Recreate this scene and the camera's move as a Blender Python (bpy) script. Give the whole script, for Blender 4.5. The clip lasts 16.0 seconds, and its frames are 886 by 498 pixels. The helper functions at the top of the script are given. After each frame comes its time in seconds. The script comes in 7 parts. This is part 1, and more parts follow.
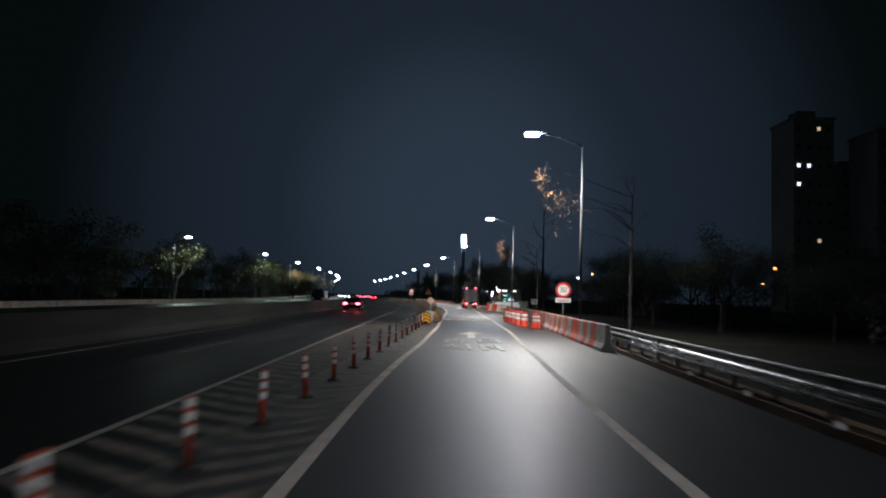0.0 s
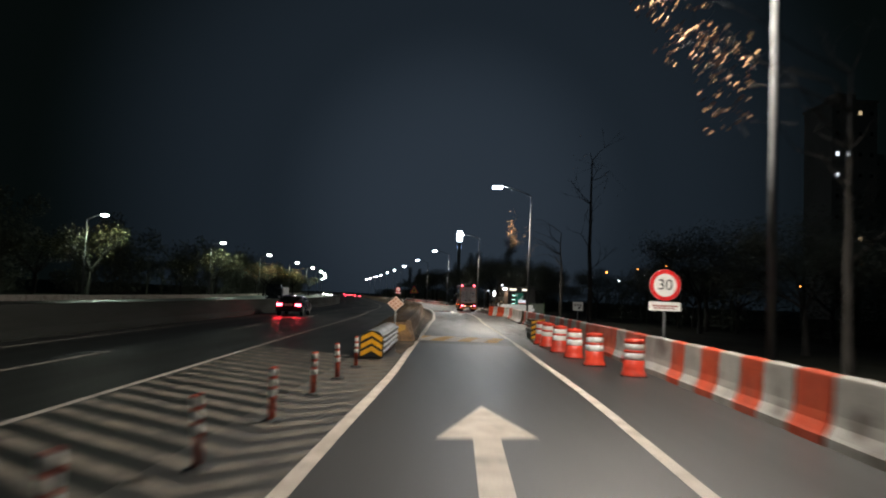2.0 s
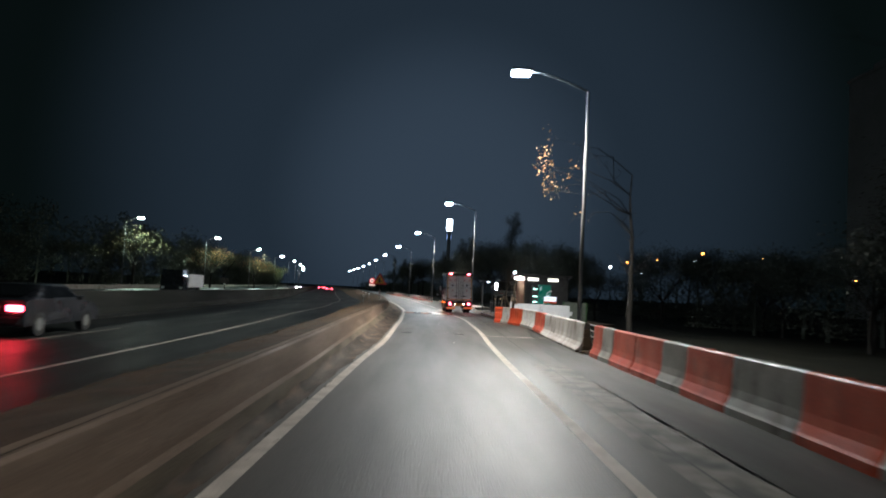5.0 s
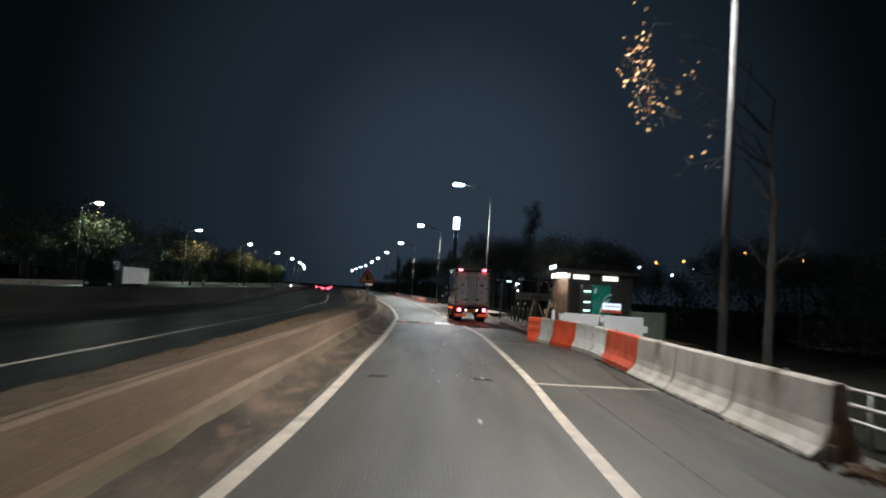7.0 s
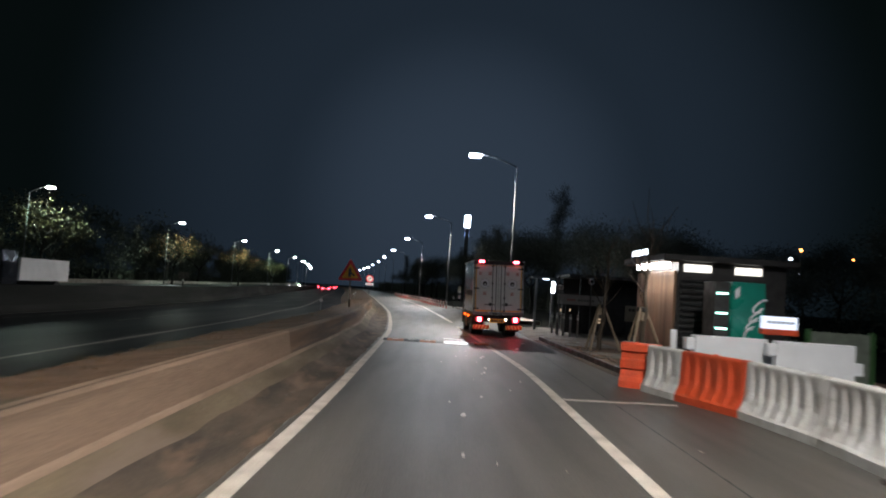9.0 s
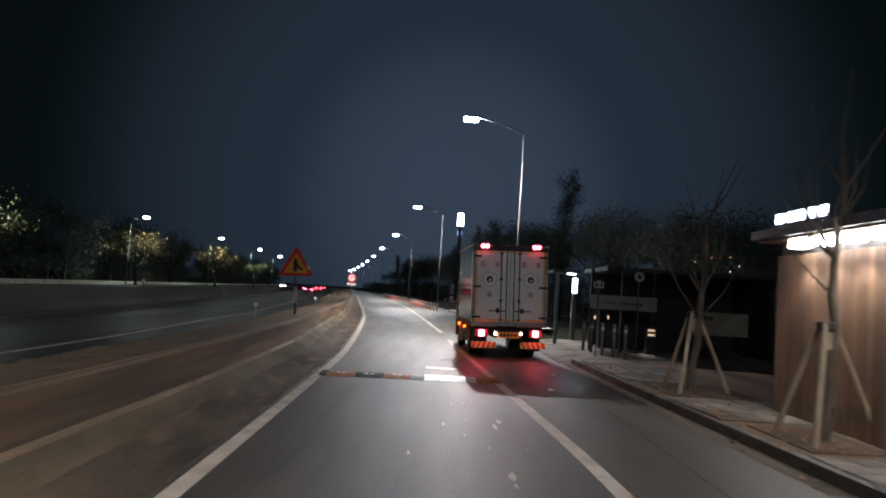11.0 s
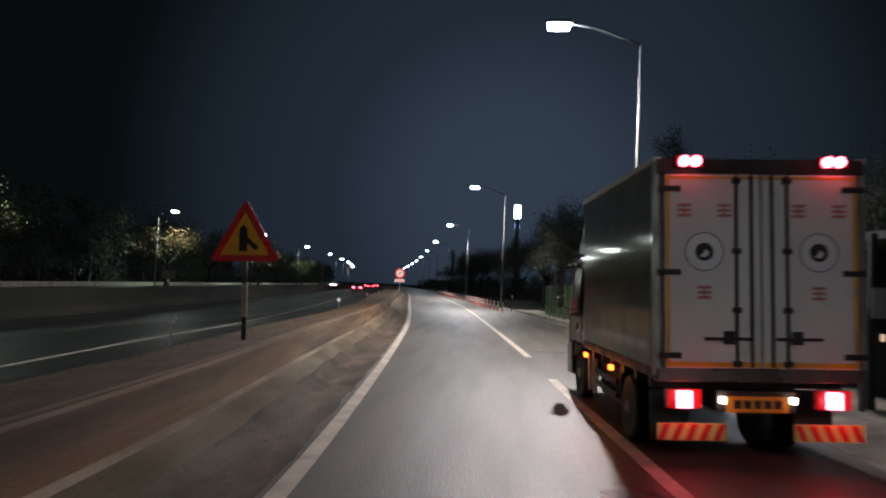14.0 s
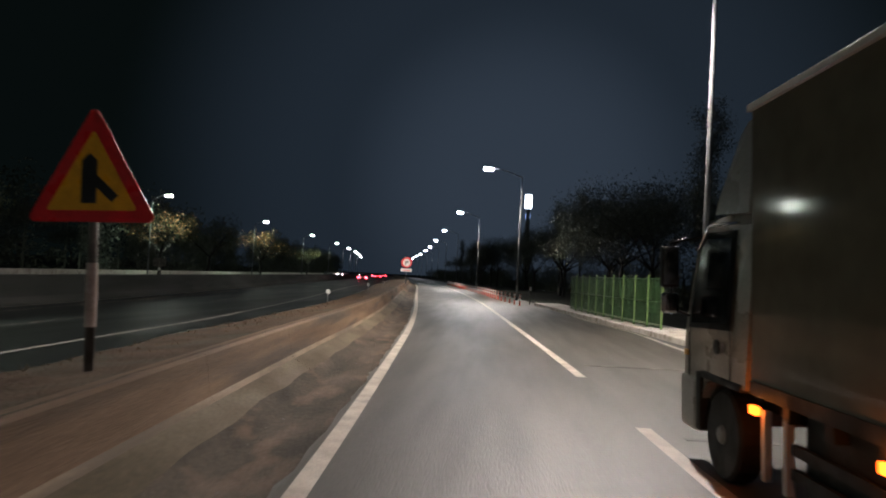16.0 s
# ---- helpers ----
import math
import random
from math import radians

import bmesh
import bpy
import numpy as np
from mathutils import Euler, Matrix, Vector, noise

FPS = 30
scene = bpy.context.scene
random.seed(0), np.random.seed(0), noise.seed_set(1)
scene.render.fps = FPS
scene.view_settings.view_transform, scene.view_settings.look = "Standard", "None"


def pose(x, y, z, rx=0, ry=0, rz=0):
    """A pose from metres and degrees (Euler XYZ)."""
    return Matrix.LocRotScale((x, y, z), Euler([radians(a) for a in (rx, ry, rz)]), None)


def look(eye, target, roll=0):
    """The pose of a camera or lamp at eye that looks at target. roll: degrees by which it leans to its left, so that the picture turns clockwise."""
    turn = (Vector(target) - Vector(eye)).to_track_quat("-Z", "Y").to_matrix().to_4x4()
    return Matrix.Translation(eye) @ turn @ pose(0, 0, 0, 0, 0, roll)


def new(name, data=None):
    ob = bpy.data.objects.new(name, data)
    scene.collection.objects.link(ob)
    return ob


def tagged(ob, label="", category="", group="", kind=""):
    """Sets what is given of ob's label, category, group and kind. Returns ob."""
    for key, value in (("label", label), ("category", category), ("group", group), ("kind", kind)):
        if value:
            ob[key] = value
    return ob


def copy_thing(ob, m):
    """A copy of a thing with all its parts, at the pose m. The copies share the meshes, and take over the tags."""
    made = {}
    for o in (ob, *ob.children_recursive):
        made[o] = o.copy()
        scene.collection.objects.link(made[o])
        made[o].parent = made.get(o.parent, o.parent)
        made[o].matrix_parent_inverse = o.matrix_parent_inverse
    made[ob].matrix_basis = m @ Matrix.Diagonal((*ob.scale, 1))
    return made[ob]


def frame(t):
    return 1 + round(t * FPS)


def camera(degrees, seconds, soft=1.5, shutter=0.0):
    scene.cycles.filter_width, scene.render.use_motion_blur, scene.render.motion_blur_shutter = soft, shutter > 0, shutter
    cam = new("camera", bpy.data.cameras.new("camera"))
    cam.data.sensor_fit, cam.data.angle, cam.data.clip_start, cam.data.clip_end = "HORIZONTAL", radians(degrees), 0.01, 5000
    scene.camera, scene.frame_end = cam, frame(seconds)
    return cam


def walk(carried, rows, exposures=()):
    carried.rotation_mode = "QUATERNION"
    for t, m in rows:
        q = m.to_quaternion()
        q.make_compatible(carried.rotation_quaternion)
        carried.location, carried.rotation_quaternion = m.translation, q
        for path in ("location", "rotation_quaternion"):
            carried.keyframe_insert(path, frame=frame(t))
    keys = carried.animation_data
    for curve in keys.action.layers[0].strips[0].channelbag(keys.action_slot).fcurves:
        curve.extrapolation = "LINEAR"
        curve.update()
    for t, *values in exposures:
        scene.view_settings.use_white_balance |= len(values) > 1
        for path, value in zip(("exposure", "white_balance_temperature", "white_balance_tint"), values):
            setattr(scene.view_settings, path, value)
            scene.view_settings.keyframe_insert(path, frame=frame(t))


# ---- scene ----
EXPOSURES = [(0.0, 0.9, 5750, 11), (1.0, 0.95, 5700, 11), (1.6, 0.95, 5600, 10), (2.0, 0.8, 6300, 9), (2.5, 0.65, 7300, 7), (3.2, 0.85, 6650, 8), (4.2, 1.5, 5850, 7),
             (6.3, 1.0, 5750, 6), (7.2, 0.95, 5850, 7), (7.8, 0.85, 6600, 9), (8.2, 0.85, 6600, 9), (8.8, 1.0, 5850, 10), (11.5, 1.45, 5850, 13), (12.3, 1.55, 5850, 13), (13.0, 1.4, 5900, 13),
             (14.5, 1.15, 5950, 14), (16.0, 1.1, 6150, 13)]
cam = camera(64.24, 16.0, soft=1.9, shutter=0.75)
PATH = [
    (0.0, -1.397, 3.588, 1.838, -0.57, 3.84, -1.72),
    (0.5, -1.174, 10.112, 1.838, -0.53, 3.84, -1.49),
    (1.0, -0.941, 16.569, 1.838, -0.62, 3.80, -1.68),
    (1.5, -0.692, 22.996, 1.838, -0.77, 3.73, -2.14),
    (2.0, -0.420, 29.344, 1.838, -0.98, 3.83, -2.45),
    (2.5, -0.122, 35.612, 1.838, -1.17, 3.86, -2.62),
    (3.0, 0.085, 41.393, 1.825, -1.24, 3.82, -3.27),
    (3.5, 0.369, 46.606, 1.838, -1.52, 3.61, -2.56),
    (4.0, 0.624, 51.357, 1.838, -1.63, 3.43, -2.68),
    (4.2, 0.713, 53.149, 1.838, -1.66, 3.34, -2.73),
    (6.3, 1.419, 70.038, 1.838, -1.79, 3.43, -3.37),
    (6.5, 1.439, 71.447, 1.838, -1.67, 3.43, -3.44),
    (7.0, 1.452, 75.086, 1.838, -1.35, 3.43, -3.64),
    (7.5, 1.476, 78.691, 1.838, -1.03, 3.39, -3.81),
    (8.0, 1.492, 82.262, 1.838, -0.82, 3.42, -3.90),
    (8.5, 1.551, 85.774, 1.838, -0.68, 3.41, -3.94),
    (9.0, 1.648, 89.176, 1.838, -0.54, 3.45, -3.84),
    (9.2, 1.688, 90.492, 1.838, -0.49, 3.45, -3.78),
    (11.3, 2.066, 101.054, 1.838, -1.20, 3.54, -3.57),
    (11.5, 2.083, 101.999, 1.838, -1.16, 3.52, -3.46),
    (12.0, 2.055, 104.242, 1.838, -0.81, 3.47, -3.14),
    (12.5, 1.926, 106.564, 1.842, 0.168, 3.426, -2.851),
    (13.0, 1.790, 108.70, 1.838, 1.73, 3.23, -2.56),
    (13.5, 1.617, 110.76, 1.832, 2.84, 3.13, -2.45),
    (14.0, 1.448, 112.678, 1.824, 3.422, 2.989, -2.651),
    (14.5, 1.320, 114.351, 1.815, 3.631, 2.860, -2.738),
    (15.0, 1.203, 115.766, 1.910, 3.760, 2.885, -2.781),
    (15.5, 1.080, 117.165, 1.767, 4.209, 2.738, -2.852),
    (16.0, 0.962, 118.440, 1.766, 4.117, 2.210, -3.017),
]
walk(cam, [(t, pose(x, y, z, 90 + pitch, roll, yaw)) for t, x, y, z, yaw, pitch, roll in PATH], EXPOSURES)

# ---- night sky and street light ----
world = bpy.data.worlds.new("night_sky")
scene.world = world
world.use_nodes = True
wn = world.node_tree.nodes
wl = world.node_tree.links
# glare of the lamp row ahead put into the sky colour, fading overhead and to the sides
w_geo = wn.new("ShaderNodeTexCoord")
w_dot = wn.new("ShaderNodeVectorMath")
w_dot.operation = "DOT_PRODUCT"
w_dot.inputs[1].default_value = Vector((0.03, 1.0, 0.13)).normalized()
w_ramp = wn.new("ShaderNodeValToRGB")
wl.new(w_geo.outputs["Generated"], w_dot.inputs[0])
wl.new(w_dot.outputs["Value"], w_ramp.inputs[0])
w_ramp.color_ramp.interpolation = "EASE"
w_ramp.color_ramp.elements[0].position = 0.85
w_ramp.color_ramp.elements[0].color = (0.0010, 0.0017, 0.0016, 1)
w_ramp.color_ramp.elements[1].position = 1.0
w_ramp.color_ramp.elements[1].color = (0.0140, 0.0192, 0.0262, 1)
w_ramp.color_ramp.elements.new(0.965).color = (0.0066, 0.0096, 0.0132, 1)
wl.new(w_ramp.outputs[0], wn["Background"].inputs[0])
wn["Background"].inputs[1].default_value = 1.0

LAMP_WATTS = 10500.0        # ramp street lamps, cool white
FAR_WATTS = 3600.0         # lamps across the motorway, slightly green
COOL = (1.0, 0.88, 0.72)
GREENISH = (0.74, 1.0, 0.70)


def lamp(name, kind, at, power, colour, radius=0.2, cone=165.0, blend=0.5, aim=(0, 0, -1)):
    data = bpy.data.lights.new(name, kind)
    data.energy, data.color = power, colour
    data.shadow_soft_size = radius
    if kind == "SPOT":
        data.spot_size, data.spot_blend = radians(cone), blend
    ob = new(name, data)
    ob.matrix_world = look(at, (at[0] + aim[0], at[1] + aim[1] + 1e-4, at[2] + aim[2]))
    return ob


# ---- the plan ----
def table(rows):
    ys, xs = [r[0] for r in rows], [r[1] for r in rows]
    h = len(ys)
    slopes = [(xs[i + 1] - xs[i]) / (ys[i + 1] - ys[i]) for i in range(h - 1)]
    tang = [slopes[0]] + [(slopes[i - 1] + slopes[i]) / 2 for i in range(1, h - 1)] + [slopes[-1]]

    def at(y):
        y = min(max(y, ys[0]), ys[-1])
        i = 0
        while i < h - 2 and y > ys[i + 1]:
            i += 1
        d = ys[i + 1] - ys[i]
        u = (y - ys[i]) / d
        return ((2 * u ** 3 - 3 * u * u + 1) * xs[i] + (u ** 3 - 2 * u * u + u) * d * tang[i]
                + (3 * u * u - 2 * u ** 3) * xs[i + 1] + (u ** 3 - u * u) * d * tang[i + 1])
    return at


lane_left = table([(-60, -3.2), (10, -2.79), (17.5, -2.62), (24.4, -2.32), (31.2, -1.90), (37.5, -1.63), (45.8, -1.24), (53, -1.05), (59, -0.88), (65, -0.68),
                   (78, -0.35), (84, -0.12), (95, -0.05), (100, 0.0), (107, -0.05), (114, -0.14), (118.5, -0.22), (124, -0.50), (133.5, -1.13), (143, -1.85),
                   (156, -3.1), (174, -5.05), (227, -10.8), (268, -15.8), (400, -34.0), (620, -68.0)])
lane_right = table([(-60, 0.0), (10.5, 1.18), (19, 1.5), (36.3, 2.38), (43, 2.72), (50.6, 2.92), (58, 3.12), (71, 3.34), (80, 3.48), (86, 3.65), (90, 3.82), (95, 3.94),
                    (100, 3.99), (107, 4.0), (113, 3.69), (119, 3.36), (126, 2.98), (132, 2.70), (140, 2.20), (156, 1.12), (166, 0.42), (175, -0.35),
                    (216, -4.55), (260, -9.9), (400, -28.0), (620, -62.0)])
main_edge = table([(-60, -5.5), (10.8, -5.57), (36, -5.72), (63, -5.95), (84, -6.02), (92, -6.2), (103, -6.58), (114, -6.76), (121, -6.95), (126, -7.28), (131, -7.68),
                   (141, -8.2), (195, -15.0), (260, -23.0), (400, -41.5), (620, -75.5)])
verge_right = table([(-60, 4.6), (12, 4.6), (30, 5.2), (49, 6.1), (87, 7.2), (98, 7.4), (104, 6.75), (110, 6.5), (121, 6.3),
                     (128, 6.45), (141, 6.95), (150, 6.4), (160, 5.2), (181, 3.4), (203, 1.1), (266, -5.2), (400, -24.0), (620, -58.0)])
row_line = table([(20, 4.4), (29, 4.85), (41, 5.4), (49, 5.8), (58, 6.2), (70, 6.5), (82.4, 6.72), (84, 6.78), (90, 7.0), (97, 7.25), (99.5, 7.38), (101.7, 7.16), (103.6, 6.60), (105.6, 6.10)])
barrier_top = table([(57.8, -1.18), (66, -1.12), (76, -1.12), (85, -1.2), (91, -1.21), (96, -1.27), (100, -1.31), (112, -1.39), (118, -1.55), (122, -1.77), (126, -2.08),
                     (129, -2.3), (135, -2.66), (143, -3.25), (156, -4.5), (174, -6.45), (227, -12.2), (268, -17.2), (400, -35.4), (620, -69.4)])
WALL = 6.9                 # motorway edge line to the median wall
LANE = 3.05


# ---- materials ----
def material(name, colour, rough=0.6, metal=0.0, other=None, scale=4.0, mix=(0.35, 0.65), fine=40.0, bump=0.15, depth=0.01,
             emit=None, strength=0.0, island=0.0, spec=0.5, stretch=(1, 1, 1), grime=None, grime_scale=0.6, grime_mix=(0.55, 0.75), coat=0.0, rough_var=1.0):
    m = bpy.data.materials.new(name)
    m.use_nodes = True
    n, l = m.node_tree.nodes, m.node_tree.links
    b = n["Principled BSDF"]
    b.inputs["Roughness"].default_value = rough
    b.inputs["Metallic"].default_value = metal
    b.inputs["Specular IOR Level"].default_value = spec
    b.inputs["Coat Weight"].default_value = coat
    geo = n.new("ShaderNodeNewGeometry")
    mapping = n.new("ShaderNodeMapping")
    mapping.inputs["Scale"].default_value = stretch
    l.new(geo.outputs["Position"], mapping.inputs["Vector"])

    def cloud(s, detail, low, high):
        t = n.new("ShaderNodeTexNoise")
        t.inputs["Scale"].default_value, t.inputs["Detail"].default_value = s, detail
        r = n.new("ShaderNodeMapRange")
        r.inputs["From Min"].default_value, r.inputs["From Max"].default_value = low, high
        l.new(mapping.outputs[0], t.inputs["Vector"])
        l.new(t.outputs["Fac"], r.inputs["Value"])
        return r.outputs[0], t.outputs["Fac"]

    def blend(fac, a, c, kind="MIX"):
        x = n.new("ShaderNodeMix")
        x.data_type, x.blend_type = "RGBA", kind
        if isinstance(fac, float):
            x.inputs[0].default_value = fac
        else:
            l.new(fac, x.inputs[0])
        for slot, v in ((6, a), (7, c)):
            if isinstance(v, tuple):
                x.inputs[slot].default_value = (*v, 1)
            else:
                l.new(v, x.inputs[slot])
        return x.outputs[2]

    other = other or tuple(c * 0.78 for c in colour)
    big, _ = cloud(scale, 5.0, *mix)
    small, raw = cloud(fine, 3.0, 0.3, 0.7)
    col = blend(big, colour, other)
    col = blend(small, col, blend(0.25, col, (0.0, 0.0, 0.0)))
    if grime:
        g, _ = cloud(grime_scale, 8.0, *grime_mix)
        col = blend(g, col, grime)
    if island:
        info = n.new("ShaderNodeObjectInfo")
        r = n.new("ShaderNodeMapRange")
        r.inputs["To Min"].default_value, r.inputs["To Max"].default_value = 1 - island, 1 + island * 0.4
        l.new(info.outputs["Random"], r.inputs["Value"])
        hsv = n.new("ShaderNodeHueSaturation")
        l.new(r.outputs[0], hsv.inputs["Value"])
        l.new(col, hsv.inputs["Color"])
        col = hsv.outputs[0]
    l.new(col, b.inputs["Base Color"])
    rr = n.new("ShaderNodeMapRange")
    rr.inputs["To Min"].default_value, rr.inputs["To Max"].default_value = max(0.03, rough - 0.1 * rough_var), min(1.0, rough + 0.12 * rough_var)
    l.new(big, rr.inputs["Value"])
    l.new(rr.outputs[0], b.inputs["Roughness"])
    if bump:
        bp = n.new("ShaderNodeBump")
        bp.inputs["Strength"].default_value, bp.inputs["Distance"].default_value = bump, depth
        l.new(raw, bp.inputs["Height"])
        l.new(bp.outputs[0], b.inputs["Normal"])
    if emit:
        b.inputs["Emission Color"].default_value = (*emit, 1)
        b.inputs["Emission Strength"].default_value = strength
    return m


def glow(name, colour, strength):
    return material(name, tuple(min(0.8, c) for c in colour), 0.4, emit=colour, strength=strength, bump=0)


ASPHALT = material("asphalt_ramp", (0.082, 0.073, 0.060), 0.50, other=(0.053, 0.048, 0.041), scale=1.7, mix=(0.3, 0.7), fine=48, bump=0.42, depth=0.010,
                   grime=(0.100, 0.091, 0.078), grime_scale=0.8, grime_mix=(0.48, 0.72), stretch=(1, 0.10, 1), rough_var=0.35)
ASPHALT_DARK = material("asphalt_resurfaced", (0.024, 0.0236, 0.0225), 0.46, other=(0.018, 0.0176, 0.017), scale=0.9, mix=(0.2, 0.8), fine=70, bump=0.10, depth=0.004,
                        stretch=(1, 0.08, 1), rough_var=0.3, spec=0.85)
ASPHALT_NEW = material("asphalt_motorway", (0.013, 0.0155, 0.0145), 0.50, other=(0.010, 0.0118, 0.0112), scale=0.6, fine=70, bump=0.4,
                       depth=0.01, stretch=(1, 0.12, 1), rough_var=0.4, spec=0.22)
ASPHALT_EDGE = material("asphalt_edge", (0.046, 0.044, 0.039), 0.55, other=(0.034, 0.033, 0.029), scale=1.2, fine=48, bump=0.4, depth=0.010,
                        grime=(0.060, 0.052, 0.042), grime_scale=0.9, grime_mix=(0.52, 0.72), stretch=(1, 0.15, 1))
PATCH = material("asphalt_seam", (0.022, 0.022, 0.022), 0.55, fine=60, bump=0.3)
PAINT = material("road_paint_white", (0.63, 0.56, 0.48), 0.6, other=(0.46, 0.405, 0.345), scale=2.2, fine=38, bump=0.3,
                 grime=(0.24, 0.22, 0.20), grime_scale=1.8, grime_mix=(0.60, 0.78))
# extra white and glossy: wet lamp glare put into the colour
PAINT_GLARE = material("road_paint_glare", (0.82, 0.82, 0.80), 0.32, other=(0.70, 0.70, 0.68), scale=2.2, fine=38, bump=0.2, spec=0.8)
PAINT_OLD = material("road_paint_worn", (0.27, 0.25, 0.215), 0.65, other=(0.14, 0.13, 0.115), scale=2.6, fine=30, bump=0.3,
                     grime=(0.07, 0.068, 0.065), grime_scale=1.3, grime_mix=(0.48, 0.64))
PAINT_GORE = material("road_paint_gore", (0.19, 0.165, 0.130), 0.7, other=(0.11, 0.096, 0.078), scale=2.6, fine=30, bump=0.3,
                      grime=(0.06, 0.055, 0.048), grime_scale=1.3, grime_mix=(0.50, 0.68))
PAINT_THIN = material("road_paint_thin", (0.40, 0.375, 0.33), 0.6, other=(0.29, 0.27, 0.24), scale=2.2, fine=38, bump=0.3,
                      grime=(0.10, 0.095, 0.09), grime_scale=1.8, grime_mix=(0.58, 0.76))
PAINT_YELLOW = material("road_paint_yellow", (0.62, 0.34, 0.06), 0.6, other=(0.42, 0.24, 0.05), scale=2, fine=38, bump=0.3,
                        grime=(0.12, 0.10, 0.08), grime_scale=1.5, grime_mix=(0.56, 0.76))
CONCRETE = material("barrier_concrete", (0.205, 0.121, 0.067), 0.85, other=(0.120, 0.071, 0.039), scale=1.0, fine=30, bump=0.4, depth=0.01,
                    grime=(0.058, 0.043, 0.031), grime_scale=0.9, grime_mix=(0.48, 0.64), stretch=(1, 0.16, 3.0))
CONCRETE_PALE = material("concrete_pale", (0.55, 0.505, 0.445), 0.8, other=(0.42, 0.375, 0.32), scale=1.4, fine=30, bump=0.35, depth=0.01,
                         grime=(0.22, 0.18, 0.145), grime_scale=2.2, grime_mix=(0.54, 0.68))
# grimy concrete, darkened to hold the shade beside the lorry
APRON_SHADED = material("apron_concrete_shaded", (0.22, 0.19, 0.16), 0.85, other=(0.13, 0.11, 0.09), scale=1.2, fine=30, bump=0.35, depth=0.01,
                 grime=(0.07, 0.055, 0.042), grime_scale=1.3, grime_mix=(0.48, 0.66))
BLOCK_WHITE = material("limewashed_concrete", (0.43, 0.40, 0.37), 0.8, other=(0.31, 0.28, 0.25), scale=1.6, fine=30, bump=0.4, depth=0.012,
                       grime=(0.13, 0.10, 0.08), grime_scale=1.5, grime_mix=(0.56, 0.70), stretch=(1, 1, 0.45), island=0.12)
RAIL_WHITE = material("white_rail_paint", (0.55, 0.55, 0.53), 0.5, other=(0.42, 0.41, 0.38), scale=3, fine=30, bump=0.05)
# far below concrete's own tone: the wall's lack of lamplight is coloured in
WALL_DIM = material("median_concrete_dim", (0.017, 0.0185, 0.0165), 0.9, spec=0.2, other=(0.016, 0.018, 0.016), scale=0.6, fine=25, bump=0.3,
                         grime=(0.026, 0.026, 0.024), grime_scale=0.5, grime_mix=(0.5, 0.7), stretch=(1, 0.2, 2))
SOIL = material("dry_soil", (0.100, 0.052, 0.022), 0.95, other=(0.056, 0.031, 0.015), scale=1.6, fine=22, bump=0.9, depth=0.04,
                grime=(0.05, 0.045, 0.025), grime_scale=0.9, grime_mix=(0.5, 0.7))
DIRT = material("gutter_dirt", (0.088, 0.062, 0.040), 0.95, other=(0.036, 0.027, 0.019), scale=1.5, fine=25, bump=0.8, depth=0.02,
                grime=(0.130, 0.083, 0.053), grime_scale=2.4, grime_mix=(0.52, 0.68), stretch=(1, 0.30, 1))
DIRT_DARK = material("dark_dirt", (0.040, 0.030, 0.021), 0.95, other=(0.022, 0.017, 0.012), scale=2.5, fine=30, bump=0.7, depth=0.02)
# brown stain, paled to stand in for headlight on the block's end
BLOCK_STAINED_LIT = material("stained_concrete_lit", (0.38, 0.30, 0.20), 0.85, other=(0.26, 0.20, 0.13), scale=3.0, fine=30, bump=0.5, depth=0.015)
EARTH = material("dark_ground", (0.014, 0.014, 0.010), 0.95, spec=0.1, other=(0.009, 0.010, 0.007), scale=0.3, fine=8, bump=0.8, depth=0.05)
PAVER = material("paving_stone", (0.26, 0.235, 0.205), 0.8, other=(0.15, 0.132, 0.112), scale=1.1, fine=45, bump=0.3, island=0.25, grime=(0.08, 0.060, 0.040), grime_scale=0.8, grime_mix=(0.48, 0.66))
KERB = material("granite_kerb", (0.060, 0.055, 0.050), 0.5, other=(0.035, 0.032, 0.030), scale=2, fine=60, bump=0.25, island=0.2)
STEEL = material("galvanised_steel", (0.36, 0.37, 0.36), 0.46, 0.7, other=(0.28, 0.29, 0.28), scale=3, fine=35, bump=0.05,
                 grime=(0.20, 0.19, 0.17), grime_scale=1.4, grime_mix=(0.58, 0.78))
POLE_GREY = material("painted_pole", (0.19, 0.195, 0.20), 0.75, 0.0, spec=0.2, scale=1.5, fine=30, bump=0.05)
GUARD_STEEL = material("weathered_guard_steel", (0.22, 0.22, 0.22), 0.30, 0.9, other=(0.13, 0.13, 0.125), scale=2, fine=35, bump=0.1, stretch=(1, 0.3, 1))
# stained concrete, paler: the light an upward slope catches is in its colour
CONCRETE_SLOPE_LIT = material("barrier_slope_lit", (0.235, 0.165, 0.105), 0.85, other=(0.150, 0.101, 0.060), scale=1.6, fine=30, bump=0.4, depth=0.01,
                          grime=(0.105, 0.078, 0.054), grime_scale=1.6, grime_mix=(0.46, 0.60), stretch=(1, 0.2, 1.5))
CONCRETE_FACE = material("barrier_face_concrete", (0.225, 0.152, 0.103), 0.85, other=(0.150, 0.098, 0.063), scale=1.2, fine=30, bump=0.4, depth=0.01,
                         grime=(0.105, 0.070, 0.045), grime_scale=1.1, grime_mix=(0.54, 0.68), stretch=(1, 0.16, 2.0))
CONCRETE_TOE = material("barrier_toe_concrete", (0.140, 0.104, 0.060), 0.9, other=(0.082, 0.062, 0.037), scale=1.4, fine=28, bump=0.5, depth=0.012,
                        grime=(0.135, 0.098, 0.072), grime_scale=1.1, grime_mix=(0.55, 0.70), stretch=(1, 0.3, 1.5))
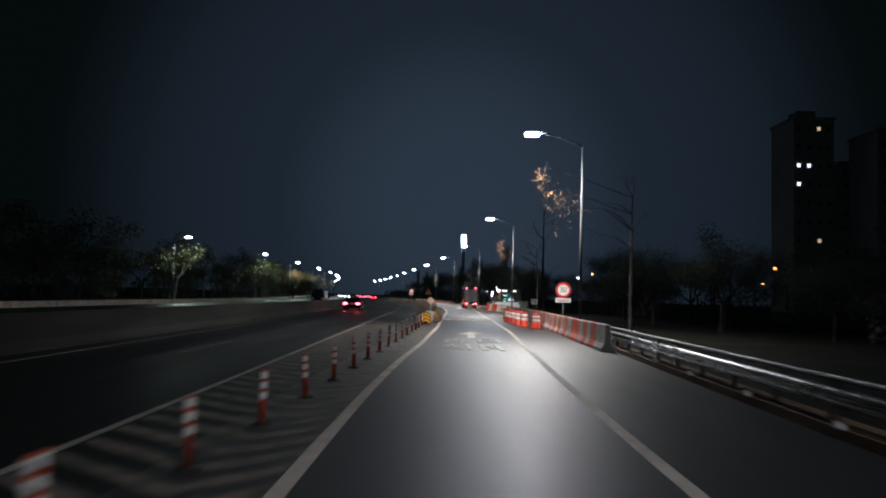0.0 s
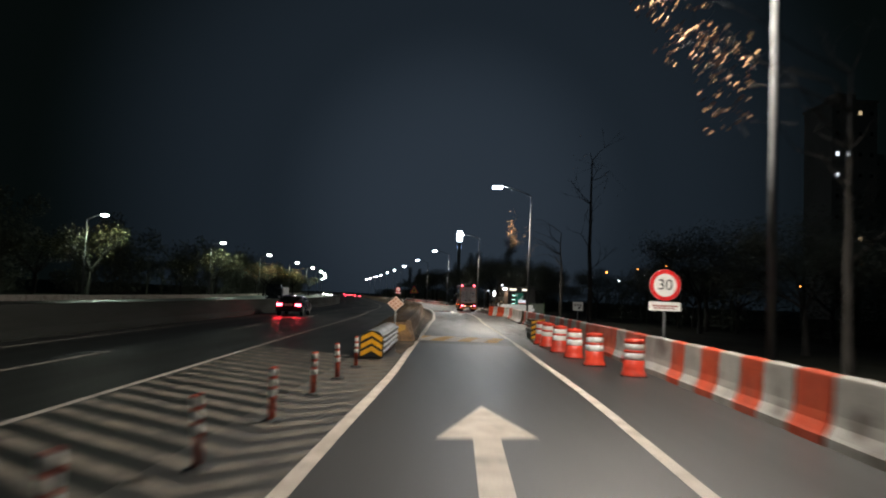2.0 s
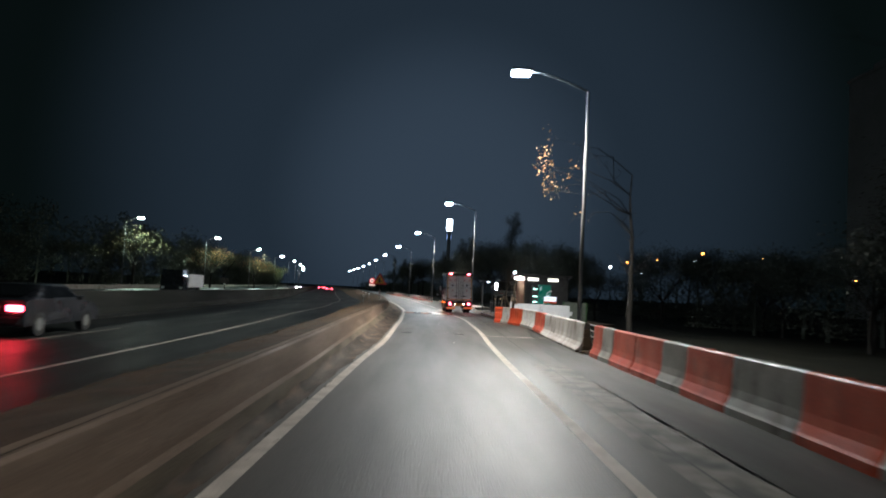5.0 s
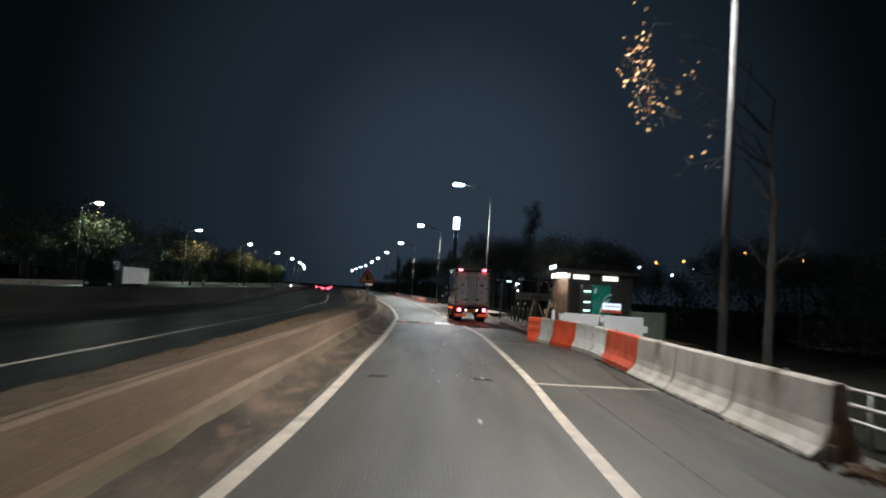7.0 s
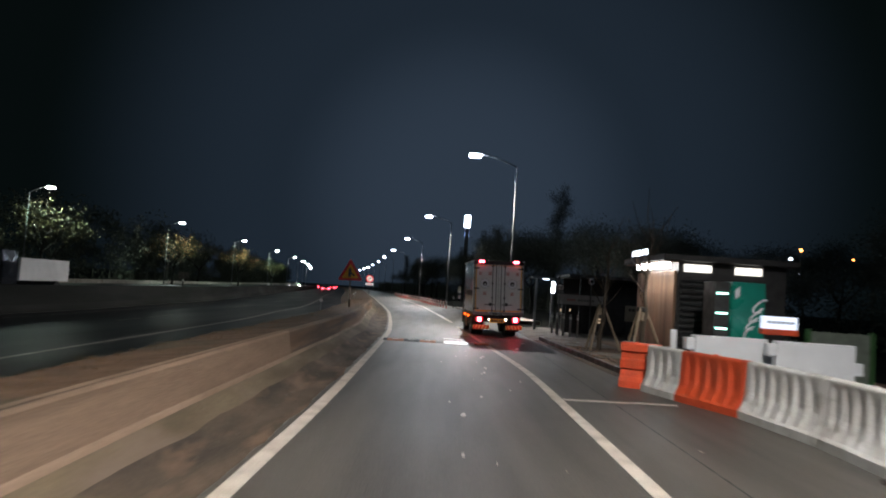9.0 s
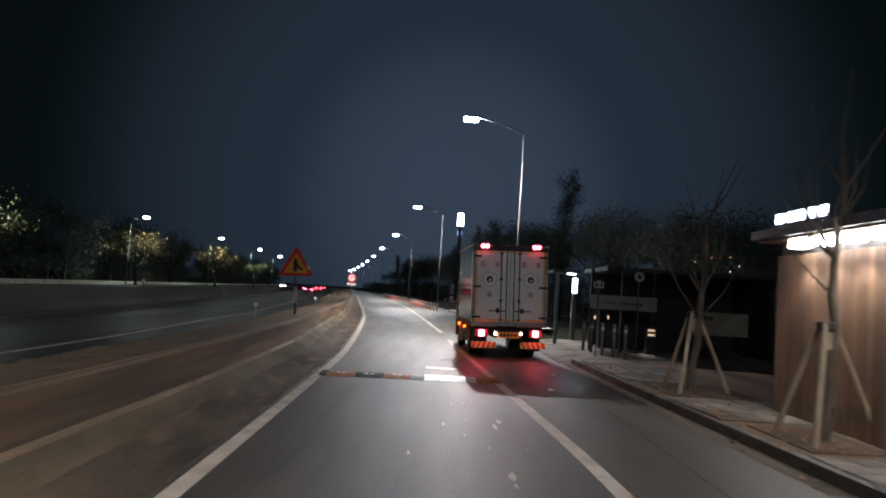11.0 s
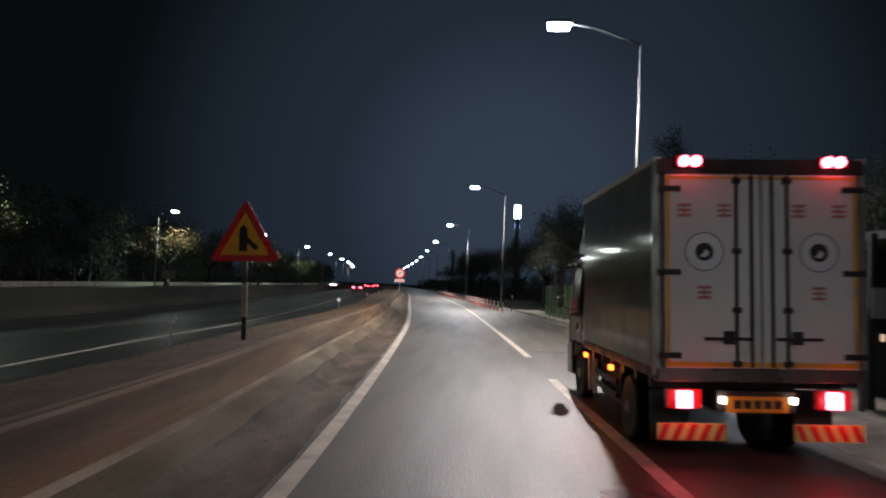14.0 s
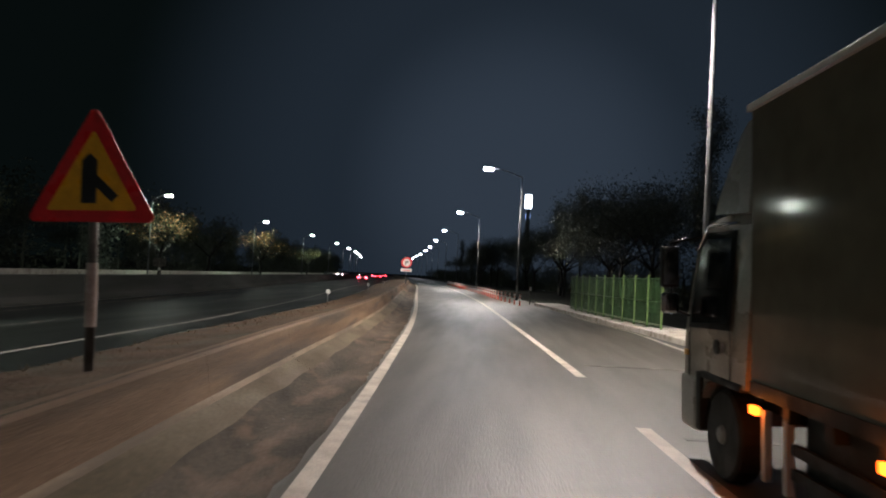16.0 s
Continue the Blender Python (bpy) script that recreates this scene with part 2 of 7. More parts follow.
RED_PLASTIC = material("red_plastic", (0.76, 0.105, 0.034), 0.45, other=(0.66, 0.080, 0.026), scale=1.8, fine=25, bump=0.08, island=0.18,
                       grime=(0.36, 0.075, 0.035), grime_scale=1.4, grime_mix=(0.52, 0.78))
WHITE_PLASTIC = material("white_plastic", (0.56, 0.54, 0.50), 0.5, other=(0.45, 0.43, 0.39), scale=1.7, fine=25, bump=0.08, island=0.18,
                         grime=(0.19, 0.17, 0.15), grime_scale=1.5, grime_mix=(0.52, 0.72))
RIB_WHITE = material("ribbed_white_plastic", (0.60, 0.59, 0.575), 0.5, other=(0.47, 0.455, 0.43), scale=1.6, fine=25, bump=0.08, island=0.15,
                     grime=(0.25, 0.225, 0.195), grime_scale=2.6, grime_mix=(0.56, 0.70))
CLEAN_WHITE = material("clean_white_plastic", (0.80, 0.81, 0.83), 0.45, other=(0.70, 0.71, 0.73), scale=1.5, fine=300, bump=0.05)
ORANGE_POST = material("orange_post", (0.72, 0.085, 0.03), 0.45, other=(0.58, 0.065, 0.025), scale=5, fine=40, bump=0.06, grime=(0.13, 0.04, 0.025),
                       grime_scale=3.0, grime_mix=(0.5, 0.75))
SHEET_WHITE = material("white_sheeting", (0.92, 0.91, 0.88), 0.3, other=(0.78, 0.76, 0.72), scale=6, fine=90, bump=0.05)
SHEET_RED = material("red_sheeting", (0.80, 0.028, 0.030), 0.35, scale=6, fine=90, bump=0.05)
SHEET_YELLOW = material("yellow_sheeting", (0.95, 0.46, 0.025), 0.35, scale=6, fine=90, bump=0.05)
SHEET_BLACK = material("black_sheeting", (0.015, 0.015, 0.016), 0.45, scale=6, fine=90, bump=0.05)
PLATE_BACK = material("aluminium_back", (0.45, 0.46, 0.47), 0.45, 0.6, fine=40, bump=0.05)
BLACK_RUBBER = material("black_rubber", (0.018, 0.018, 0.018), 0.7, fine=40, bump=0.2)
BROWN_RUBBER = material("amber_rubber", (0.34, 0.105, 0.025), 0.6, other=(0.22, 0.075, 0.025), scale=5, fine=40, bump=0.2)
GREY_RUBBER = material("worn_rubber", (0.20, 0.19, 0.18), 0.6, other=(0.10, 0.10, 0.095), scale=5, fine=40, bump=0.2)
BARK = material("bark", (0.11, 0.085, 0.06), 0.9, other=(0.065, 0.05, 0.036), scale=6, fine=30, bump=0.7, depth=0.02, stretch=(1, 1, 0.3))
LEAF_AUTUMN = material("autumn_leaf", (0.27, 0.135, 0.055), 0.7, other=(0.17, 0.10, 0.045), scale=1.2, fine=8, bump=0.1)
LEAF_OLIVE = material("olive_leaf", (0.085, 0.070, 0.025), 0.7, other=(0.055, 0.052, 0.02), scale=0.8, fine=8, bump=0.1)
# near-black bark: the night's shade on the trunks is put into the colour
UNLIT_BARK = material("unlit_bark", (0.018, 0.015, 0.012), 0.9, other=(0.012, 0.010, 0.008), scale=6, fine=30, bump=0.7, depth=0.02, stretch=(1, 1, 0.3))
LEAF_DARK = material("dark_leaf", (0.085, 0.092, 0.066), 0.8, other=(0.055, 0.062, 0.044), scale=0.5, fine=8, bump=0.1)
STAKE = material("stake_wood", (0.34, 0.27, 0.19), 0.75, other=(0.24, 0.18, 0.12), scale=4, fine=40, bump=0.3, stretch=(1, 1, 0.2))
LED = glow("lamp_led", (0.86, 0.93, 1.0), 260.0)
LED_FAR = glow("lamp_led_green", (0.92, 1.0, 0.80), 190.0)
LED_DISTANT = glow("lamp_distant", (0.90, 0.97, 0.95), 120.0)


# ---- mesh helpers ----
def part(name, bm, mat, parent=None, label="", smooth=False):
    me = bpy.data.meshes.new(name)
    bmesh.ops.recalc_face_normals(bm, faces=bm.faces)
    if smooth:
        for f in bm.faces:
            f.smooth = True
    bm.to_mesh(me)
    bm.free()
    me.materials.append(mat)
    ob = new(name, me)
    ob.parent = parent
    if label:
        tagged(ob, label)
    return ob


def thing(name, label, category, group="", at=(0, 0, 0), rz=0.0):
    ob = new(name)
    ob.empty_display_size = 0.2
    ob.matrix_basis = pose(*at, 0, 0, rz)
    return tagged(ob, label, category, group)


def setting(name, bm, mat, label, category, smooth=False):
    return tagged(part(name, bm, mat, None, "", smooth), label, category, kind="structure")


def box(bm, x0, y0, z0, x1, y1, z1, bevel=0.0, m=None):
    v = bmesh.ops.create_cube(bm, size=1.0)["verts"]
    for p in v:
        p.co = Vector((x0 + (p.co.x + 0.5) * (x1 - x0), y0 + (p.co.y + 0.5) * (y1 - y0), z0 + (p.co.z + 0.5) * (z1 - z0)))
        if m is not None:
            p.co = m @ p.co
    if bevel:
        edges = list({e for p in v for e in p.link_edges})
        bmesh.ops.bevel(bm, geom=edges, offset=bevel, segments=2, affect="EDGES", profile=0.6)
    return bm


def boxes(*dims, bevel=0.0):
    bm = bmesh.new()
    for d in dims:
        box(bm, *d, bevel=bevel)
    return bm


def tube(bm, a, b, ra, rb, seg=12, caps=True):
    a, b = Vector(a), Vector(b)
    q = (b - a).to_track_quat("Z", "Y")
    rings = []
    for p, r in ((a, ra), (b, rb)):
        rings.append([bm.verts.new(p + q @ Vector((r * math.cos(2 * math.pi * i / seg), r * math.sin(2 * math.pi * i / seg), 0))) for i in range(seg)])
    for i in range(seg):
        bm.faces.new((rings[0][i], rings[0][(i + 1) % seg], rings[1][(i + 1) % seg], rings[1][i]))
    if caps:
        bm.faces.new(rings[0][::-1])
        bm.faces.new(rings[1])
    return bm


def lathe(bm, profile, seg=20, at=(0, 0, 0), axis="Z"):
    rings = []
    for r, h in profile:
        ring = []
        for i in range(seg):
            a = 2 * math.pi * i / seg
            c = (r * math.cos(a), r * math.sin(a), h)
            if axis == "Y":
                c = (c[0], c[2], c[1])
            elif axis == "X":
                c = (c[2], c[0], c[1])
            ring.append(bm.verts.new(Vector(at) + Vector(c)))
        rings.append(ring)
    for k in range(len(rings) - 1):
        for i in range(seg):
            bm.faces.new((rings[k][i], rings[k][(i + 1) % seg], rings[k + 1][(i + 1) % seg], rings[k + 1][i]))
    bm.faces.new(rings[0][::-1])
    bm.faces.new(rings[-1])
    return bm


def prism(bm, poly, y0, y1):
    """A polygon of (x, z) pairs, given depth along y."""
    a = [bm.verts.new((x, y0, z)) for x, z in poly]
    b = [bm.verts.new((x, y1, z)) for x, z in poly]
    n = len(poly)
    bm.faces.new(a)
    bm.faces.new(b[::-1])
    for i in range(n):
        bm.faces.new((a[i], b[i], b[(i + 1) % n], a[(i + 1) % n]))
    return bm


def plan_prism(bm, poly, z0, z1):
    """A polygon of (x, y) pairs, given height."""
    a = [bm.verts.new((x, y, z0)) for x, y in poly]
    b = [bm.verts.new((x, y, z1)) for x, y in poly]
    n = len(poly)
    bm.faces.new(a[::-1])
    bm.faces.new(b)
    for i in range(n):
        bm.faces.new((a[i], a[(i + 1) % n], b[(i + 1) % n], b[i]))
    return bm


def steps(a, b, d):
    n = max(1, int(math.ceil((b - a) / d)))
    return [a + (b - a) * i / n for i in range(n + 1)]


def sweep(bm, line, profile, ys, closed=False):
    """A cross-section of (offset, height) pairs carried along x = line(y)."""
    rows = []
    for y in ys:
        s = (line(y + 0.5) - line(y - 0.5))
        k = 1 / math.sqrt(1 + s * s)
        rows.append([bm.verts.new((line(y) + o * k, y - o * s * k, h)) for o, h in (profile(y) if callable(profile) else profile)])
    n = len(rows[0])
    for a, b in zip(rows, rows[1:]):
        for i in range(n if closed else n - 1):
            bm.faces.new((a[i], a[(i + 1) % n], b[(i + 1) % n], b[i]))
    if closed:
        bm.faces.new(rows[0])
        bm.faces.new(rows[-1][::-1])
    return bm


def lettering(text, size, mat, parent, m, name="lettering", depth=0.003):
    curve = bpy.data.curves.new(name, "FONT")
    curve.body, curve.size, curve.extrude = text, size, depth
    curve.align_x, curve.align_y = "CENTER", "CENTER"
    tmp = bpy.data.objects.new(name, curve)
    me = bpy.data.meshes.new_from_object(tmp)
    bpy.data.objects.remove(tmp)
    me.transform(m)
    me.materials.clear()
    me.materials.append(mat)
    ob = new(name, me)
    ob.parent = parent
    return ob


FACE = pose(0, 0, 0, 90, 0, 0)        # lettering turned to face back along the road

# ---- ground, roads and markings ----
FAR = 620.0
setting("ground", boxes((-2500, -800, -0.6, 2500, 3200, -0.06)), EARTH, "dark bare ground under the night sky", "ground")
ys = steps(-60, 160, 1.0) + steps(162, FAR, 6.0)


def road_strip(name, cuts, mat, label):
    bm, rows = bmesh.new(), []
    for y in cuts:
        l, r = (lane_left(y) - 1.5, verge_right(y) + 0.3)
        rows.append([bm.verts.new((l + (r - l) * u / 8, y, -0.0)) for u in range(9)])
    for a, b in zip(rows, rows[1:]):
        for i in range(8):
            bm.faces.new((a[i], a[i + 1], b[i + 1], b[i]))
    setting(name, bm, mat, label, "road")


road_strip("road_ramp", [y for y in ys if y >= 57], ASPHALT, "grey-brown worn asphalt of the slip road")
road_strip("road_resurfaced", [y for y in ys if y <= 57], ASPHALT_DARK, "dark smooth newly laid asphalt of the slip road")
bm = bmesh.new()
rows = []
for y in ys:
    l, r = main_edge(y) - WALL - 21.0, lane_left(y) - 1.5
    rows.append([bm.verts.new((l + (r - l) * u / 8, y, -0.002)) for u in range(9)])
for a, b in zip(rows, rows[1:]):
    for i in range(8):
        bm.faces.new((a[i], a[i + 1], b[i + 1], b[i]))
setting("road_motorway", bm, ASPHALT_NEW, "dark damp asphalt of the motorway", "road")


def line_mark(name, line, off, width, a, b, mat, label, parent=None, z=0.005, d=1.0):
    bm = sweep(bmesh.new(), line, [(off - width / 2, z), (off + width / 2, z)], steps(a, b, d))
    ob = part(name, bm, mat, parent)
    if parent is None:
        tagged(ob, label, "road marking", kind="structure")
    return ob


line_mark("edge_line_left", lane_left, 0, 0.19, -40, FAR, PAINT, "worn white edge line on the slip road")
line_mark("edge_line_right", lane_right, 0, 0.19, -40, 127.5, PAINT, "worn white edge line on the slip road")
line_mark("edge_line_right_far", lane_right, 0, 0.19, 132.0, FAR, PAINT, "worn white edge line on the slip road")
line_mark("edge_line_motorway", main_edge, 0, 0.13, -40, FAR, PAINT_THIN, "thin white edge line of the motorway")
line_mark("edge_line_median", main_edge, -5.8, 0.15, -40, FAR, PAINT_OLD, "thin white line beside the median wall")
dash_group = "lane dashes on the motorway"
for i in range(18):
    y0 = -12.1 + i * 18.15
    tagged(line_mark("lane_dash", main_edge, -LANE, 0.15, y0, y0 + 6.0, PAINT_OLD, ""), "white lane dash on dark asphalt", "road marking", dash_group, "structure")


def post_line(y):
    return -4.35 + 0.0457 * y


# chevron hatching of the gore
gore = tagged(new("gore_marking"), "worn white chevron hatching on the gore", "road marking", kind="structure")
y0 = -6.0
while y0 < 49.2:
    vx = post_line(y0) + 0.1
    lx, mx = lane_left(y0 + 1.2) - 0.12, main_edge(y0 + 2) + 0.12
    yl, ym, t = y0 + 1.0 * (lx - vx), y0 + 0.72 * (vx - mx), 0.33
    if vx < lx - 0.2:
        bm = bmesh.new()
        for quad in (((vx, y0), (lx, yl), (lx, yl + t), (vx, y0 + t)), ((mx, ym), (vx, y0), (vx, y0 + t), (mx, ym + t))):
            bm.faces.new([bm.verts.new((x, y, 0.004)) for x, y in quad])
        bmesh.ops.remove_doubles(bm, verts=bm.verts, dist=0.001)
        part("stripe", bm, PAINT_GORE, gore)
    y0 += 0.80

# straight-ahead arrow and the worn word blocks before it
arrow = [(0.09, 35.6), (0.44, 35.6), (0.58, 38.75), (1.10, 38.9), (0.52, 41.5), (-0.28, 38.6), (0.21, 38.7)]
setting("arrow_marking", plan_prism(bmesh.new(), arrow, 0.0, 0.005), PAINT, "worn white straight arrow on the slip road", "road marking")
words = tagged(new("word_marking"), "worn unreadable white word painted on the road", "road marking", kind="structure")
for i, (x0, y0, x1, y1) in enumerate([(-0.92, 34.6, -0.02, 34.9), (-0.55, 33.7, -0.38, 34.9), (-0.95, 33.3, -0.6, 33.9), (-0.35, 33.4, -0.05, 33.9),
                       (-1.0, 32.3, -0.72, 33.2), (-0.3, 32.45, -0.1, 33.2), (-1.0, 32.9, -0.1, 33.25), (-0.98, 32.25, -0.12, 32.5),
                       (0.42, 32.6, 0.62, 34.9), (1.22, 32.7, 1.42, 35.0), (0.5, 34.65, 1.45, 34.95), (0.4, 33.5, 1.3, 33.8), (0.35, 32.5, 1.25, 32.8),
                       (-0.22, 28.4, -0.04, 31.6), (-0.80, 30.4, -0.62, 31.5), (-1.05, 29.6, -0.55, 30.3), (-1.1, 28.6, -0.35, 28.9),
                       (0.28, 28.4, 0.48, 31.4), (0.48, 30.2, 0.75, 30.5), (0.9, 28.5, 1.1, 31.3), (0.62, 29.3, 0.9, 29.6)]):
    part("stroke", boxes((x0, y0, -0.001 * i, x1, y1, 0.004 + 0.0004 * i)), PAINT_THIN, words)
for y0, xa, xb in ((90.2, 3.7, 6.6), (102.3, 3.9, 6.3), (113.0, 3.6, 5.95), (119.1, 3.6, 6.0), (127.0, 3.3, 6.2), (134.0, 3.0, 6.4), (66.0, 3.3, 5.4)):
    bm = plan_prism(bmesh.new(), [(xa, y0 - 0.06), (xb, y0 + 0.16), (xb, y0 + 0.29), (xa, y0 + 0.07)], 0.0, 0.005)
    tagged(part("bay_line", bm, PAINT if y0 in (90.2, 102.3) else PAINT_OLD), "thin white line across the hard shoulder", "road marking", "bay lines", "structure")
# dash whitened to carry the lamp glare lying on it
setting("give_way_dash", boxes((2.05, 116.75, 0.0, 2.85, 117.1, 0.006)), PAINT_GLARE, "short white dash with painted glare beside the speed bump", "road marking")
# long seams in the shoulder
seam_line = table([(60, 4.12), (72, 4.32), (80.6, 4.50), (84.2, 4.57), (88.4, 4.68), (95, 4.88), (112, 5.2)])
strip_edge = table([(62, 4.75), (74, 4.88), (80.8, 5.10), (84.4, 5.30), (86.4, 5.49), (88.8, 5.76), (92, 6.12), (96, 6.6)])
line_mark("tar_seam", seam_line, 0, 0.035, 60, 112, PATCH, "dark tar seam along the shoulder", z=0.0045)
bm = sweep(bmesh.new(), strip_edge, lambda y: [(0.02 * math.sin(y * 2.1), 0.0035), (row_line(y) - 0.1 - strip_edge(y), 0.0035)], steps(62, 96, 0.5))
setting("shoulder_edge", bm, ASPHALT_EDGE, "darker asphalt along the foot of the barriers", "road")
line_mark("shoulder_strip", lane_right, 1.1, 0.9, 63, 79, PAINT_OLD, "pale worn strip on the shoulder", z=0.0035)

# scraps of worn paint, wet glints drawn as white specks, road studs
rnd = random.Random(17)
scraps = bmesh.new()
spots = [(2.79, 90.6), (2.34, 85.4), (2.99, 107.0), (2.18, 100.0), (3.15, 110.1), (2.9, 105.9), (3.06, 109.7), (3.04, 110.8), (2.6, 109.0), (1.9, 107.8), (5.2, 98.4), (5.6, 95.0), (4.9, 92.6), (3.6, 104.6)]
spots += [(2.7 + rnd.gauss(0, 0.3), rnd.uniform(88, 113)) for k in range(30)]
for k_, (x, y) in enumerate(spots):
    r = rnd.uniform(0.006, 0.03) if k_ > 6 else 0.045
    pts = [(x + r * rnd.uniform(0.5, 1.2) * math.cos(a), y + 4.5 * r * rnd.uniform(0.5, 1.2) * math.sin(a)) for a in [0.7 * k for k in range(9)]]
    plan_prism(scraps, pts, 0.0, 0.005)
tagged(part("paint_scraps", scraps, PAINT), "small scraps of worn white paint and painted wet glints on the asphalt", "paint scraps", kind="stuff")
first = thing("road_stud", "small white road stud on the asphalt", "road stud", "road studs in the lay-by", (5.18, 117.0, 0.0))
part("housing", prism(bmesh.new(), [(-0.06, 0.0), (-0.04, 0.022), (0.04, 0.022), (0.06, 0.0)], -0.05, 0.05), CLEAN_WHITE, first)
part("lens", boxes((-0.035, -0.054, 0.004, 0.035, -0.051, 0.018)), SHEET_WHITE, first)
copy_thing(first, pose(4.62, 114.1, 0.0))

for name, cx, cy, lean in (("tar_mark", 0.48, 89.9, 0.10), ("tar_mark", 2.81, 90.4, -0.10)):
    mark = tagged(new(name), "short slanted dark tar strokes on the asphalt", "tar mark", "tar marks", "structure")
    for k in range(5):
        x = cx - 0.16 + 0.08 * k
        part("stroke", plan_prism(bmesh.new(), [(x, cy - 0.16), (x + 0.05, cy - 0.16), (x + 0.05 + lean, cy + 0.16), (x + lean, cy + 0.16)], 0.0, 0.0045), BLACK_RUBBER, mark)

# painted flat-topped hump
hump = tagged(new("speed_table"), "flat speed hump painted in yellow and white stripes", "speed hump", kind="structure")
bm = bmesh.new()
a = [bm.verts.new(c) for c in ((-0.75, 57.0, 0.006), (3.0, 57.3, 0.006), (3.0, 58.6, 0.07), (-0.7, 58.4, 0.07), (-0.62, 60.6, 0.07), (3.05, 60.8, 0.07), (3.1, 62.0, 0.006), (-0.6, 61.9, 0.006))]
for f in ((0, 1, 2, 3), (3, 2, 5, 4), (4, 5, 6, 7)):
    bm.faces.new([a[i] for i in f])
part("hump_bed", bm, ASPHALT, hump)


def hump_z(y):
    return float(np.interp(y, [57.0, 58.5, 60.7, 62.0], [0.012, 0.076, 0.076, 0.012]))


for i in range(7):
    x = 1.78 - 0.54 * i
    bm = bmesh.new()
    prev = None
    for y in (57.9, 58.5, 59.6, 60.7, 61.2):
        xs = x + (y - 57.9) * 0.22
        cur = [bm.verts.new((min(max(q, lane_left(y) + 0.12 + 0.001 * j), 3.1), y, hump_z(y))) for j, q in enumerate((xs, xs + 0.54))]
        if prev:
            bm.faces.new((prev[0], prev[1], cur[1], cur[0]))
        prev = cur
    part("painted_stripe", bm, PAINT_YELLOW if i % 2 == 0 else PAINT, hump)

# rubber bump of bolted blocks; glare on the right-hand ones is coloured white
bump = thing("speed_bump", "low rubber speed bump of amber and black blocks with painted white glare", "speed bump", at=(0, 0, 0))
widths = [-0.12, 0.02, 0.60, 1.17, 1.75, 2.03, 2.33, 2.93, 3.14, 3.66]
for i, mat in enumerate((BLACK_RUBBER, BROWN_RUBBER, BLACK_RUBBER, BROWN_RUBBER, GREY_RUBBER, PAINT_GLARE, PAINT_GLARE, PAINT, BROWN_RUBBER)):
    x0, x1 = widths[i] + 0.006, widths[i + 1] - 0.006
    bm = bmesh.new()
    profile = [(114.35, 0.0), (114.37, 0.012), (114.53, 0.05), (114.76, 0.055), (114.99, 0.05), (115.12, 0.012), (115.14, 0.0)]
    s = [[bm.verts.new((x, y + (x - 1.5) * 0.12, z + 0.002)) for y, z in profile] for x in (x0, x1)]
    for k in range(len(profile) - 1):
        bm.faces.new((s[0][k], s[1][k], s[1][k + 1], s[0][k + 1]))
    bm.faces.new(s[0])
    bm.faces.new(s[1][::-1])
    block = part("rubber_block", bm, mat, bump)
    if i in (1, 2, 3):
        xm = (x0 + x1) / 2
        for sgn in (-1, 1):
            ym = 114.54 + (xm - 1.5) * 0.12
            tri_ = plan_prism(bmesh.new(), [(xm + sgn * 0.02, ym), (xm + sgn * 0.11, ym + 0.07), (xm + sgn * 0.07, ym + 0.13), (xm + sgn * 0.02, ym + 0.06)], 0.053, 0.062)
            part("reflector", tri_, SHEET_WHITE, block)
    if x1 - x0 > 0.4:
        for dx in (0.15, x1 - x0 - 0.15):
            bm = tube(bmesh.new(), (x0 + dx, 114.76 + (x0 + dx - 1.5) * 0.12, 0.05), (x0 + dx, 114.76 + (x0 + dx - 1.5) * 0.12, 0.064), 0.025, 0.02, 8)
            part("bolt", bm, STEEL, block)

# ---- concrete barrier on the left with soil heaped behind it ----
BAR0 = 57.8


BARRIER_H = 0.82
foot_reach = table([(57.8, 0.24), (77, 0.25), (84, 0.40), (92, 0.50), (100, 0.60), (112, 0.58), (118, 0.64), (123, 0.58), (130, 0.60), (620, 0.60)])


def barrier_profile(y):
    w = 0.010 * math.sin(y * 0.7)
    g = foot_reach(y) - 0.03
    return [(g, 0.0), (g - 0.005, 0.05), (0.140 + w, 0.305), (0.115 + w, 0.335), (0.088 + w, 0.36), (0.055 + 0.5 * w, 0.55), (0.015, 0.79), (-0.012, BARRIER_H), (-0.15, BARRIER_H), (-0.18, 0.79), (-0.22, 0.0)]


segs = [BAR0 + 4.0 * i for i in range(31)]
barrier = tagged(new("concrete_barrier"), "stained concrete safety barrier in long segments", "barrier", kind="structure")
for i, y in enumerate(segs):
    bm = sweep(bmesh.new(), barrier_top, barrier_profile, steps(y + 0.0012, y + 3.9988, 1.0), closed=True)
    seg = part("segment", bm, CONCRETE, barrier)
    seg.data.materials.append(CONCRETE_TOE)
    seg.data.materials.append(CONCRETE_SLOPE_LIT)
    seg.data.materials.append(CONCRETE_FACE)
    # darker toe; one face tone before y=104, beyond it the slope coloured as lit
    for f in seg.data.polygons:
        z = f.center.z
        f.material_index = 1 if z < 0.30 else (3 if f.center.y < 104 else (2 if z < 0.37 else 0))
bm = sweep(bmesh.new(), barrier_top, barrier_profile, steps(segs[-1] + 4.0, FAR, 8.0), closed=True)
part("far_segment", bm, CONCRETE, barrier)


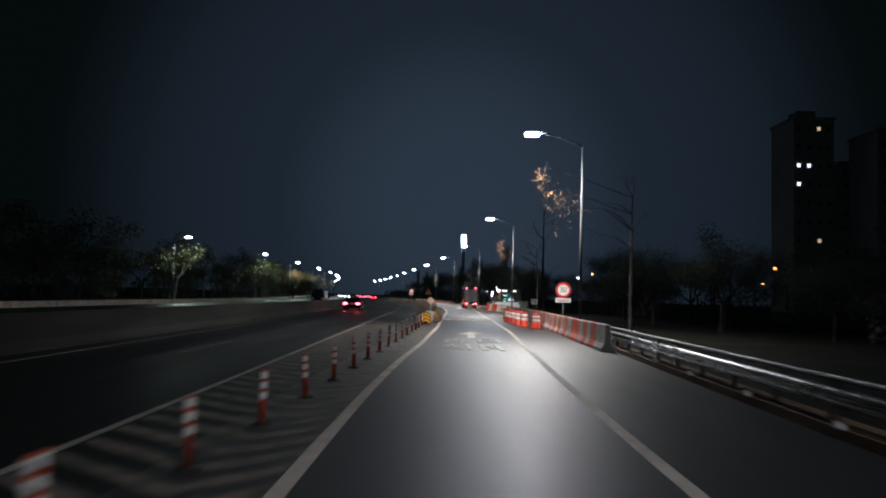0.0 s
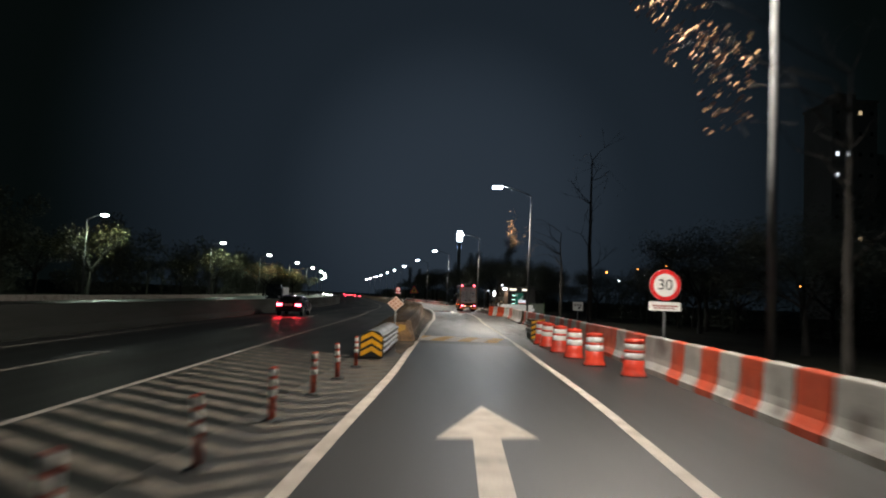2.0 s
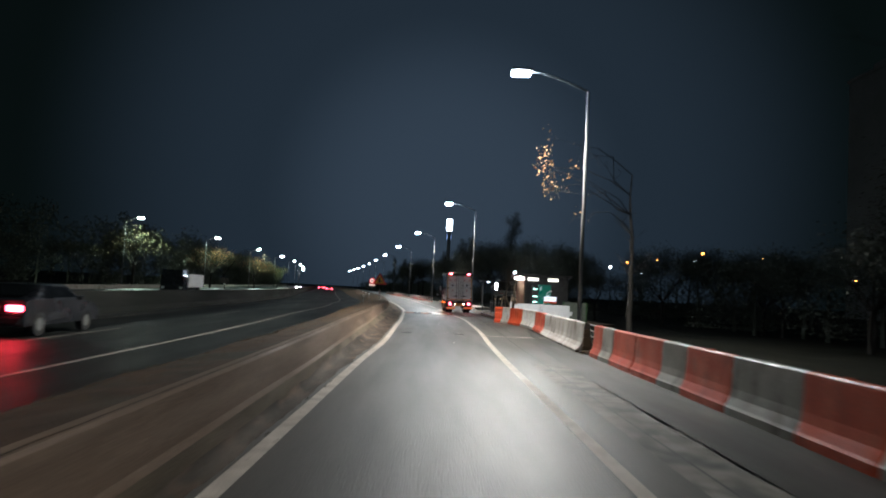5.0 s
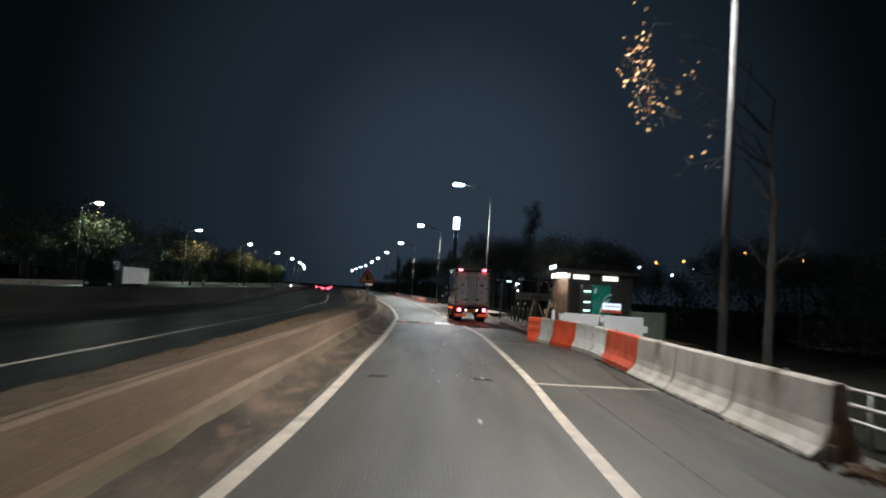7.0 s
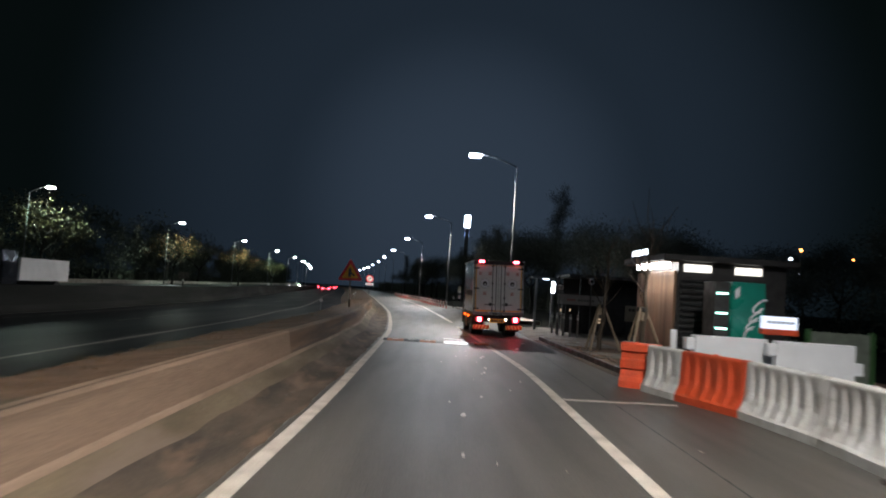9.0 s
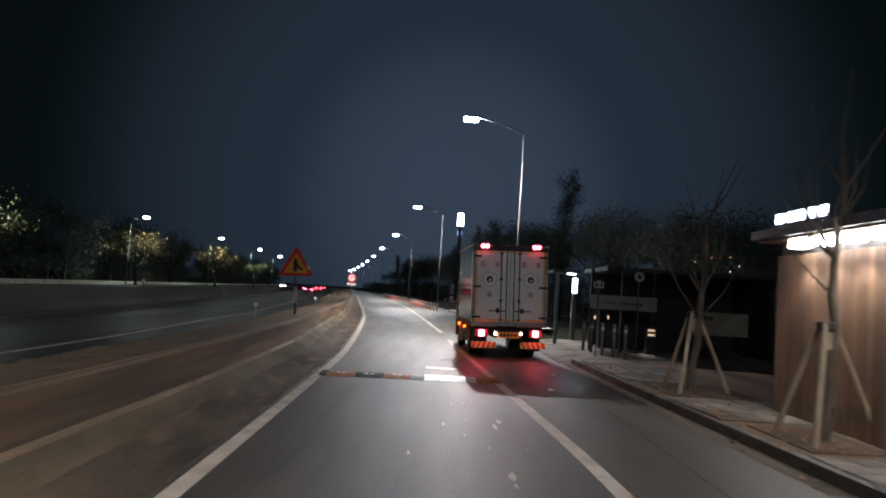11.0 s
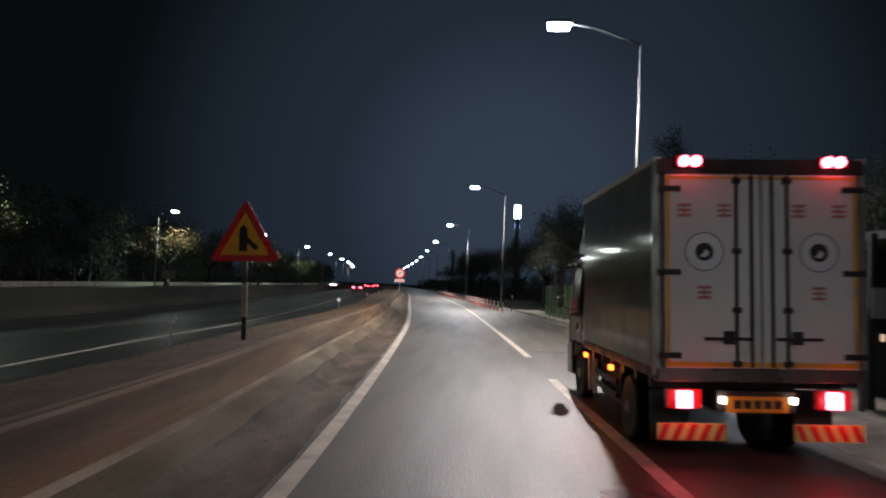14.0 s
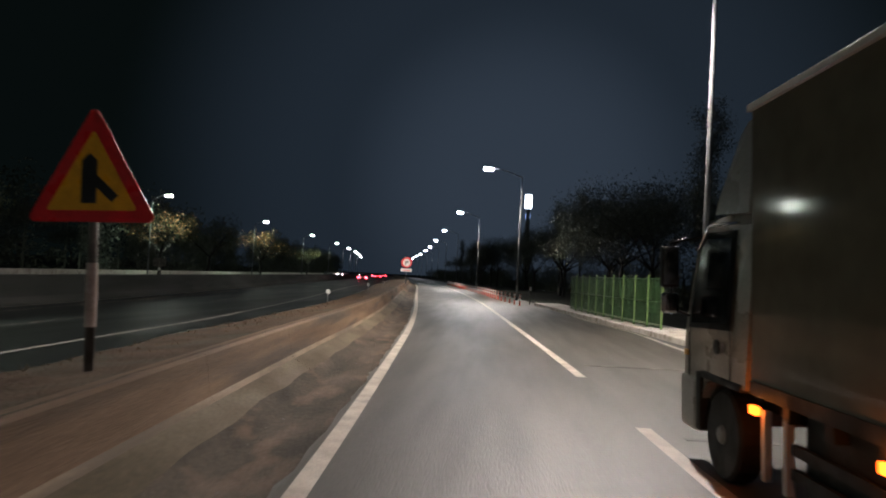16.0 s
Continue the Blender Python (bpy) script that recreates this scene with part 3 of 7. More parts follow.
def gutter_profile(y):
    w = 0.06 * noise.noise(Vector((1.7, y * 0.9, 0))) + 0.04 * noise.noise(Vector((4.1, y * 3.1, 0)))
    g = foot_reach(y)
    edge = max(g + 0.04, lane_left(y) - barrier_top(y) - 0.16 + w)
    v = 0.035 * noise.noise(Vector((7.7, y * 0.8, 0))) + 0.015 * noise.noise(Vector((2.2, y * 4.0, 0)))
    u = min(1.0, max(0.0, (g - 0.2) / 0.3))
    o = max(0.17, g - 0.14 * u + v - 0.04)
    rise = 0.05 + (g - 0.035 - o) * 0.255 / (g - 0.175) + 0.006
    return [(o, rise), (g - 0.03, 0.060), (g + 0.06, 0.014), (max(g + 0.02, edge - 0.04), 0.004), (max(g + 0.08, edge), -0.004)]


gutter = sweep(bmesh.new(), barrier_top, gutter_profile, steps(BAR0, 150, 0.25) + steps(152, 260, 2.0))
setting("gutter", gutter, DIRT, "brown dirt washed up along the barrier foot", "gutter", smooth=True)
# soil trodden out round the end block and the back of the cushion
rnd = random.Random(12)
pts = [(-1.28, 51.2), (-1.16, 53.0), (-1.02, 55.0), (-0.98, 57.2), (-0.90, 58.6), (-0.98, 59.4), (-1.30, 58.4), (-2.35, 58.6), (-2.75, 57.4), (-2.50, 55.9), (-1.75, 55.8), (-1.55, 53.4)]
ring_ = []
for (xa, ya), (xb, yb) in zip(pts, pts[1:] + pts[:1]):
    for u in (0.0, 0.25, 0.5, 0.75):
        ring_.append((xa + (xb - xa) * u + (rnd.gauss(0, 0.03) if u else 0.0), ya + (yb - ya) * u + rnd.gauss(0, 0.05)))
setting("dirt_patch", plan_prism(bmesh.new(), ring_, -0.01, 0.0065), DIRT, "brown soil trodden out round the barrier's end", "soil")
# worn lumps of dirt along the foot
random.seed(4)
bm = bmesh.new()
for i in range(760):
    y = random.uniform(54.0, 150)
    x = barrier_top(y) + foot_reach(y) - 0.02 + abs(random.gauss(0, 0.14)) if y > 58.5 else random.uniform(-1.6, -1.0)
    r = random.uniform(0.006, 0.022)
    v = bmesh.ops.create_icosphere(bm, subdivisions=1, radius=r, matrix=pose(x, y, r * 0.3, 0, 0, random.uniform(0, 360)))["verts"]
    for p in v:
        p.co += Vector((random.uniform(-r, r), random.uniform(-r, r), random.uniform(-r, r) * 0.5)) * 0.4
tagged(part("gravel", bm, PAVER), "loose grit and dirt along the barrier foot", "gravel", kind="stuff")


def soil_profile(y):
    c = float(np.interp(y, [58, 61, 66], [-2.05, -2.42, -2.60])) if y < 66 else main_edge(y) + 3.45 + 0.10 * noise.noise(Vector((3.3, y * 0.5, 0)))
    c -= barrier_top(y)
    pts = [(-0.035 + 0.03 * noise.noise(Vector((8.1, y * 1.3, 0))), 0.824), (-0.15 + 0.35 * (c + 0.15), 0.745), (-0.15 + 0.75 * (c + 0.15), 0.69), (c, 0.60), (c - 0.40, 0.30), (c - 0.92, -0.004)]
    k = min(1.0, max(0.0, (y - 57.6) / 1.6))
    return [(o, h * k + (0.03 * noise.noise(Vector((o * 1.3, y * 0.6, 0))) + 0.02 * noise.noise(Vector((o * 4.0, y * 2.7, 5))) if 0 < i < 5 else 0.0)) for i, (o, h) in enumerate(pts)]


bm = sweep(bmesh.new(), barrier_top, soil_profile, steps(57.8, 200, 0.5) + steps(204, FAR, 8.0))
setting("soil_bank", bm, SOIL, "brown soil and dry grass heaped behind the barrier", "soil bank", smooth=True)
# dry grass on the bank
bm = bmesh.new()
for i in range(3000):
    y = random.uniform(58, 150)
    prof = soil_profile(y)
    k = random.randrange(1, 4)
    u = random.random()
    o = prof[k][0] * (1 - u) + prof[k + 1][0] * u
    h = prof[k][1] * (1 - u) + prof[k + 1][1] * u
    c, a, t = Vector((barrier_top(y) + o, y, h - 0.01)), random.uniform(0, 6.28), random.uniform(0.03, 0.08)
    d = Vector((math.cos(a), math.sin(a), 0)) * 0.008
    bm.faces.new((bm.verts.new(c - d), bm.verts.new(c + d), bm.verts.new(c + Vector((random.gauss(0, 0.04), random.gauss(0, 0.04), t)))))
DRY = material("dry_grass", (0.22, 0.14, 0.06), 0.9, other=(0.16, 0.10, 0.045), scale=2, fine=10, bump=0)
tagged(part("grass", bm, DRY), "short dry grass on the soil bank", "grass", kind="stuff")

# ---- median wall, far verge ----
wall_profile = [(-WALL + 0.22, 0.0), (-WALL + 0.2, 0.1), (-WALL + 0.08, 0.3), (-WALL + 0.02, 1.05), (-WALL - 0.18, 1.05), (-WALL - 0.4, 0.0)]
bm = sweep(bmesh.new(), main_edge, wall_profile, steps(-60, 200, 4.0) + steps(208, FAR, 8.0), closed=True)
setting("median_wall", bm, WALL_DIM, "weathered concrete median wall of the motorway, coloured dark as if unlit", "wall")
bm = sweep(bmesh.new(), main_edge, [(-WALL - 20.6, 0.0), (-WALL - 20.6, 0.5), (-WALL - 20.75, 0.5), (-WALL - 20.75, 0.0)], steps(-60, FAR, 8.0), closed=True)
setting("far_verge_wall", bm, CONCRETE_PALE, "low concrete edge beyond the opposite lanes", "wall")


# ---- street lamps ----
def bent_tube(bm, pts, r0, r1, n):
    """One continuous pipe through the points, closed at both ends, bending in the xz plane."""
    pts = [Vector(p) for p in pts]
    rings = []
    for i, p in enumerate(pts):
        d = (pts[min(i + 1, len(pts) - 1)] - pts[max(i - 1, 0)]).normalized()
        side, r = Vector((-d.z, 0, d.x)), r0 + (r1 - r0) * i / (len(pts) - 1)
        rings.append([bm.verts.new(p + r * (math.cos(2 * math.pi * k / n) * side + math.sin(2 * math.pi * k / n) * Vector((0, 1, 0)))) for k in range(n)])
    for a, b in zip(rings, rings[1:]):
        for k in range(n):
            bm.faces.new((a[k], a[(k + 1) % n], b[(k + 1) % n], b[k]))
    bm.faces.new(rings[0][::-1])
    bm.faces.new(rings[-1])
    bmesh.ops.recalc_face_normals(bm, faces=bm.faces)


def street_lamp(at, reach, height, led, label, group, side=-1.0, power=0.0, colour=COOL, lit=True):
    t = thing("street_lamp", label, "street lamp", group, at)
    part("base_plate", boxes((-0.2, -0.2, 0.0, 0.2, 0.2, 0.03), bevel=0.008), STEEL, t)
    part("pole", tube(bmesh.new(), (0, 0, 0.03), (0, 0, height - 0.6), 0.10, 0.055, 14), POLE_GREY, t, smooth=True)
    bm, pts = bmesh.new(), []
    for i in range(9):
        u = i / 8
        pts.append((side * reach * u, 0, height - 0.6 + 0.75 * math.sin(u * math.pi / 2)))
    bent_tube(bm, pts, 0.05, 0.042, 10)
    part("arm", bm, POLE_GREY, t, smooth=True)
    x, z = side * reach, height + 0.15
    head = part("lamp_head", boxes((x - 0.52, -0.22, z - 0.05, x + 0.42, 0.22, z + 0.08), bevel=0.03), POLE_GREY, t)
    part("diffuser", boxes((x - 0.48, -0.20, z - 0.22, x + 0.30, 0.20, z - 0.045), bevel=0.06), led, head, "glowing white lamp glass")
    if power:
        lamp("street_light", "SPOT", (at[0] + x - 0.08, at[1], z - 0.28), power, colour, 0.18, 156.0, 0.60, (side * 0.20, 0, -1))
    return t


ramp_lamps = "street lamps along the slip road"
# the lamp at y=-1 is unseen, added at low power for the near road
for y, px_ in ((-1.0, 6.3), (44.6, 6.98), (90.4, 7.95), (138.3, 6.72)):
    street_lamp((px_, y, -0.06), 2.9, 11.55, LED, "tall grey street lamp with a bright white head", ramp_lamps, -1.0, LAMP_WATTS if y > 0 else 0.16 * LAMP_WATTS, COOL)
for i in range(9):
    y = 180.5 + 43.5 * i
    street_lamp((lane_right(y) + 3.9, y, -0.06), 2.9, 11.45, LED if i < 2 else LED_DISTANT, "tall grey street lamp with a bright white head", ramp_lamps, -1.0,
                LAMP_WATTS if i < 2 else 0.0, COOL)
far_lamps = "street lamps across the motorway"
for i, (x, y) in enumerate(((-42.0, 119.0), (-40.7, 165.5), (-41.0, 206.0), (-42.2, 248.5), (-44.4, 291.0), (-48.0, 334.0), (-53.0, 377.0), (-59.0, 420.0), (-66.0, 465.0), (-74.0, 510.0))):
    street_lamp((x - 2.3, y, -0.06), 2.3, 10.25, LED_FAR, "street lamp with a pale green-white head across the motorway", far_lamps, 1.0,
                FAR_WATTS if i < 5 else 0.0, GREENISH)

# ---- flexible posts on the gore ----
def lane_post():
    t = thing("lane_post", "orange flexible lane post with three white bands", "lane post", "lane posts on the gore")
    part("foot", lathe(bmesh.new(), [(0.14, 0.0), (0.14, 0.018), (0.09, 0.04), (0.05, 0.05)], 16), BLACK_RUBBER, t)
    part("tube", lathe(bmesh.new(), [(0.046, 0.04), (0.046, 0.73), (0.040, 0.752), (0.02, 0.76)], 16), ORANGE_POST, t, smooth=True)
    for z in (0.36, 0.50, 0.64):
        part("band", lathe(bmesh.new(), [(0.047, z), (0.0485, z + 0.002), (0.0485, z + 0.088), (0.047, z + 0.09)], 16), SHEET_WHITE, t, smooth=True)
    return t


first = lane_post()
random.seed(11)
rows = [5.7, 8.3, 10.9, 13.45, 16.05, 18.65, 21.25, 23.7, 26.3, 28.9, 31.45, 34.0, 36.6, 39.3, 42.0, 44.45, 47.0]
first.matrix_basis = pose(post_line(3.1), 3.1, 0)
for y in rows:
    copy_thing(first, pose(post_line(y), y, 0.0, random.gauss(0, 1.5), random.gauss(0, 1.5), random.uniform(0, 360)))

# ---- right-hand row of moulded water barriers ----
JERSEY = [(-0.24, 0.0), (-0.24, 0.13), (-0.21, 0.17), (-0.14, 0.30), (-0.115, 0.44), (-0.10, 0.70), (-0.09, 0.93), (-0.085, 0.96), (-0.055, 0.99), (0.055, 0.99), (0.085, 0.96), (0.09, 0.93), (0.10, 0.70), (0.115, 0.44), (0.14, 0.30), (0.21, 0.17), (0.24, 0.13), (0.24, 0.0)]


def water_barrier(length, mat, label, ribs=False):
    """A moulded jersey unit along its own y axis, with fork slots, end lugs and a filler cap."""
    t = thing("water_barrier", label, "water barrier", "water barriers along the shoulder")
    bm, rows = bmesh.new(), []
    n = max(6, int(length * (26 if ribs else 8)))
    pitch = (length - 0.3) / max(1, round((length - 0.3) / 0.30))
    for i in range(n + 1):
        y = -length / 2 + 0.012 + (length - 0.024) * i / n
        e = min(i, n - i)
        taper = 0.93 if e == 0 else 1.0
        rows.append([])
        for x, z in JERSEY:
            k = taper
            if ribs and 0.15 < z < 0.90 and e > 0:
                u = ((y + length / 2 - 0.15) / pitch) % 1.0
                k *= 1.0 - (0.42 if z > 0.3 else 0.15) * min(1.0, max(0.0, 2.4 * math.sin(math.pi * u) - 0.9)) * (0.0 if min(y + length / 2, length / 2 - y) < 0.15 else 1.0)
            elif 0.3 < z < 0.9 and e > 1:
                k *= 0.985 + 0.02 * math.sin(y * 5.0)
            rows[-1].append(bm.verts.new((x * k, y, z * (0.992 if e == 0 else 1.0))))
    m = len(JERSEY)
    for a, b in zip(rows, rows[1:]):
        for i in range(m):
            bm.faces.new((a[i], a[(i + 1) % m], b[(i + 1) % m], b[i]))
    bm.faces.new(rows[0])
    bm.faces.new(rows[-1][::-1])
    part("body", bm, mat, t, smooth=False)
    part("filler_cap", tube(bmesh.new(), (0, 0, 0.985), (0, 0, 1.012), 0.045, 0.04, 10), mat, t)
    for z in (0.30, 0.68):
        part("joint_lug", boxes((-0.09, length / 2 - 0.02, z, 0.09, length / 2 + 0.03, z + 0.08)), WHITE_PLASTIC, t)
    return t


# where each unit begins, and whether it is red
marks = [31.0, 32.2, 33.25, 34.2, 35.2, 37.6, 39.15, 40.3, 41.45, 42.45, 43.6, 44.65, 45.85, 46.9, 49.4, 51.9, 53.2, 56.1, 59.05, 60.4, 61.5, 62.6, 63.75,
         64.8, 66.2, 67.8, 69.7, 72.0, 74.2, 75.6, 77.7, 79.95, 81.2, 82.4]
reds = "RWRWRWRWRWRWRWRWRRWRWRWRWRWRWRRWR"
RED_LABEL, WHITE_LABEL = "faded red moulded water barrier standing on the shoulder", "dirty white moulded water barrier standing on the shoulder"
RIB_LABEL = "scuffed white ribbed water barrier closing off the shoulder"


def set_barrier(y0, y1, red, ribs=False):
    x0, x1 = row_line(y0), row_line(y1)
    length, turn = math.hypot(x1 - x0, y1 - y0), math.degrees(math.atan2(-(x1 - x0), y1 - y0))
    t = water_barrier(length, RED_PLASTIC if red else RIB_WHITE if ribs else WHITE_PLASTIC, RED_LABEL if red else RIB_LABEL if ribs else WHITE_LABEL, ribs)
    t.matrix_basis = pose((x0 + x1) / 2, (y0 + y1) / 2, 0, 0, 0, turn + random.gauss(0, 0.8))
    return t


set_barrier(29.2, 30.95, False)
for a, b, tint in zip(marks, marks[1:], reds):
    set_barrier(a, b, tint == "R")
for a, b, red in ((93.4, 95.3, True), (95.3, 97.1, True), (97.1, 99.3, False), (99.3, 101.5, False), (101.5, 103.3, True), (103.3, 104.5, False)):
    set_barrier(a, b, red, a > 97)


def end_unit(x, y, turn):
    """A short red unit seen end on: stepped body with two notches for its neighbour's lugs."""
    t = thing("water_barrier", "short red water barrier turned end on at the row's end", "water barrier", "water barriers along the shoulder", (x, y, 0), turn)
    prof = [(-0.27, 0.0), (-0.27, 0.14), (-0.17, 0.24), (-0.13, 0.40), (-0.20, 0.43), (-0.20, 0.60), (-0.12, 0.63), (-0.12, 0.78), (-0.19, 0.81), (-0.19, 0.95), (-0.15, 0.99),
            (0.12, 0.99), (0.15, 0.95), (0.15, 0.80), (0.10, 0.77), (0.10, 0.62), (0.16, 0.59), (0.16, 0.42), (0.12, 0.38), (0.17, 0.24), (0.27, 0.14), (0.27, 0.0)]
    part("body", prism(bmesh.new(), prof, -0.42, 0.42), RED_PLASTIC, t)
    for z in (0.52, 0.88):
        part("joint_lug", boxes((-0.06, -0.50, z - 0.06, 0.06, -0.42, z + 0.05), bevel=0.012), RED_PLASTIC, t)
    part("filler_cap", tube(bmesh.new(), (0, 0.1, 0.985), (0, 0.1, 1.012), 0.045, 0.04, 10), RED_PLASTIC, t)


end_unit(6.30, 104.95, 62.0)


def concrete_block(y0, y1, label, keyed=False):
    x0, x1 = row_line(y0), row_line(y1)
    length, turn = math.hypot(x1 - x0, y1 - y0), math.degrees(math.atan2(-(x1 - x0), y1 - y0))
    t = thing("concrete_block", label, "barrier block", "concrete blocks along the shoulder", ((x0 + x1) / 2, (y0 + y1) / 2, 0), turn)
    bm = bmesh.new()
    prof = [(-0.36, 0.0), (-0.35, 0.07), (-0.24, 0.17), (-0.16, 0.30), (-0.13, 0.45), (-0.10, 0.95), (-0.06, 0.99), (0.06, 0.99), (0.10, 0.95), (0.14, 0.40), (0.28, 0.10), (0.28, 0.0)]
    rws = []
    for y in steps(-length / 2 + 0.01, length / 2 - 0.01, 0.2):
        rws.append([bm.verts.new((x + (0.05 if z < 0.2 else 0.012) * noise.noise(Vector((x * 9 + y0, y * 2.2, z * 5))), y, z)) for x, z in prof])
    for a, b in zip(rws, rws[1:]):
        for i in range(12):
            bm.faces.new((a[i], a[(i + 1) % 12], b[(i + 1) % 12], b[i]))
    bm.faces.new(rws[0])
    bm.faces.new(rws[-1][::-1])
    part("body", bm, BLOCK_WHITE, t)
    if keyed:
        part("end_key", boxes((-0.15, -length / 2 - 0.10, 0.0, 0.15, -length / 2 + 0.008, 0.22), (-0.115, -length / 2 - 0.07, 0.221, 0.115, -length / 2 + 0.008, 0.50),
                              (-0.09, -length / 2 - 0.04, 0.501, 0.09, -length / 2 + 0.008, 0.78), bevel=0.015), BLOCK_STAINED_LIT, t, "brown stained stepped end")
    part("lifting_loop", tube(tube(bmesh.new(), (0, -0.1, 0.97), (0, -0.06, 1.03), 0.012, 0.012, 8), (0, -0.06, 1.03), (0, 0.08, 0.97), 0.012, 0.012, 8), STEEL, t)


concrete_block(84.0, 87.0, "dirty white concrete barrier block with a stepped brown end", True)
concrete_block(87.05, 90.2, "dirty white concrete barrier block on the shoulder")
concrete_block(90.25, 93.35, "dirty white concrete barrier block on the shoulder")
# dark dirt gathered along their feet
rnd = random.Random(29)
bm = bmesh.new()
for k in range(420):
    y, r = rnd.uniform(83.9, 97.5), rnd.uniform(0.012, 0.045)
    m = pose(row_line(y) - 0.36 + rnd.gauss(0, 0.03), y, r * 0.15, 0, 0, rnd.uniform(0, 360))
    for p in bmesh.ops.create_icosphere(bm, subdivisions=1, radius=r, matrix=m)["verts"]:
        p.co += Vector((rnd.uniform(-r, r), rnd.uniform(-3 * r, 3 * r), rnd.uniform(-r, r) * 0.3)) * 0.5
tagged(part("foot_dirt", bm, DIRT_DARK), "dark dirt and grit along the feet of the barriers", "dirt", kind="stuff")

# ---- guard rail before the barriers, pedestrian rail behind them ----
rail_line = table([(-60, 3.4), (12, 4.35), (20, 4.75), (30, 5.35), (40, 6.0), (90, 7.7), (120, 7.9)])
guard = thing("guard_rail", "galvanised steel guard rail on low posts", "guard rail")
wave = [(0.0, 0.42), (-0.05, 0.45), (-0.075, 0.49), (-0.05, 0.53), (0.0, 0.56), (-0.05, 0.60), (-0.075, 0.635), (-0.05, 0.67), (0.0, 0.70)]
part("beam", sweep(bmesh.new(), rail_line, wave, steps(-40, 34, 2.0)), GUARD_STEEL, guard, smooth=True)
def pipe(line, off, z, r, ys):
    return sweep(bmesh.new(), line, [(off + r * math.cos(0.6283 * k), z + r * math.sin(0.6283 * k)) for k in range(10)], ys, closed=True)


part("top_pipe", pipe(rail_line, 0.06, 0.82, 0.045, steps(-40, 34, 2.0)), STEEL, guard, smooth=True)
for y in steps(-40, 34, 2.0):
    part("post", boxes((rail_line(y) + 0.02, y - 0.05, -0.06, rail_line(y) + 0.10, y + 0.05, 0.84)), GUARD_STEEL, guard)
bm = sweep(bmesh.new(), rail_line, [(-0.1, -0.06), (-0.1, 0.16), (0.2, 0.18), (0.5, 0.16), (0.5, -0.06)], steps(-60, 30, 2.0))
setting("rail_kerb", bm, CONCRETE, "low dirty concrete kerb under the guard rail", "kerb")
for y in (6.0, 9.8, 13.5, 16.8, 20.3, 23.5, 26.8):
    t = thing("kerb_reflector", "small pale reflector block on the kerb face", "reflector", "kerb reflectors", (rail_line(y) - 0.13, y, 0.19))
    part("housing", boxes((-0.055, -0.03, -0.03, 0.055, 0.05, 0.07), bevel=0.01), PLATE_BACK, t)
    part("lens", boxes((-0.045, -0.036, -0.02, 0.045, -0.031, 0.06)), SHEET_WHITE, t)

ped = thing("pedestrian_rail", "white painted pipe railing behind the barriers", "railing")
ped_line = table([(60, 7.6), (84, 7.9), (95, 8.2), (102, 8.4)])
bm = bmesh.new()
ys_ = steps(81.5, 98, 2.0)
for z in (0.30, 0.53, 0.76):
    part("rail", pipe(ped_line, 0, z, 0.026, ys_), RAIL_WHITE, ped, smooth=True)
for y in ys_:
    part("post", tube(bmesh.new(), (ped_line(y), y, -0.06), (ped_line(y), y, 0.78), 0.03, 0.03, 8), RAIL_WHITE, ped, smooth=True)

# rubble in the gap between the two kinds of barrier
rnd = random.Random(63)
bm = bmesh.new()
for k in range(70):
    x, y, r = 6.75 + rnd.gauss(0, 0.22), 83.2 + rnd.gauss(0, 0.30), rnd.uniform(0.015, 0.075)
    v = bmesh.ops.create_icosphere(bm, subdivisions=1, radius=r, matrix=pose(x, y, r * 0.5, rnd.uniform(0, 90), 0, rnd.uniform(0, 360)))["verts"]
    for p in v:
        p.co += Vector((rnd.uniform(-r, r), rnd.uniform(-r, r), rnd.uniform(-r, r) * 0.5)) * 0.5
tagged(part("rubble", bm, SOIL), "brown clods and broken bits between the barriers", "rubble", kind="stuff")

# ---- drums ----
DRUM_RED = material("drum_red", (0.72, 0.065, 0.032), 0.4, other=(0.62, 0.05, 0.028), scale=2.5, fine=30, bump=0.06, grime=(0.35, 0.05, 0.03), grime_scale=2.5, grime_mix=(0.52, 0.75))


def drum():
    t = thing("traffic_drum", "orange plastic traffic drum with two white bands", "traffic drum", "drums beside the water barriers")
    prof = [(0.315, 0.0), (0.325, 0.03), (0.315, 0.08), (0.285, 0.14), (0.272, 0.20), (0.266, 0.42), (0.258, 0.425), (0.256, 0.61), (0.264, 0.615), (0.260, 0.67),
            (0.250, 0.675), (0.246, 0.84), (0.254, 0.845), (0.250, 0.91), (0.236, 0.945), (0.20, 0.955), (0.05, 0.957)]
    part("shell", lathe(bmesh.new(), prof, 28), DRUM_RED, t, smooth=True)
    for z0, z1, r0, r1 in ((0.43, 0.605, 0.260, 0.258), (0.68, 0.835, 0.252, 0.248)):
        part("band", lathe(bmesh.new(), [(r0, z0), (r0 + 0.003, z0 + 0.004), (r1 + 0.003, z1 - 0.004), (r1, z1)], 28), SHEET_WHITE, t, smooth=True)
    part("handle", boxes((-0.08, -0.015, 0.953, 0.08, 0.015, 0.985), bevel=0.008), DRUM_RED, t)
    part("ballast_ring", lathe(bmesh.new(), [(0.33, 0.0), (0.342, 0.015), (0.335, 0.028), (0.31, 0.03)], 24), BLACK_RUBBER, t)
    return t


first = drum()
first.matrix_basis = pose(4.85, 47.5, 0)
for x, y in ((4.45, 50.1), (4.35, 52.6), (4.3, 55.0), (4.3, 57.5), (4.3, 59.1)):
    copy_thing(first, pose(x, y, 0, random.gauss(0, 1.2), random.gauss(0, 1.2), random.uniform(0, 360)))


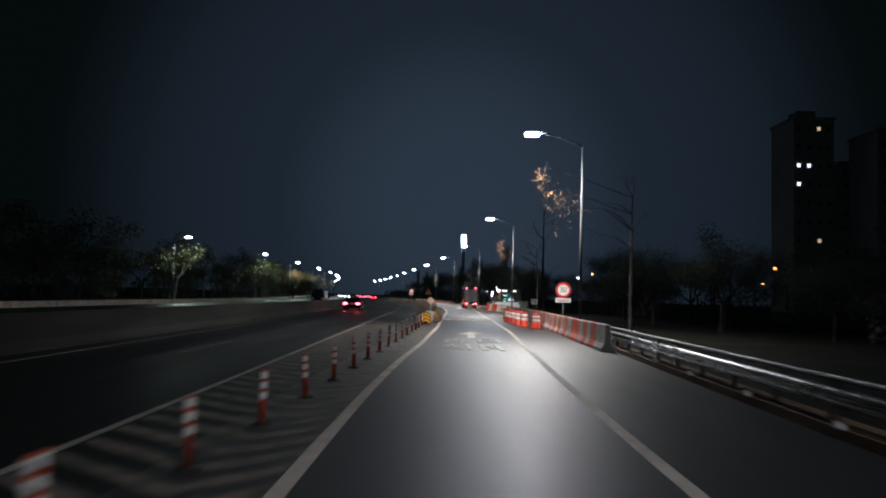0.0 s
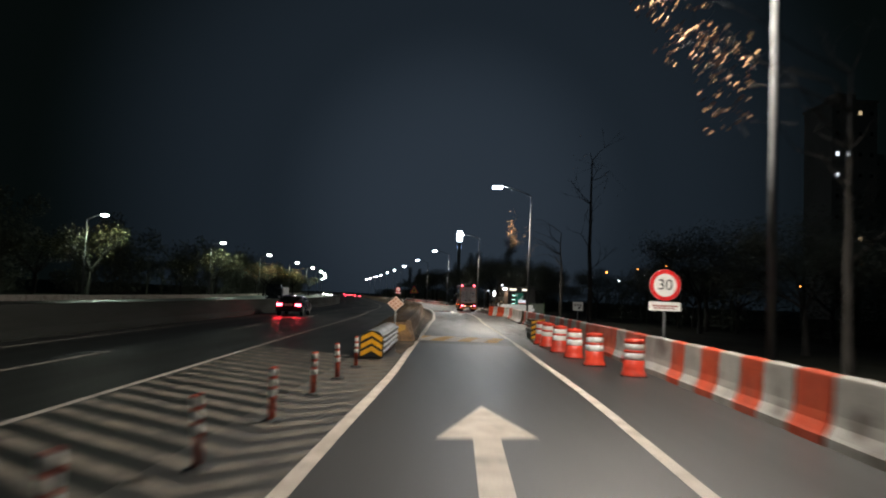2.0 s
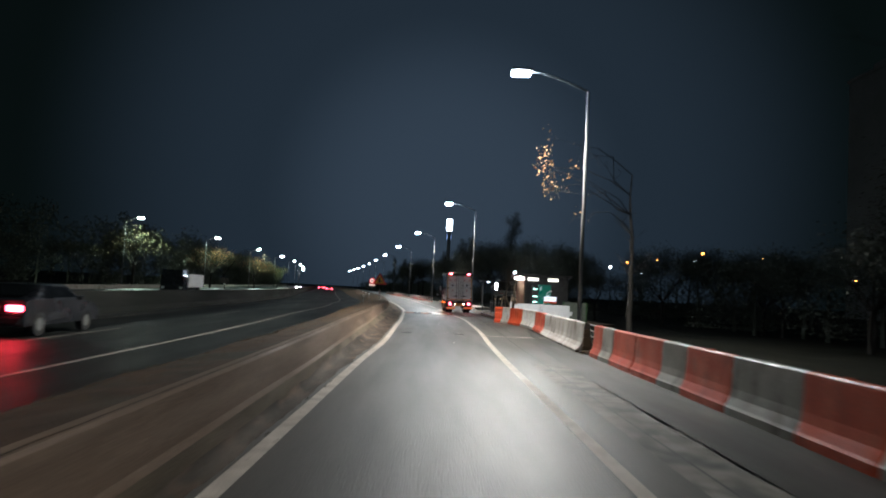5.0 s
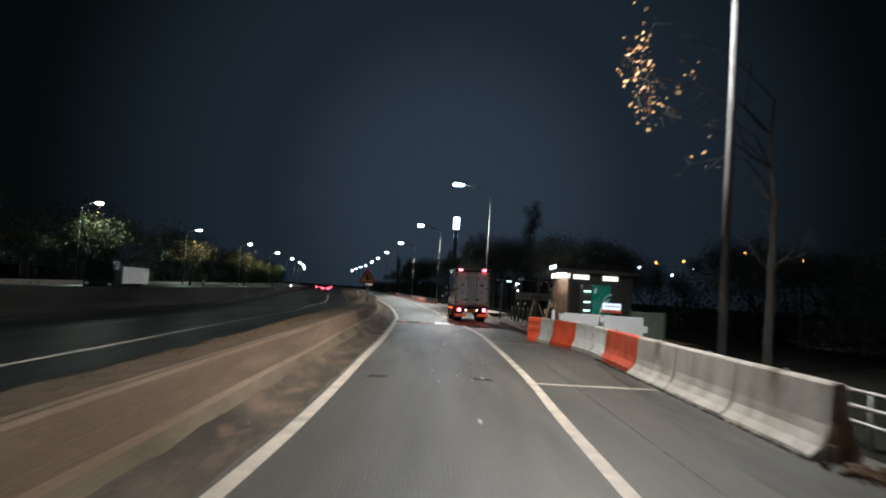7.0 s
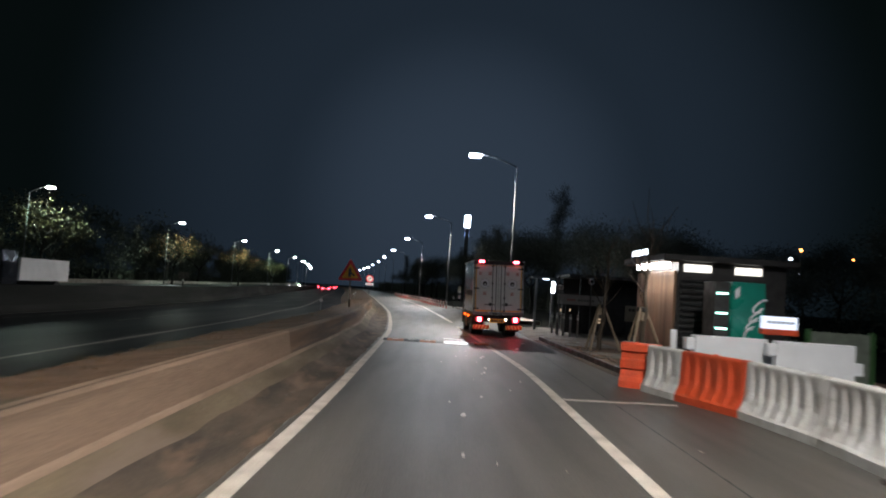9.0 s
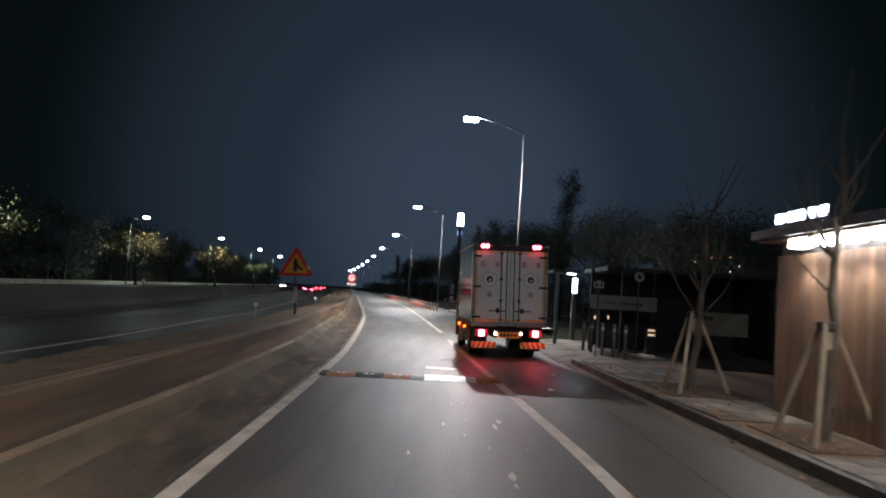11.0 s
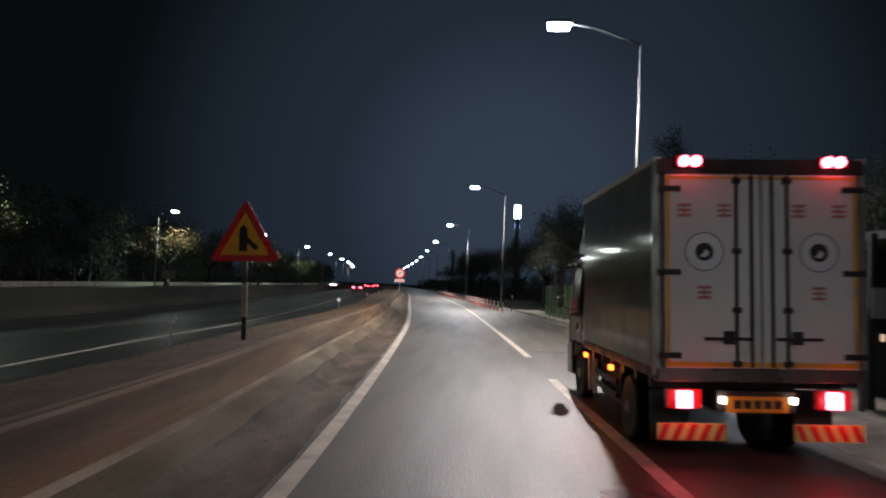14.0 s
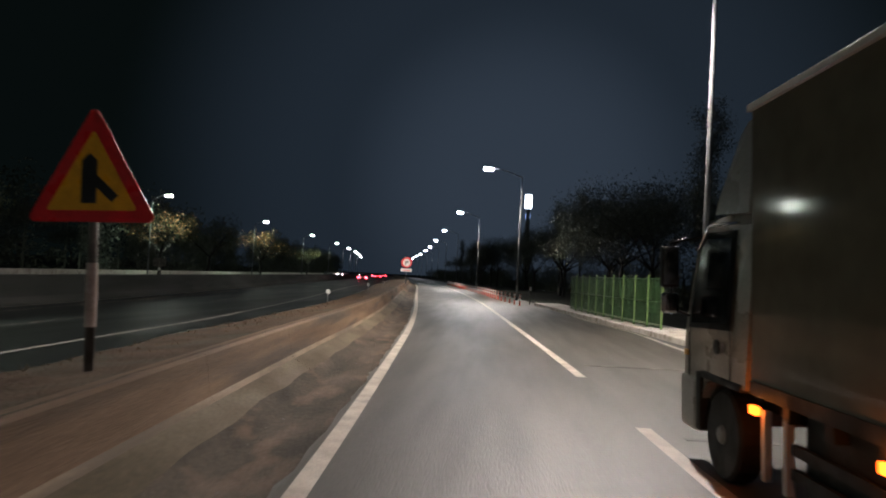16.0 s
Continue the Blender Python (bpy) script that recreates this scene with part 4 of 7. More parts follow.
# ---- crash cushions ----
cushion = thing("crash_cushion", "steel crash cushion with a yellow chevron nose at the gore", "crash cushion", at=(-2.02, 49.3, 0), rz=-1.2)
nose = bmesh.new()
poly = [(-0.31, 0.05), (0.31, 0.05), (0.32, 0.5), (0.24, 0.70), (0.0, 0.78), (-0.24, 0.70), (-0.32, 0.5)]
prism(nose, poly, 0.0, 0.12)
part("nose", nose, SHEET_BLACK, cushion)
for b in (0.06, 0.27, 0.48):
    poly = [(-0.30, b), (0, b + 0.17), (0.30, b), (0.30, b + 0.13), (0, min(b + 0.30, 0.775)), (-0.30, b + 0.13)]
    part("chevron", prism(bmesh.new(), poly, -0.008, -0.002), SHEET_YELLOW, cushion, "bright yellow chevron")
for side in (-1, 1):
    bm = bmesh.new()
    pr = []
    for k in range(4):
        z = 0.13 + 0.15 * k
        pr += [(side * 0.29, z), (side * 0.345, z + 0.03), (side * 0.345, z + 0.075), (side * 0.29, z + 0.105)]
    rws = [[bm.verts.new((x, y, z)) for x, z in pr] for y in (0.1, 2.0, 4.0, 5.2, 6.1)]
    for a, b in zip(rws, rws[1:]):
        for i in range(len(pr) - 1):
            bm.faces.new((a[i], a[i + 1], b[i + 1], b[i]))
    part("side_panel", bm, STEEL, cushion)
top = bmesh.new()
rws = [[top.verts.new((0.31 * math.cos(a), y, 0.56 + 0.24 * math.sin(a))) for a in [math.pi * i / 12 for i in range(13)]] for y in (0.1, 2.1, 4.1, 6.1)]
for a, b in zip(rws, rws[1:]):
    for i in range(12):
        top.faces.new((a[i], a[i + 1], b[i + 1], b[i]))
part("top_cover", top, STEEL, cushion, "rounded steel cover", smooth=True)
for y in (0.8, 2.4, 4.0, 5.6):
    part("diaphragm", boxes((-0.27, y, 0.02, 0.27, y + 0.06, 0.62)), PLATE_BACK, cushion)

block = thing("end_block", "ochre-stained concrete end block of the barrier", "barrier end", at=(-1.62, 57.48, 0))
bm, rws = bmesh.new(), []
prof = [(-0.52, 0.0), (0.56, 0.0), (0.53, 0.16), (0.47, 0.33), (0.34, 0.45), (0.30, 0.70), (0.24, 0.745), (-0.36, 0.72), (-0.42, 0.66), (-0.50, 0.3)]
for y, k in ((0.0, 0.94), (0.05, 1.0), (0.3, 1.0)):
    rws.append([bm.verts.new((x * k + 0.02 * noise.noise(Vector((x * 5, y * 3, z * 5))), y, z * (0.5 + 0.5 * k))) for x, z in prof])
for a, b in zip(rws, rws[1:]):
    for i in range(10):
        bm.faces.new((a[i], a[(i + 1) % 10], b[(i + 1) % 10], b[i]))
bm.faces.new(rws[0])
bm.faces.new(rws[-1][::-1])
OCHRE = material("ochre_concrete", (0.30, 0.17, 0.075), 0.85, other=(0.20, 0.125, 0.07), scale=4, fine=30, bump=0.5, depth=0.015, grime=(0.10, 0.065, 0.04), grime_scale=3.0, grime_mix=(0.5, 0.68))
part("body", bm, OCHRE, block)
part("paint_patch", prism(bmesh.new(), [(-0.16, 0.40), (-0.02, 0.33), (0.10, 0.40), (0.25, 0.44), (0.24, 0.64), (0.02, 0.66), (-0.05, 0.58), (-0.14, 0.55)], -0.006, 0.004), PAINT_YELLOW, block)

RUSTY_COVER = material("tan_cover_board", (0.30, 0.19, 0.11), 0.8, other=(0.20, 0.12, 0.07), scale=3, fine=30, bump=0.3, stretch=(1, 0.2, 1))
small = thing("crash_cushion", "short steel cushion with yellow and black striped face", "crash cushion", at=(4.52, 61.55, 0), rz=-1.5)
part("face_board", boxes((-0.31, 0.0, 0.06, 0.31, 0.05, 0.95), bevel=0.015), SHEET_BLACK, small)
for k in range(5):
    b = -0.20 + 0.235 * k
    left, right = (max(0.07, b), min(0.94, b + 0.13)), (max(0.07, b + 0.27), min(0.94, b + 0.40))
    if left[1] > left[0]:
        poly = [(-0.305, left[0]), (0.305, right[0]), (0.305, right[1]), (-0.305, left[1])]
    else:
        poly = [(0.0, 0.07), (0.305, right[0]), (0.305, right[1]), (-0.29, 0.07)]
    part("stripe", prism(bmesh.new(), poly, -0.006, -0.001), SHEET_YELLOW, small, "bright yellow stripe")
for s in (-1, 1):
    for z in (0.30, 0.62):
        bm = bmesh.new()
        pr = [(s * 0.26, z), (s * 0.33, z + 0.05), (s * 0.28, z + 0.11), (s * 0.33, z + 0.17), (s * 0.26, z + 0.22)]
        rws = [[bm.verts.new((x, y, q)) for x, q in pr] for y in (0.05, 1.3, 2.5)]
        for a, b in zip(rws, rws[1:]):
            for i in range(4):
                bm.faces.new((a[i], a[i + 1], b[i + 1], b[i]))
        part("side_rail", bm, STEEL, small)
part("cover", boxes((-0.30, 0.05, 0.88, 0.30, 2.5, 0.94), bevel=0.02), RUSTY_COVER, small, "tan weathered cover board")
for y in (0.3, 1.2, 2.2):
    part("leg", boxes((-0.24, y, 0.0, -0.16, y + 0.1, 0.86), (0.16, y, 0.0, 0.24, y + 0.1, 0.86), (-0.24, y, 0.4, 0.24, y + 0.1, 0.48)), PLATE_BACK, small)


# ---- signs ----
def disc(bm, r, y0, y1, cx=0.0, cz=0.0, seg=48):
    return prism(bm, [(cx + r * math.cos(2 * math.pi * i / seg), cz + r * math.sin(2 * math.pi * i / seg)) for i in range(seg)], y0, y1)


def ring(bm, r0, r1, y, cx, cz, d=0.003, seg=48):
    a = [[bm.verts.new((cx + r * math.cos(2 * math.pi * i / seg), yy, cz + r * math.sin(2 * math.pi * i / seg))) for i in range(seg)] for r, yy in ((r0, y), (r1, y), (r1, y + d), (r0, y + d))]
    for k in range(4):
        for i in range(seg):
            bm.faces.new((a[k][i], a[k][(i + 1) % seg], a[(k + 1) % 4][(i + 1) % seg], a[(k + 1) % 4][i]))
    return bm


def bars(parent, mat, x0, x1, z0, z1, y, n, name="text_bar"):
    w = (x1 - x0) / n
    for i in range(n):
        part(name, boxes((x0 + w * i + w * 0.12, y, z0, x0 + w * (i + 1) - w * 0.12, y + 0.003, z1)), mat, parent)


RED_PRINT = material("faded_red_print", (0.42, 0.12, 0.10), 0.5, fine=60, bump=0)
s30 = thing("speed_sign", "round white 30 speed limit sign with red rim on a post", "road sign", at=(7.58, 53.4, -0.06))
part("post", tube(bmesh.new(), (0, 0.05, 0), (0, 0.05, 3.0), 0.042, 0.042, 12), POLE_GREY, s30, smooth=True)
plate = part("disc", disc(bmesh.new(), 0.54, 0.0, 0.012, 0, 2.60), SHEET_WHITE, s30)
part("rim", ring(bmesh.new(), 0.395, 0.535, -0.004, 0, 2.60), SHEET_RED, plate, "red rim")
lettering("30", 0.52, SHEET_BLACK, plate, pose(0, -0.004, 2.60) @ FACE, "numeral")
board = part("plate", boxes((-0.55, 0.0, 1.72, 0.55, 0.012, 2.03), bevel=0.003), SHEET_WHITE, s30)
bars(board, RED_PRINT, -0.44, 0.44, 1.86, 1.92, -0.003, 7)
bars(board, RED_PRINT, -0.40, 0.36, 1.79, 1.835, -0.003, 5)

s4 = thing("notice_sign", "small white square notice with a black mark on a post", "road sign", at=(7.42, 66.9, -0.06))
part("post", tube(bmesh.new(), (0, 0.04, 0), (0, 0.04, 1.9), 0.03, 0.03, 10), POLE_GREY, s4, smooth=True)
board = part("board", boxes((-0.27, 0.0, 1.44, 0.27, 0.012, 1.90), bevel=0.003), SHEET_WHITE, s4)
bars(board, SHEET_BLACK, -0.20, 0.20, 1.76, 1.80, -0.003, 4)
bars(board, SHEET_BLACK, -0.20, 0.20, 1.69, 1.73, -0.003, 4)
part("mark", prism(bmesh.new(), [(0.0, 1.53), (0.14, 1.53), (0.14, 1.66), (0.09, 1.66), (0.0, 1.57)], -0.003, 0.0), SHEET_BLACK, board)

SLEEVE = material("pale_sleeve", (0.52, 0.42, 0.37), 0.5, other=(0.34, 0.24, 0.20), scale=5, fine=40, bump=0.05)
RUST_POST = material("weathered_post", (0.15, 0.13, 0.11), 0.7, 0.2, other=(0.06, 0.05, 0.045), scale=4, fine=30, bump=0.1)
tri = thing("merge_sign", "yellow triangular merging traffic sign with red rim", "road sign", at=(-2.65, 124.57, 0.72))
tri.matrix_basis = tri.matrix_basis @ pose(0, 0, 0, 0, -2.0, 0)   # leans a little
part("post", tube(bmesh.new(), (0, 0.05, 0), (0, 0.05, 2.3), 0.04, 0.04, 12), RUST_POST, tri, smooth=True)
part("sleeve", lathe(bmesh.new(), [(0.048, 0.42), (0.05, 0.43), (0.05, 0.99), (0.048, 1.0)], 12, (0, 0.05, 0)), SLEEVE, tri, "pale pinkish reflective sleeve")


def rounded_triangle(w, h, z, r):
    pts = []
    for cx, cz, a0 in ((0, z + h - 2 * r, 30), (-w / 2 + r * 1.73, z + r, 150), (w / 2 - r * 1.73, z + r, 270)):
        pts += [(cx + r * math.cos(radians(a0 + k * 20)), cz + r * math.sin(radians(a0 + k * 20))) for k in range(7)]
    return pts


plate = part("plate", prism(bmesh.new(), rounded_triangle(1.24, 1.08, 1.37, 0.05), 0.0, 0.012), SHEET_RED, tri)
part("yellow_field", prism(bmesh.new(), rounded_triangle(0.86, 0.74, 1.475, 0.02), -0.004, -0.0005), SHEET_YELLOW, plate, "yellow field")
part("symbol", prism(bmesh.new(), [(-0.10, 1.54), (0.045, 1.54), (0.045, 1.68), (0.19, 1.55), (0.25, 1.61), (0.045, 1.80), (0.045, 1.93), (-0.03, 2.0), (-0.10, 1.93)], -0.008, -0.0045), SHEET_BLACK, plate)

dia = thing("hazard_sign", "pink-white diamond hazard board with round reflectors", "road sign", at=(-1.77, 56.85, 0))
part("post", tube(bmesh.new(), (0, 0.06, 0), (0, 0.06, 1.5), 0.035, 0.035, 10), STEEL, dia, smooth=True)
DOT_ORANGE = material("orange_reflector", (0.55, 0.20, 0.11), 0.4, fine=60, bump=0.03)
SHEET_PINK = material("pale_orange_sheeting", (0.80, 0.55, 0.42), 0.4, other=(0.70, 0.46, 0.34), scale=5, fine=60, bump=0.05)
plate = part("board", prism(bmesh.new(), [(0, 1.19), (0.33, 1.47), (0, 1.76), (-0.33, 1.47)], 0.0, 0.02), SHEET_PINK, dia)
for i in range(3):
    for j in range(3):
        x, z = (i - j) * 0.095, 1.475 + (i + j - 2) * 0.085
        part("reflector", disc(bmesh.new(), 0.034, -0.008, -0.001, x, z, 16), DOT_ORANGE, plate)

nos = thing("turn_sign", "round white sign with red rim and plate beneath", "road sign", at=(-7.85, 189.0, 0.75))
part("post", tube(bmesh.new(), (0, 0.05, 0), (0, 0.05, 2.3), 0.04, 0.04, 10), POLE_GREY, nos, smooth=True)
plate = part("disc", disc(bmesh.new(), 0.54, 0.0, 0.012, 0, 2.2), SHEET_WHITE, nos)
part("rim", ring(bmesh.new(), 0.38, 0.535, -0.004, 0, 2.2), SHEET_RED, plate, "red rim")
part("symbol", prism(bmesh.new(), [(-0.14, 1.97), (-0.06, 1.97), (-0.06, 2.21), (0.05, 2.21), (0.05, 2.13), (0.2, 2.26), (0.05, 2.39), (0.05, 2.31), (-0.14, 2.31)], -0.004, -0.001), SHEET_BLACK, plate)
board = part("plate", boxes((-0.55, 0.0, 1.28, 0.55, 0.012, 1.58)), SHEET_WHITE, nos)
bars(board, SHEET_RED, -0.38, 0.38, 1.35, 1.45, -0.003, 5)


def bank_marker(x, y, z):
    t = thing("bank_marker", "round white reflector on a short stalk in the soil", "reflector post", "reflector posts on the soil bank", (x, y, z))
    part("stalk", tube(bmesh.new(), (0, 0.01, -0.45), (0, 0.01, 0.48), 0.018, 0.018, 8), PLATE_BACK, t)
    part("housing", disc(bmesh.new(), 0.085, 0.0, 0.03, 0, 0.52, 24), PLATE_BACK, t)
    part("lens", disc(bmesh.new(), 0.075, -0.006, 0.0, 0, 0.52, 24), SHEET_WHITE, t)


for x, y in ((-4.15, 125.1), (-5.0, 143.7), (-6.8, 162.0), (-8.7, 180.0)):
    bank_marker(x, y, 0.47)
far_sign = thing("panel_sign", "dark rounded sign panel on a short post across the motorway", "road sign", at=(-35.6, 193.3, -0.06))
part("panel", boxes((-0.75, 0.0, 1.25, 0.75, 0.05, 2.2), bevel=0.02), RUST_POST, far_sign)
part("post", boxes((-0.08, 0.05, 0.0, 0.08, 0.15, 2.0)), RUST_POST, far_sign)
part("reflector", boxes((-0.12, -0.02, 0.85, 0.12, 0.04, 1.15)), SHEET_WHITE, far_sign)
# orange posts on the far right bend
first = thing("lane_post", "orange flexible post with white bands on the far bend", "lane post", "lane posts on the far bend")
part("tube", lathe(bmesh.new(), [(0.09, 0.0), (0.09, 0.02), (0.048, 0.04), (0.048, 0.76), (0.03, 0.78)], 12), ORANGE_POST, first, smooth=True)
for z in (0.34, 0.58):
    part("band", lathe(bmesh.new(), [(0.049, z), (0.051, z + 0.003), (0.051, z + 0.16), (0.049, z + 0.163)], 12), SHEET_WHITE, first, smooth=True)
bend_line = table([(160, 3.9), (168, 2.88), (178, 1.6), (200, -0.55), (224, -3.5), (270, -8.9)])
first.matrix_basis = pose(bend_line(168.2), 168.2, 0)
for i in range(44):
    y = 170.5 + 2.3 * i
    copy_thing(first, pose(bend_line(y), y, 0))


# ---- pavement beside the lay-by ----
pave_label = "grey block paving of the lay-by footway"
bm = sweep(bmesh.new(), verge_right, [(0.14, -0.06), (0.14, 0.135), (2.6, 0.15), (7.5, 0.12), (7.5, -0.06)], steps(106.6, 120.4, 1.0))
pavement = setting("pavement", bm, CONCRETE, pave_label, "pavement")
bm = sweep(bmesh.new(), verge_right, [(-0.35, -0.06), (-0.35, 0.008), (0.9, 0.14), (7.5, 0.13), (7.5, -0.06)], steps(120.404, 130.5, 1.0))
setting("pavement_apron", bm, APRON_SHADED, "grey-brown sloping concrete apron past the kerb's end, coloured as shaded", "pavement")
line_mark("kerb_gutter", verge_right, -0.16, 0.32, 107, 120.3, DIRT, "dark dirty strip along the kerb foot", z=0.004)
kerbs = tagged(new("kerb"), "granite kerb stones along the lay-by footway", "kerb", kind="structure")
bm = boxes((-0.07, -0.496, -0.06, 0.07, 0.496, 0.155), bevel=0.012)
kerb_stone = part("kerb_stone", bm, KERB, kerbs)
for i, y in enumerate(steps(107.0, 119.9, 1.0)):
    s = verge_right(y + 0.5) - verge_right(y - 0.5)
    ob = kerb_stone if i == 0 else new("kerb_stone", kerb_stone.data)
    ob.parent = kerbs
    ob.matrix_basis = pose(verge_right(y) + 0.07, y, 0, 0, 0, math.degrees(math.atan2(-s, 1)))

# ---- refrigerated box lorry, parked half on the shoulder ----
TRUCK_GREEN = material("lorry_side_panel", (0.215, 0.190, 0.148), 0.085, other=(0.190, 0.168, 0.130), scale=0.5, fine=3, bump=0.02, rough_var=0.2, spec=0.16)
TRUCK_DOOR = material("lorry_rear_door", (0.78, 0.76, 0.73), 0.4, other=(0.68, 0.66, 0.63), scale=1.5, fine=250, bump=0.02,
                      grime=(0.52, 0.49, 0.45), grime_scale=1.1, grime_mix=(0.52, 0.75), stretch=(1, 1, 0.5))
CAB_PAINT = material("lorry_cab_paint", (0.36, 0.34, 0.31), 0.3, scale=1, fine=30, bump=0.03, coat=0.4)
DARK_STEEL = material("dark_chassis", (0.03, 0.03, 0.03), 0.6, 0.4, fine=30, bump=0.1)
TAPE_YELLOW = material("yellow_tape", (0.80, 0.40, 0.03), 0.35, scale=4, fine=60, bump=0.03)
BOARD_YELLOW = material("board_yellow", (0.92, 0.78, 0.22), 0.35, scale=4, fine=60, bump=0.03)
RED_TEXT = material("red_decal", (0.55, 0.20, 0.17), 0.45, fine=60, bump=0)
GLASS_DARK = material("tinted_glass", (0.010, 0.012, 0.014), 0.08, spec=0.8, fine=10, bump=0)
CHROME = material("chrome", (0.7, 0.7, 0.7), 0.12, 1.0, fine=10, bump=0)
TAIL_RED = glow("tail_light_red", (1.0, 0.03, 0.05), 30.0)
TAIL_CORE = glow("brake_light", (1.0, 0.09, 0.13), 12.0)
LAMP_SHELL = material("red_lamp_shell", (0.30, 0.02, 0.02), 0.25, fine=40, bump=0, coat=0.4)
AMBER = glow("amber_marker", (1.0, 0.09, 0.004), 5.5)
PLATE_LIGHT = glow("plate_lamp", (1.0, 0.85, 0.6), 10.0)

lorry = thing("box_lorry", "white-doored refrigerated box lorry parked with red lamps lit", "lorry", at=(4.44, 120.435, 0), rz=2.9)
BW, BZ0, BZ1, BL, DZ = 1.11, 1.015, 3.335, 4.06, 3.175
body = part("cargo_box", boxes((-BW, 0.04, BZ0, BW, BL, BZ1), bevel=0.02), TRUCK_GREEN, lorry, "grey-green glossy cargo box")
# rails are white so that the highlight along the steel edge shows
for x in (-BW - 0.035, BW - 0.06):
    part("roof_rail", boxes((x, 0.0, BZ1 - 0.03, x + 0.095, BL + 0.01, BZ1 + 0.03), bevel=0.012), CLEAN_WHITE, body)
for x in (-BW - 0.01, BW - 0.06):
    part("floor_rail", boxes((x, 0.0, BZ0 - 0.04, x + 0.07, BL, BZ0 + 0.07)), DARK_STEEL, body)
for x in (-BW - 0.012, BW - 0.03):
    part("corner_post", boxes((x, 0.0, BZ0, x + 0.042, 0.14, BZ1)), STEEL, body)
for s in (-1, 1):
    d = part("rear_door", boxes((min(s * 0.012, s * 1.03), -0.03, BZ0 + 0.09, max(s * 0.012, s * 1.03), 0.03, DZ), bevel=0.008), TRUCK_DOOR, lorry, "pale rear door")
    for x in (0.11, 0.27):
        part("lock_rod", tube(bmesh.new(), (s * x, -0.05, BZ0 + 0.10), (s * x, -0.05, DZ - 0.01), 0.017, 0.017, 8), DARK_STEEL, d)
    for z in (BZ0 + 0.14, 1.72, 2.35, DZ - 0.07):
        part("rod_bracket", boxes((s * 0.27 - 0.045, -0.065, z - 0.03, s * 0.27 + 0.045, -0.028, z + 0.03)), DARK_STEEL, d)
    for z in (BZ0 + 0.22, 2.12, DZ - 0.16):
        part("hinge", boxes((min(s * 0.86, s * 1.10), -0.055, z - 0.032, max(s * 0.86, s * 1.10), -0.03, z + 0.032), bevel=0.006), DARK_STEEL, d)
    part("lock_handle", boxes((min(s * 0.14, s * 0.62), -0.085, 1.40, max(s * 0.14, s * 0.62), -0.062, 1.435), (s * 0.36 - 0.05, -0.085, 1.36, s * 0.36 + 0.05, -0.03, 1.50)), DARK_STEEL, d)
    part("tape", boxes((min(s * 0.975, s * 1.022), -0.034, BZ0 + 0.10, max(s * 0.975, s * 1.022), -0.031, DZ - 0.01), (min(s * 0.02, s * 1.02), -0.034, BZ0 + 0.10, max(s * 0.02, s * 1.02), -0.031, BZ0 + 0.155)), TAPE_YELLOW, d, "yellow reflective tape")
    part("top_tape", boxes((min(s * 0.02, s * 0.975), -0.034, DZ - 0.055, max(s * 0.02, s * 0.975), -0.031, DZ - 0.02)), TAPE_YELLOW, d, "yellow reflective tape")
    c = part("emblem", disc(bmesh.new(), 0.205, -0.036, -0.031, s * 0.61, 2.34, 40), CLEAN_WHITE, d, "round white emblem")
    part("emblem_rim", ring(bmesh.new(), 0.198, 0.208, -0.039, s * 0.61, 2.34), DARK_STEEL, c)
    part("emblem_mark", disc(bmesh.new(), 0.098, -0.0395, -0.0365, s * 0.61, 2.34, 28), DARK_STEEL, c)
    part("emblem_glint", prism(bmesh.new(), [(s * 0.61 - 0.05, 2.29), (s * 0.61 + 0.02, 2.28), (s * 0.61 + 0.05, 2.33), (s * 0.61 + 0.01, 2.37), (s * 0.61 - 0.01, 2.33)], -0.043, -0.040), CLEAN_WHITE, c)
    for cx, cz in ((s * 0.61 - 0.21, 2.78), (s * 0.61 + 0.22, 2.78), (s * 0.61, 1.90)):
        for k in range(3):
            part("decal_bar", boxes((cx - 0.075, -0.034, cz - 0.065 + 0.055 * k, cx + 0.075, -0.031, cz - 0.035 + 0.055 * k)), RED_TEXT, d)
        part("decal_bar", boxes((cx - 0.012, -0.035, cz - 0.07, cx + 0.012, -0.031, cz + 0.075)), RED_TEXT, d)
    # lamps: high brake lamp, rear cluster, striped board
    h = part("high_lamp_box", boxes((s * 0.767 - 0.15, -0.06, 3.245, s * 0.767 + 0.15, 0.02, 3.375), bevel=0.01), LAMP_SHELL, lorry)
    for dx in (-0.062, 0.062):
        part("lens", disc(bmesh.new(), 0.058, -0.075, -0.058, s * 0.767 + dx, 3.31, 20), TAIL_CORE, h, "lit red lens")
    r = part("rear_lamp", boxes((s * 0.80 - 0.19, 0.06, 0.66, s * 0.80 + 0.19, 0.14, 0.87), bevel=0.012), LAMP_SHELL, lorry, "red rear lamp cluster")
    part("lens", boxes((s * 0.80 - 0.085, 0.045, 0.67, s * 0.80 + 0.085, 0.062, 0.85), bevel=0.01), TAIL_CORE, r, "lit red lens")
    bd = part("striped_board", boxes((s * 0.73 - 0.37, 0.03, 0.33, s * 0.73 + 0.37, 0.05, 0.51), bevel=0.004), BOARD_YELLOW, lorry, "yellow and red striped board")
    for k in range(5):
        x = s * 0.73 - 0.37 + 0.148 * k
        part("stripe", prism(bmesh.new(), [(x, 0.335), (x + 0.072, 0.335), (x + 0.144, 0.505), (x + 0.072, 0.505)] if s < 0 else [(x + 0.072, 0.335), (x + 0.144, 0.335), (x + 0.072, 0.505), (x, 0.505)], 0.024, 0.029), SHEET_RED, bd)
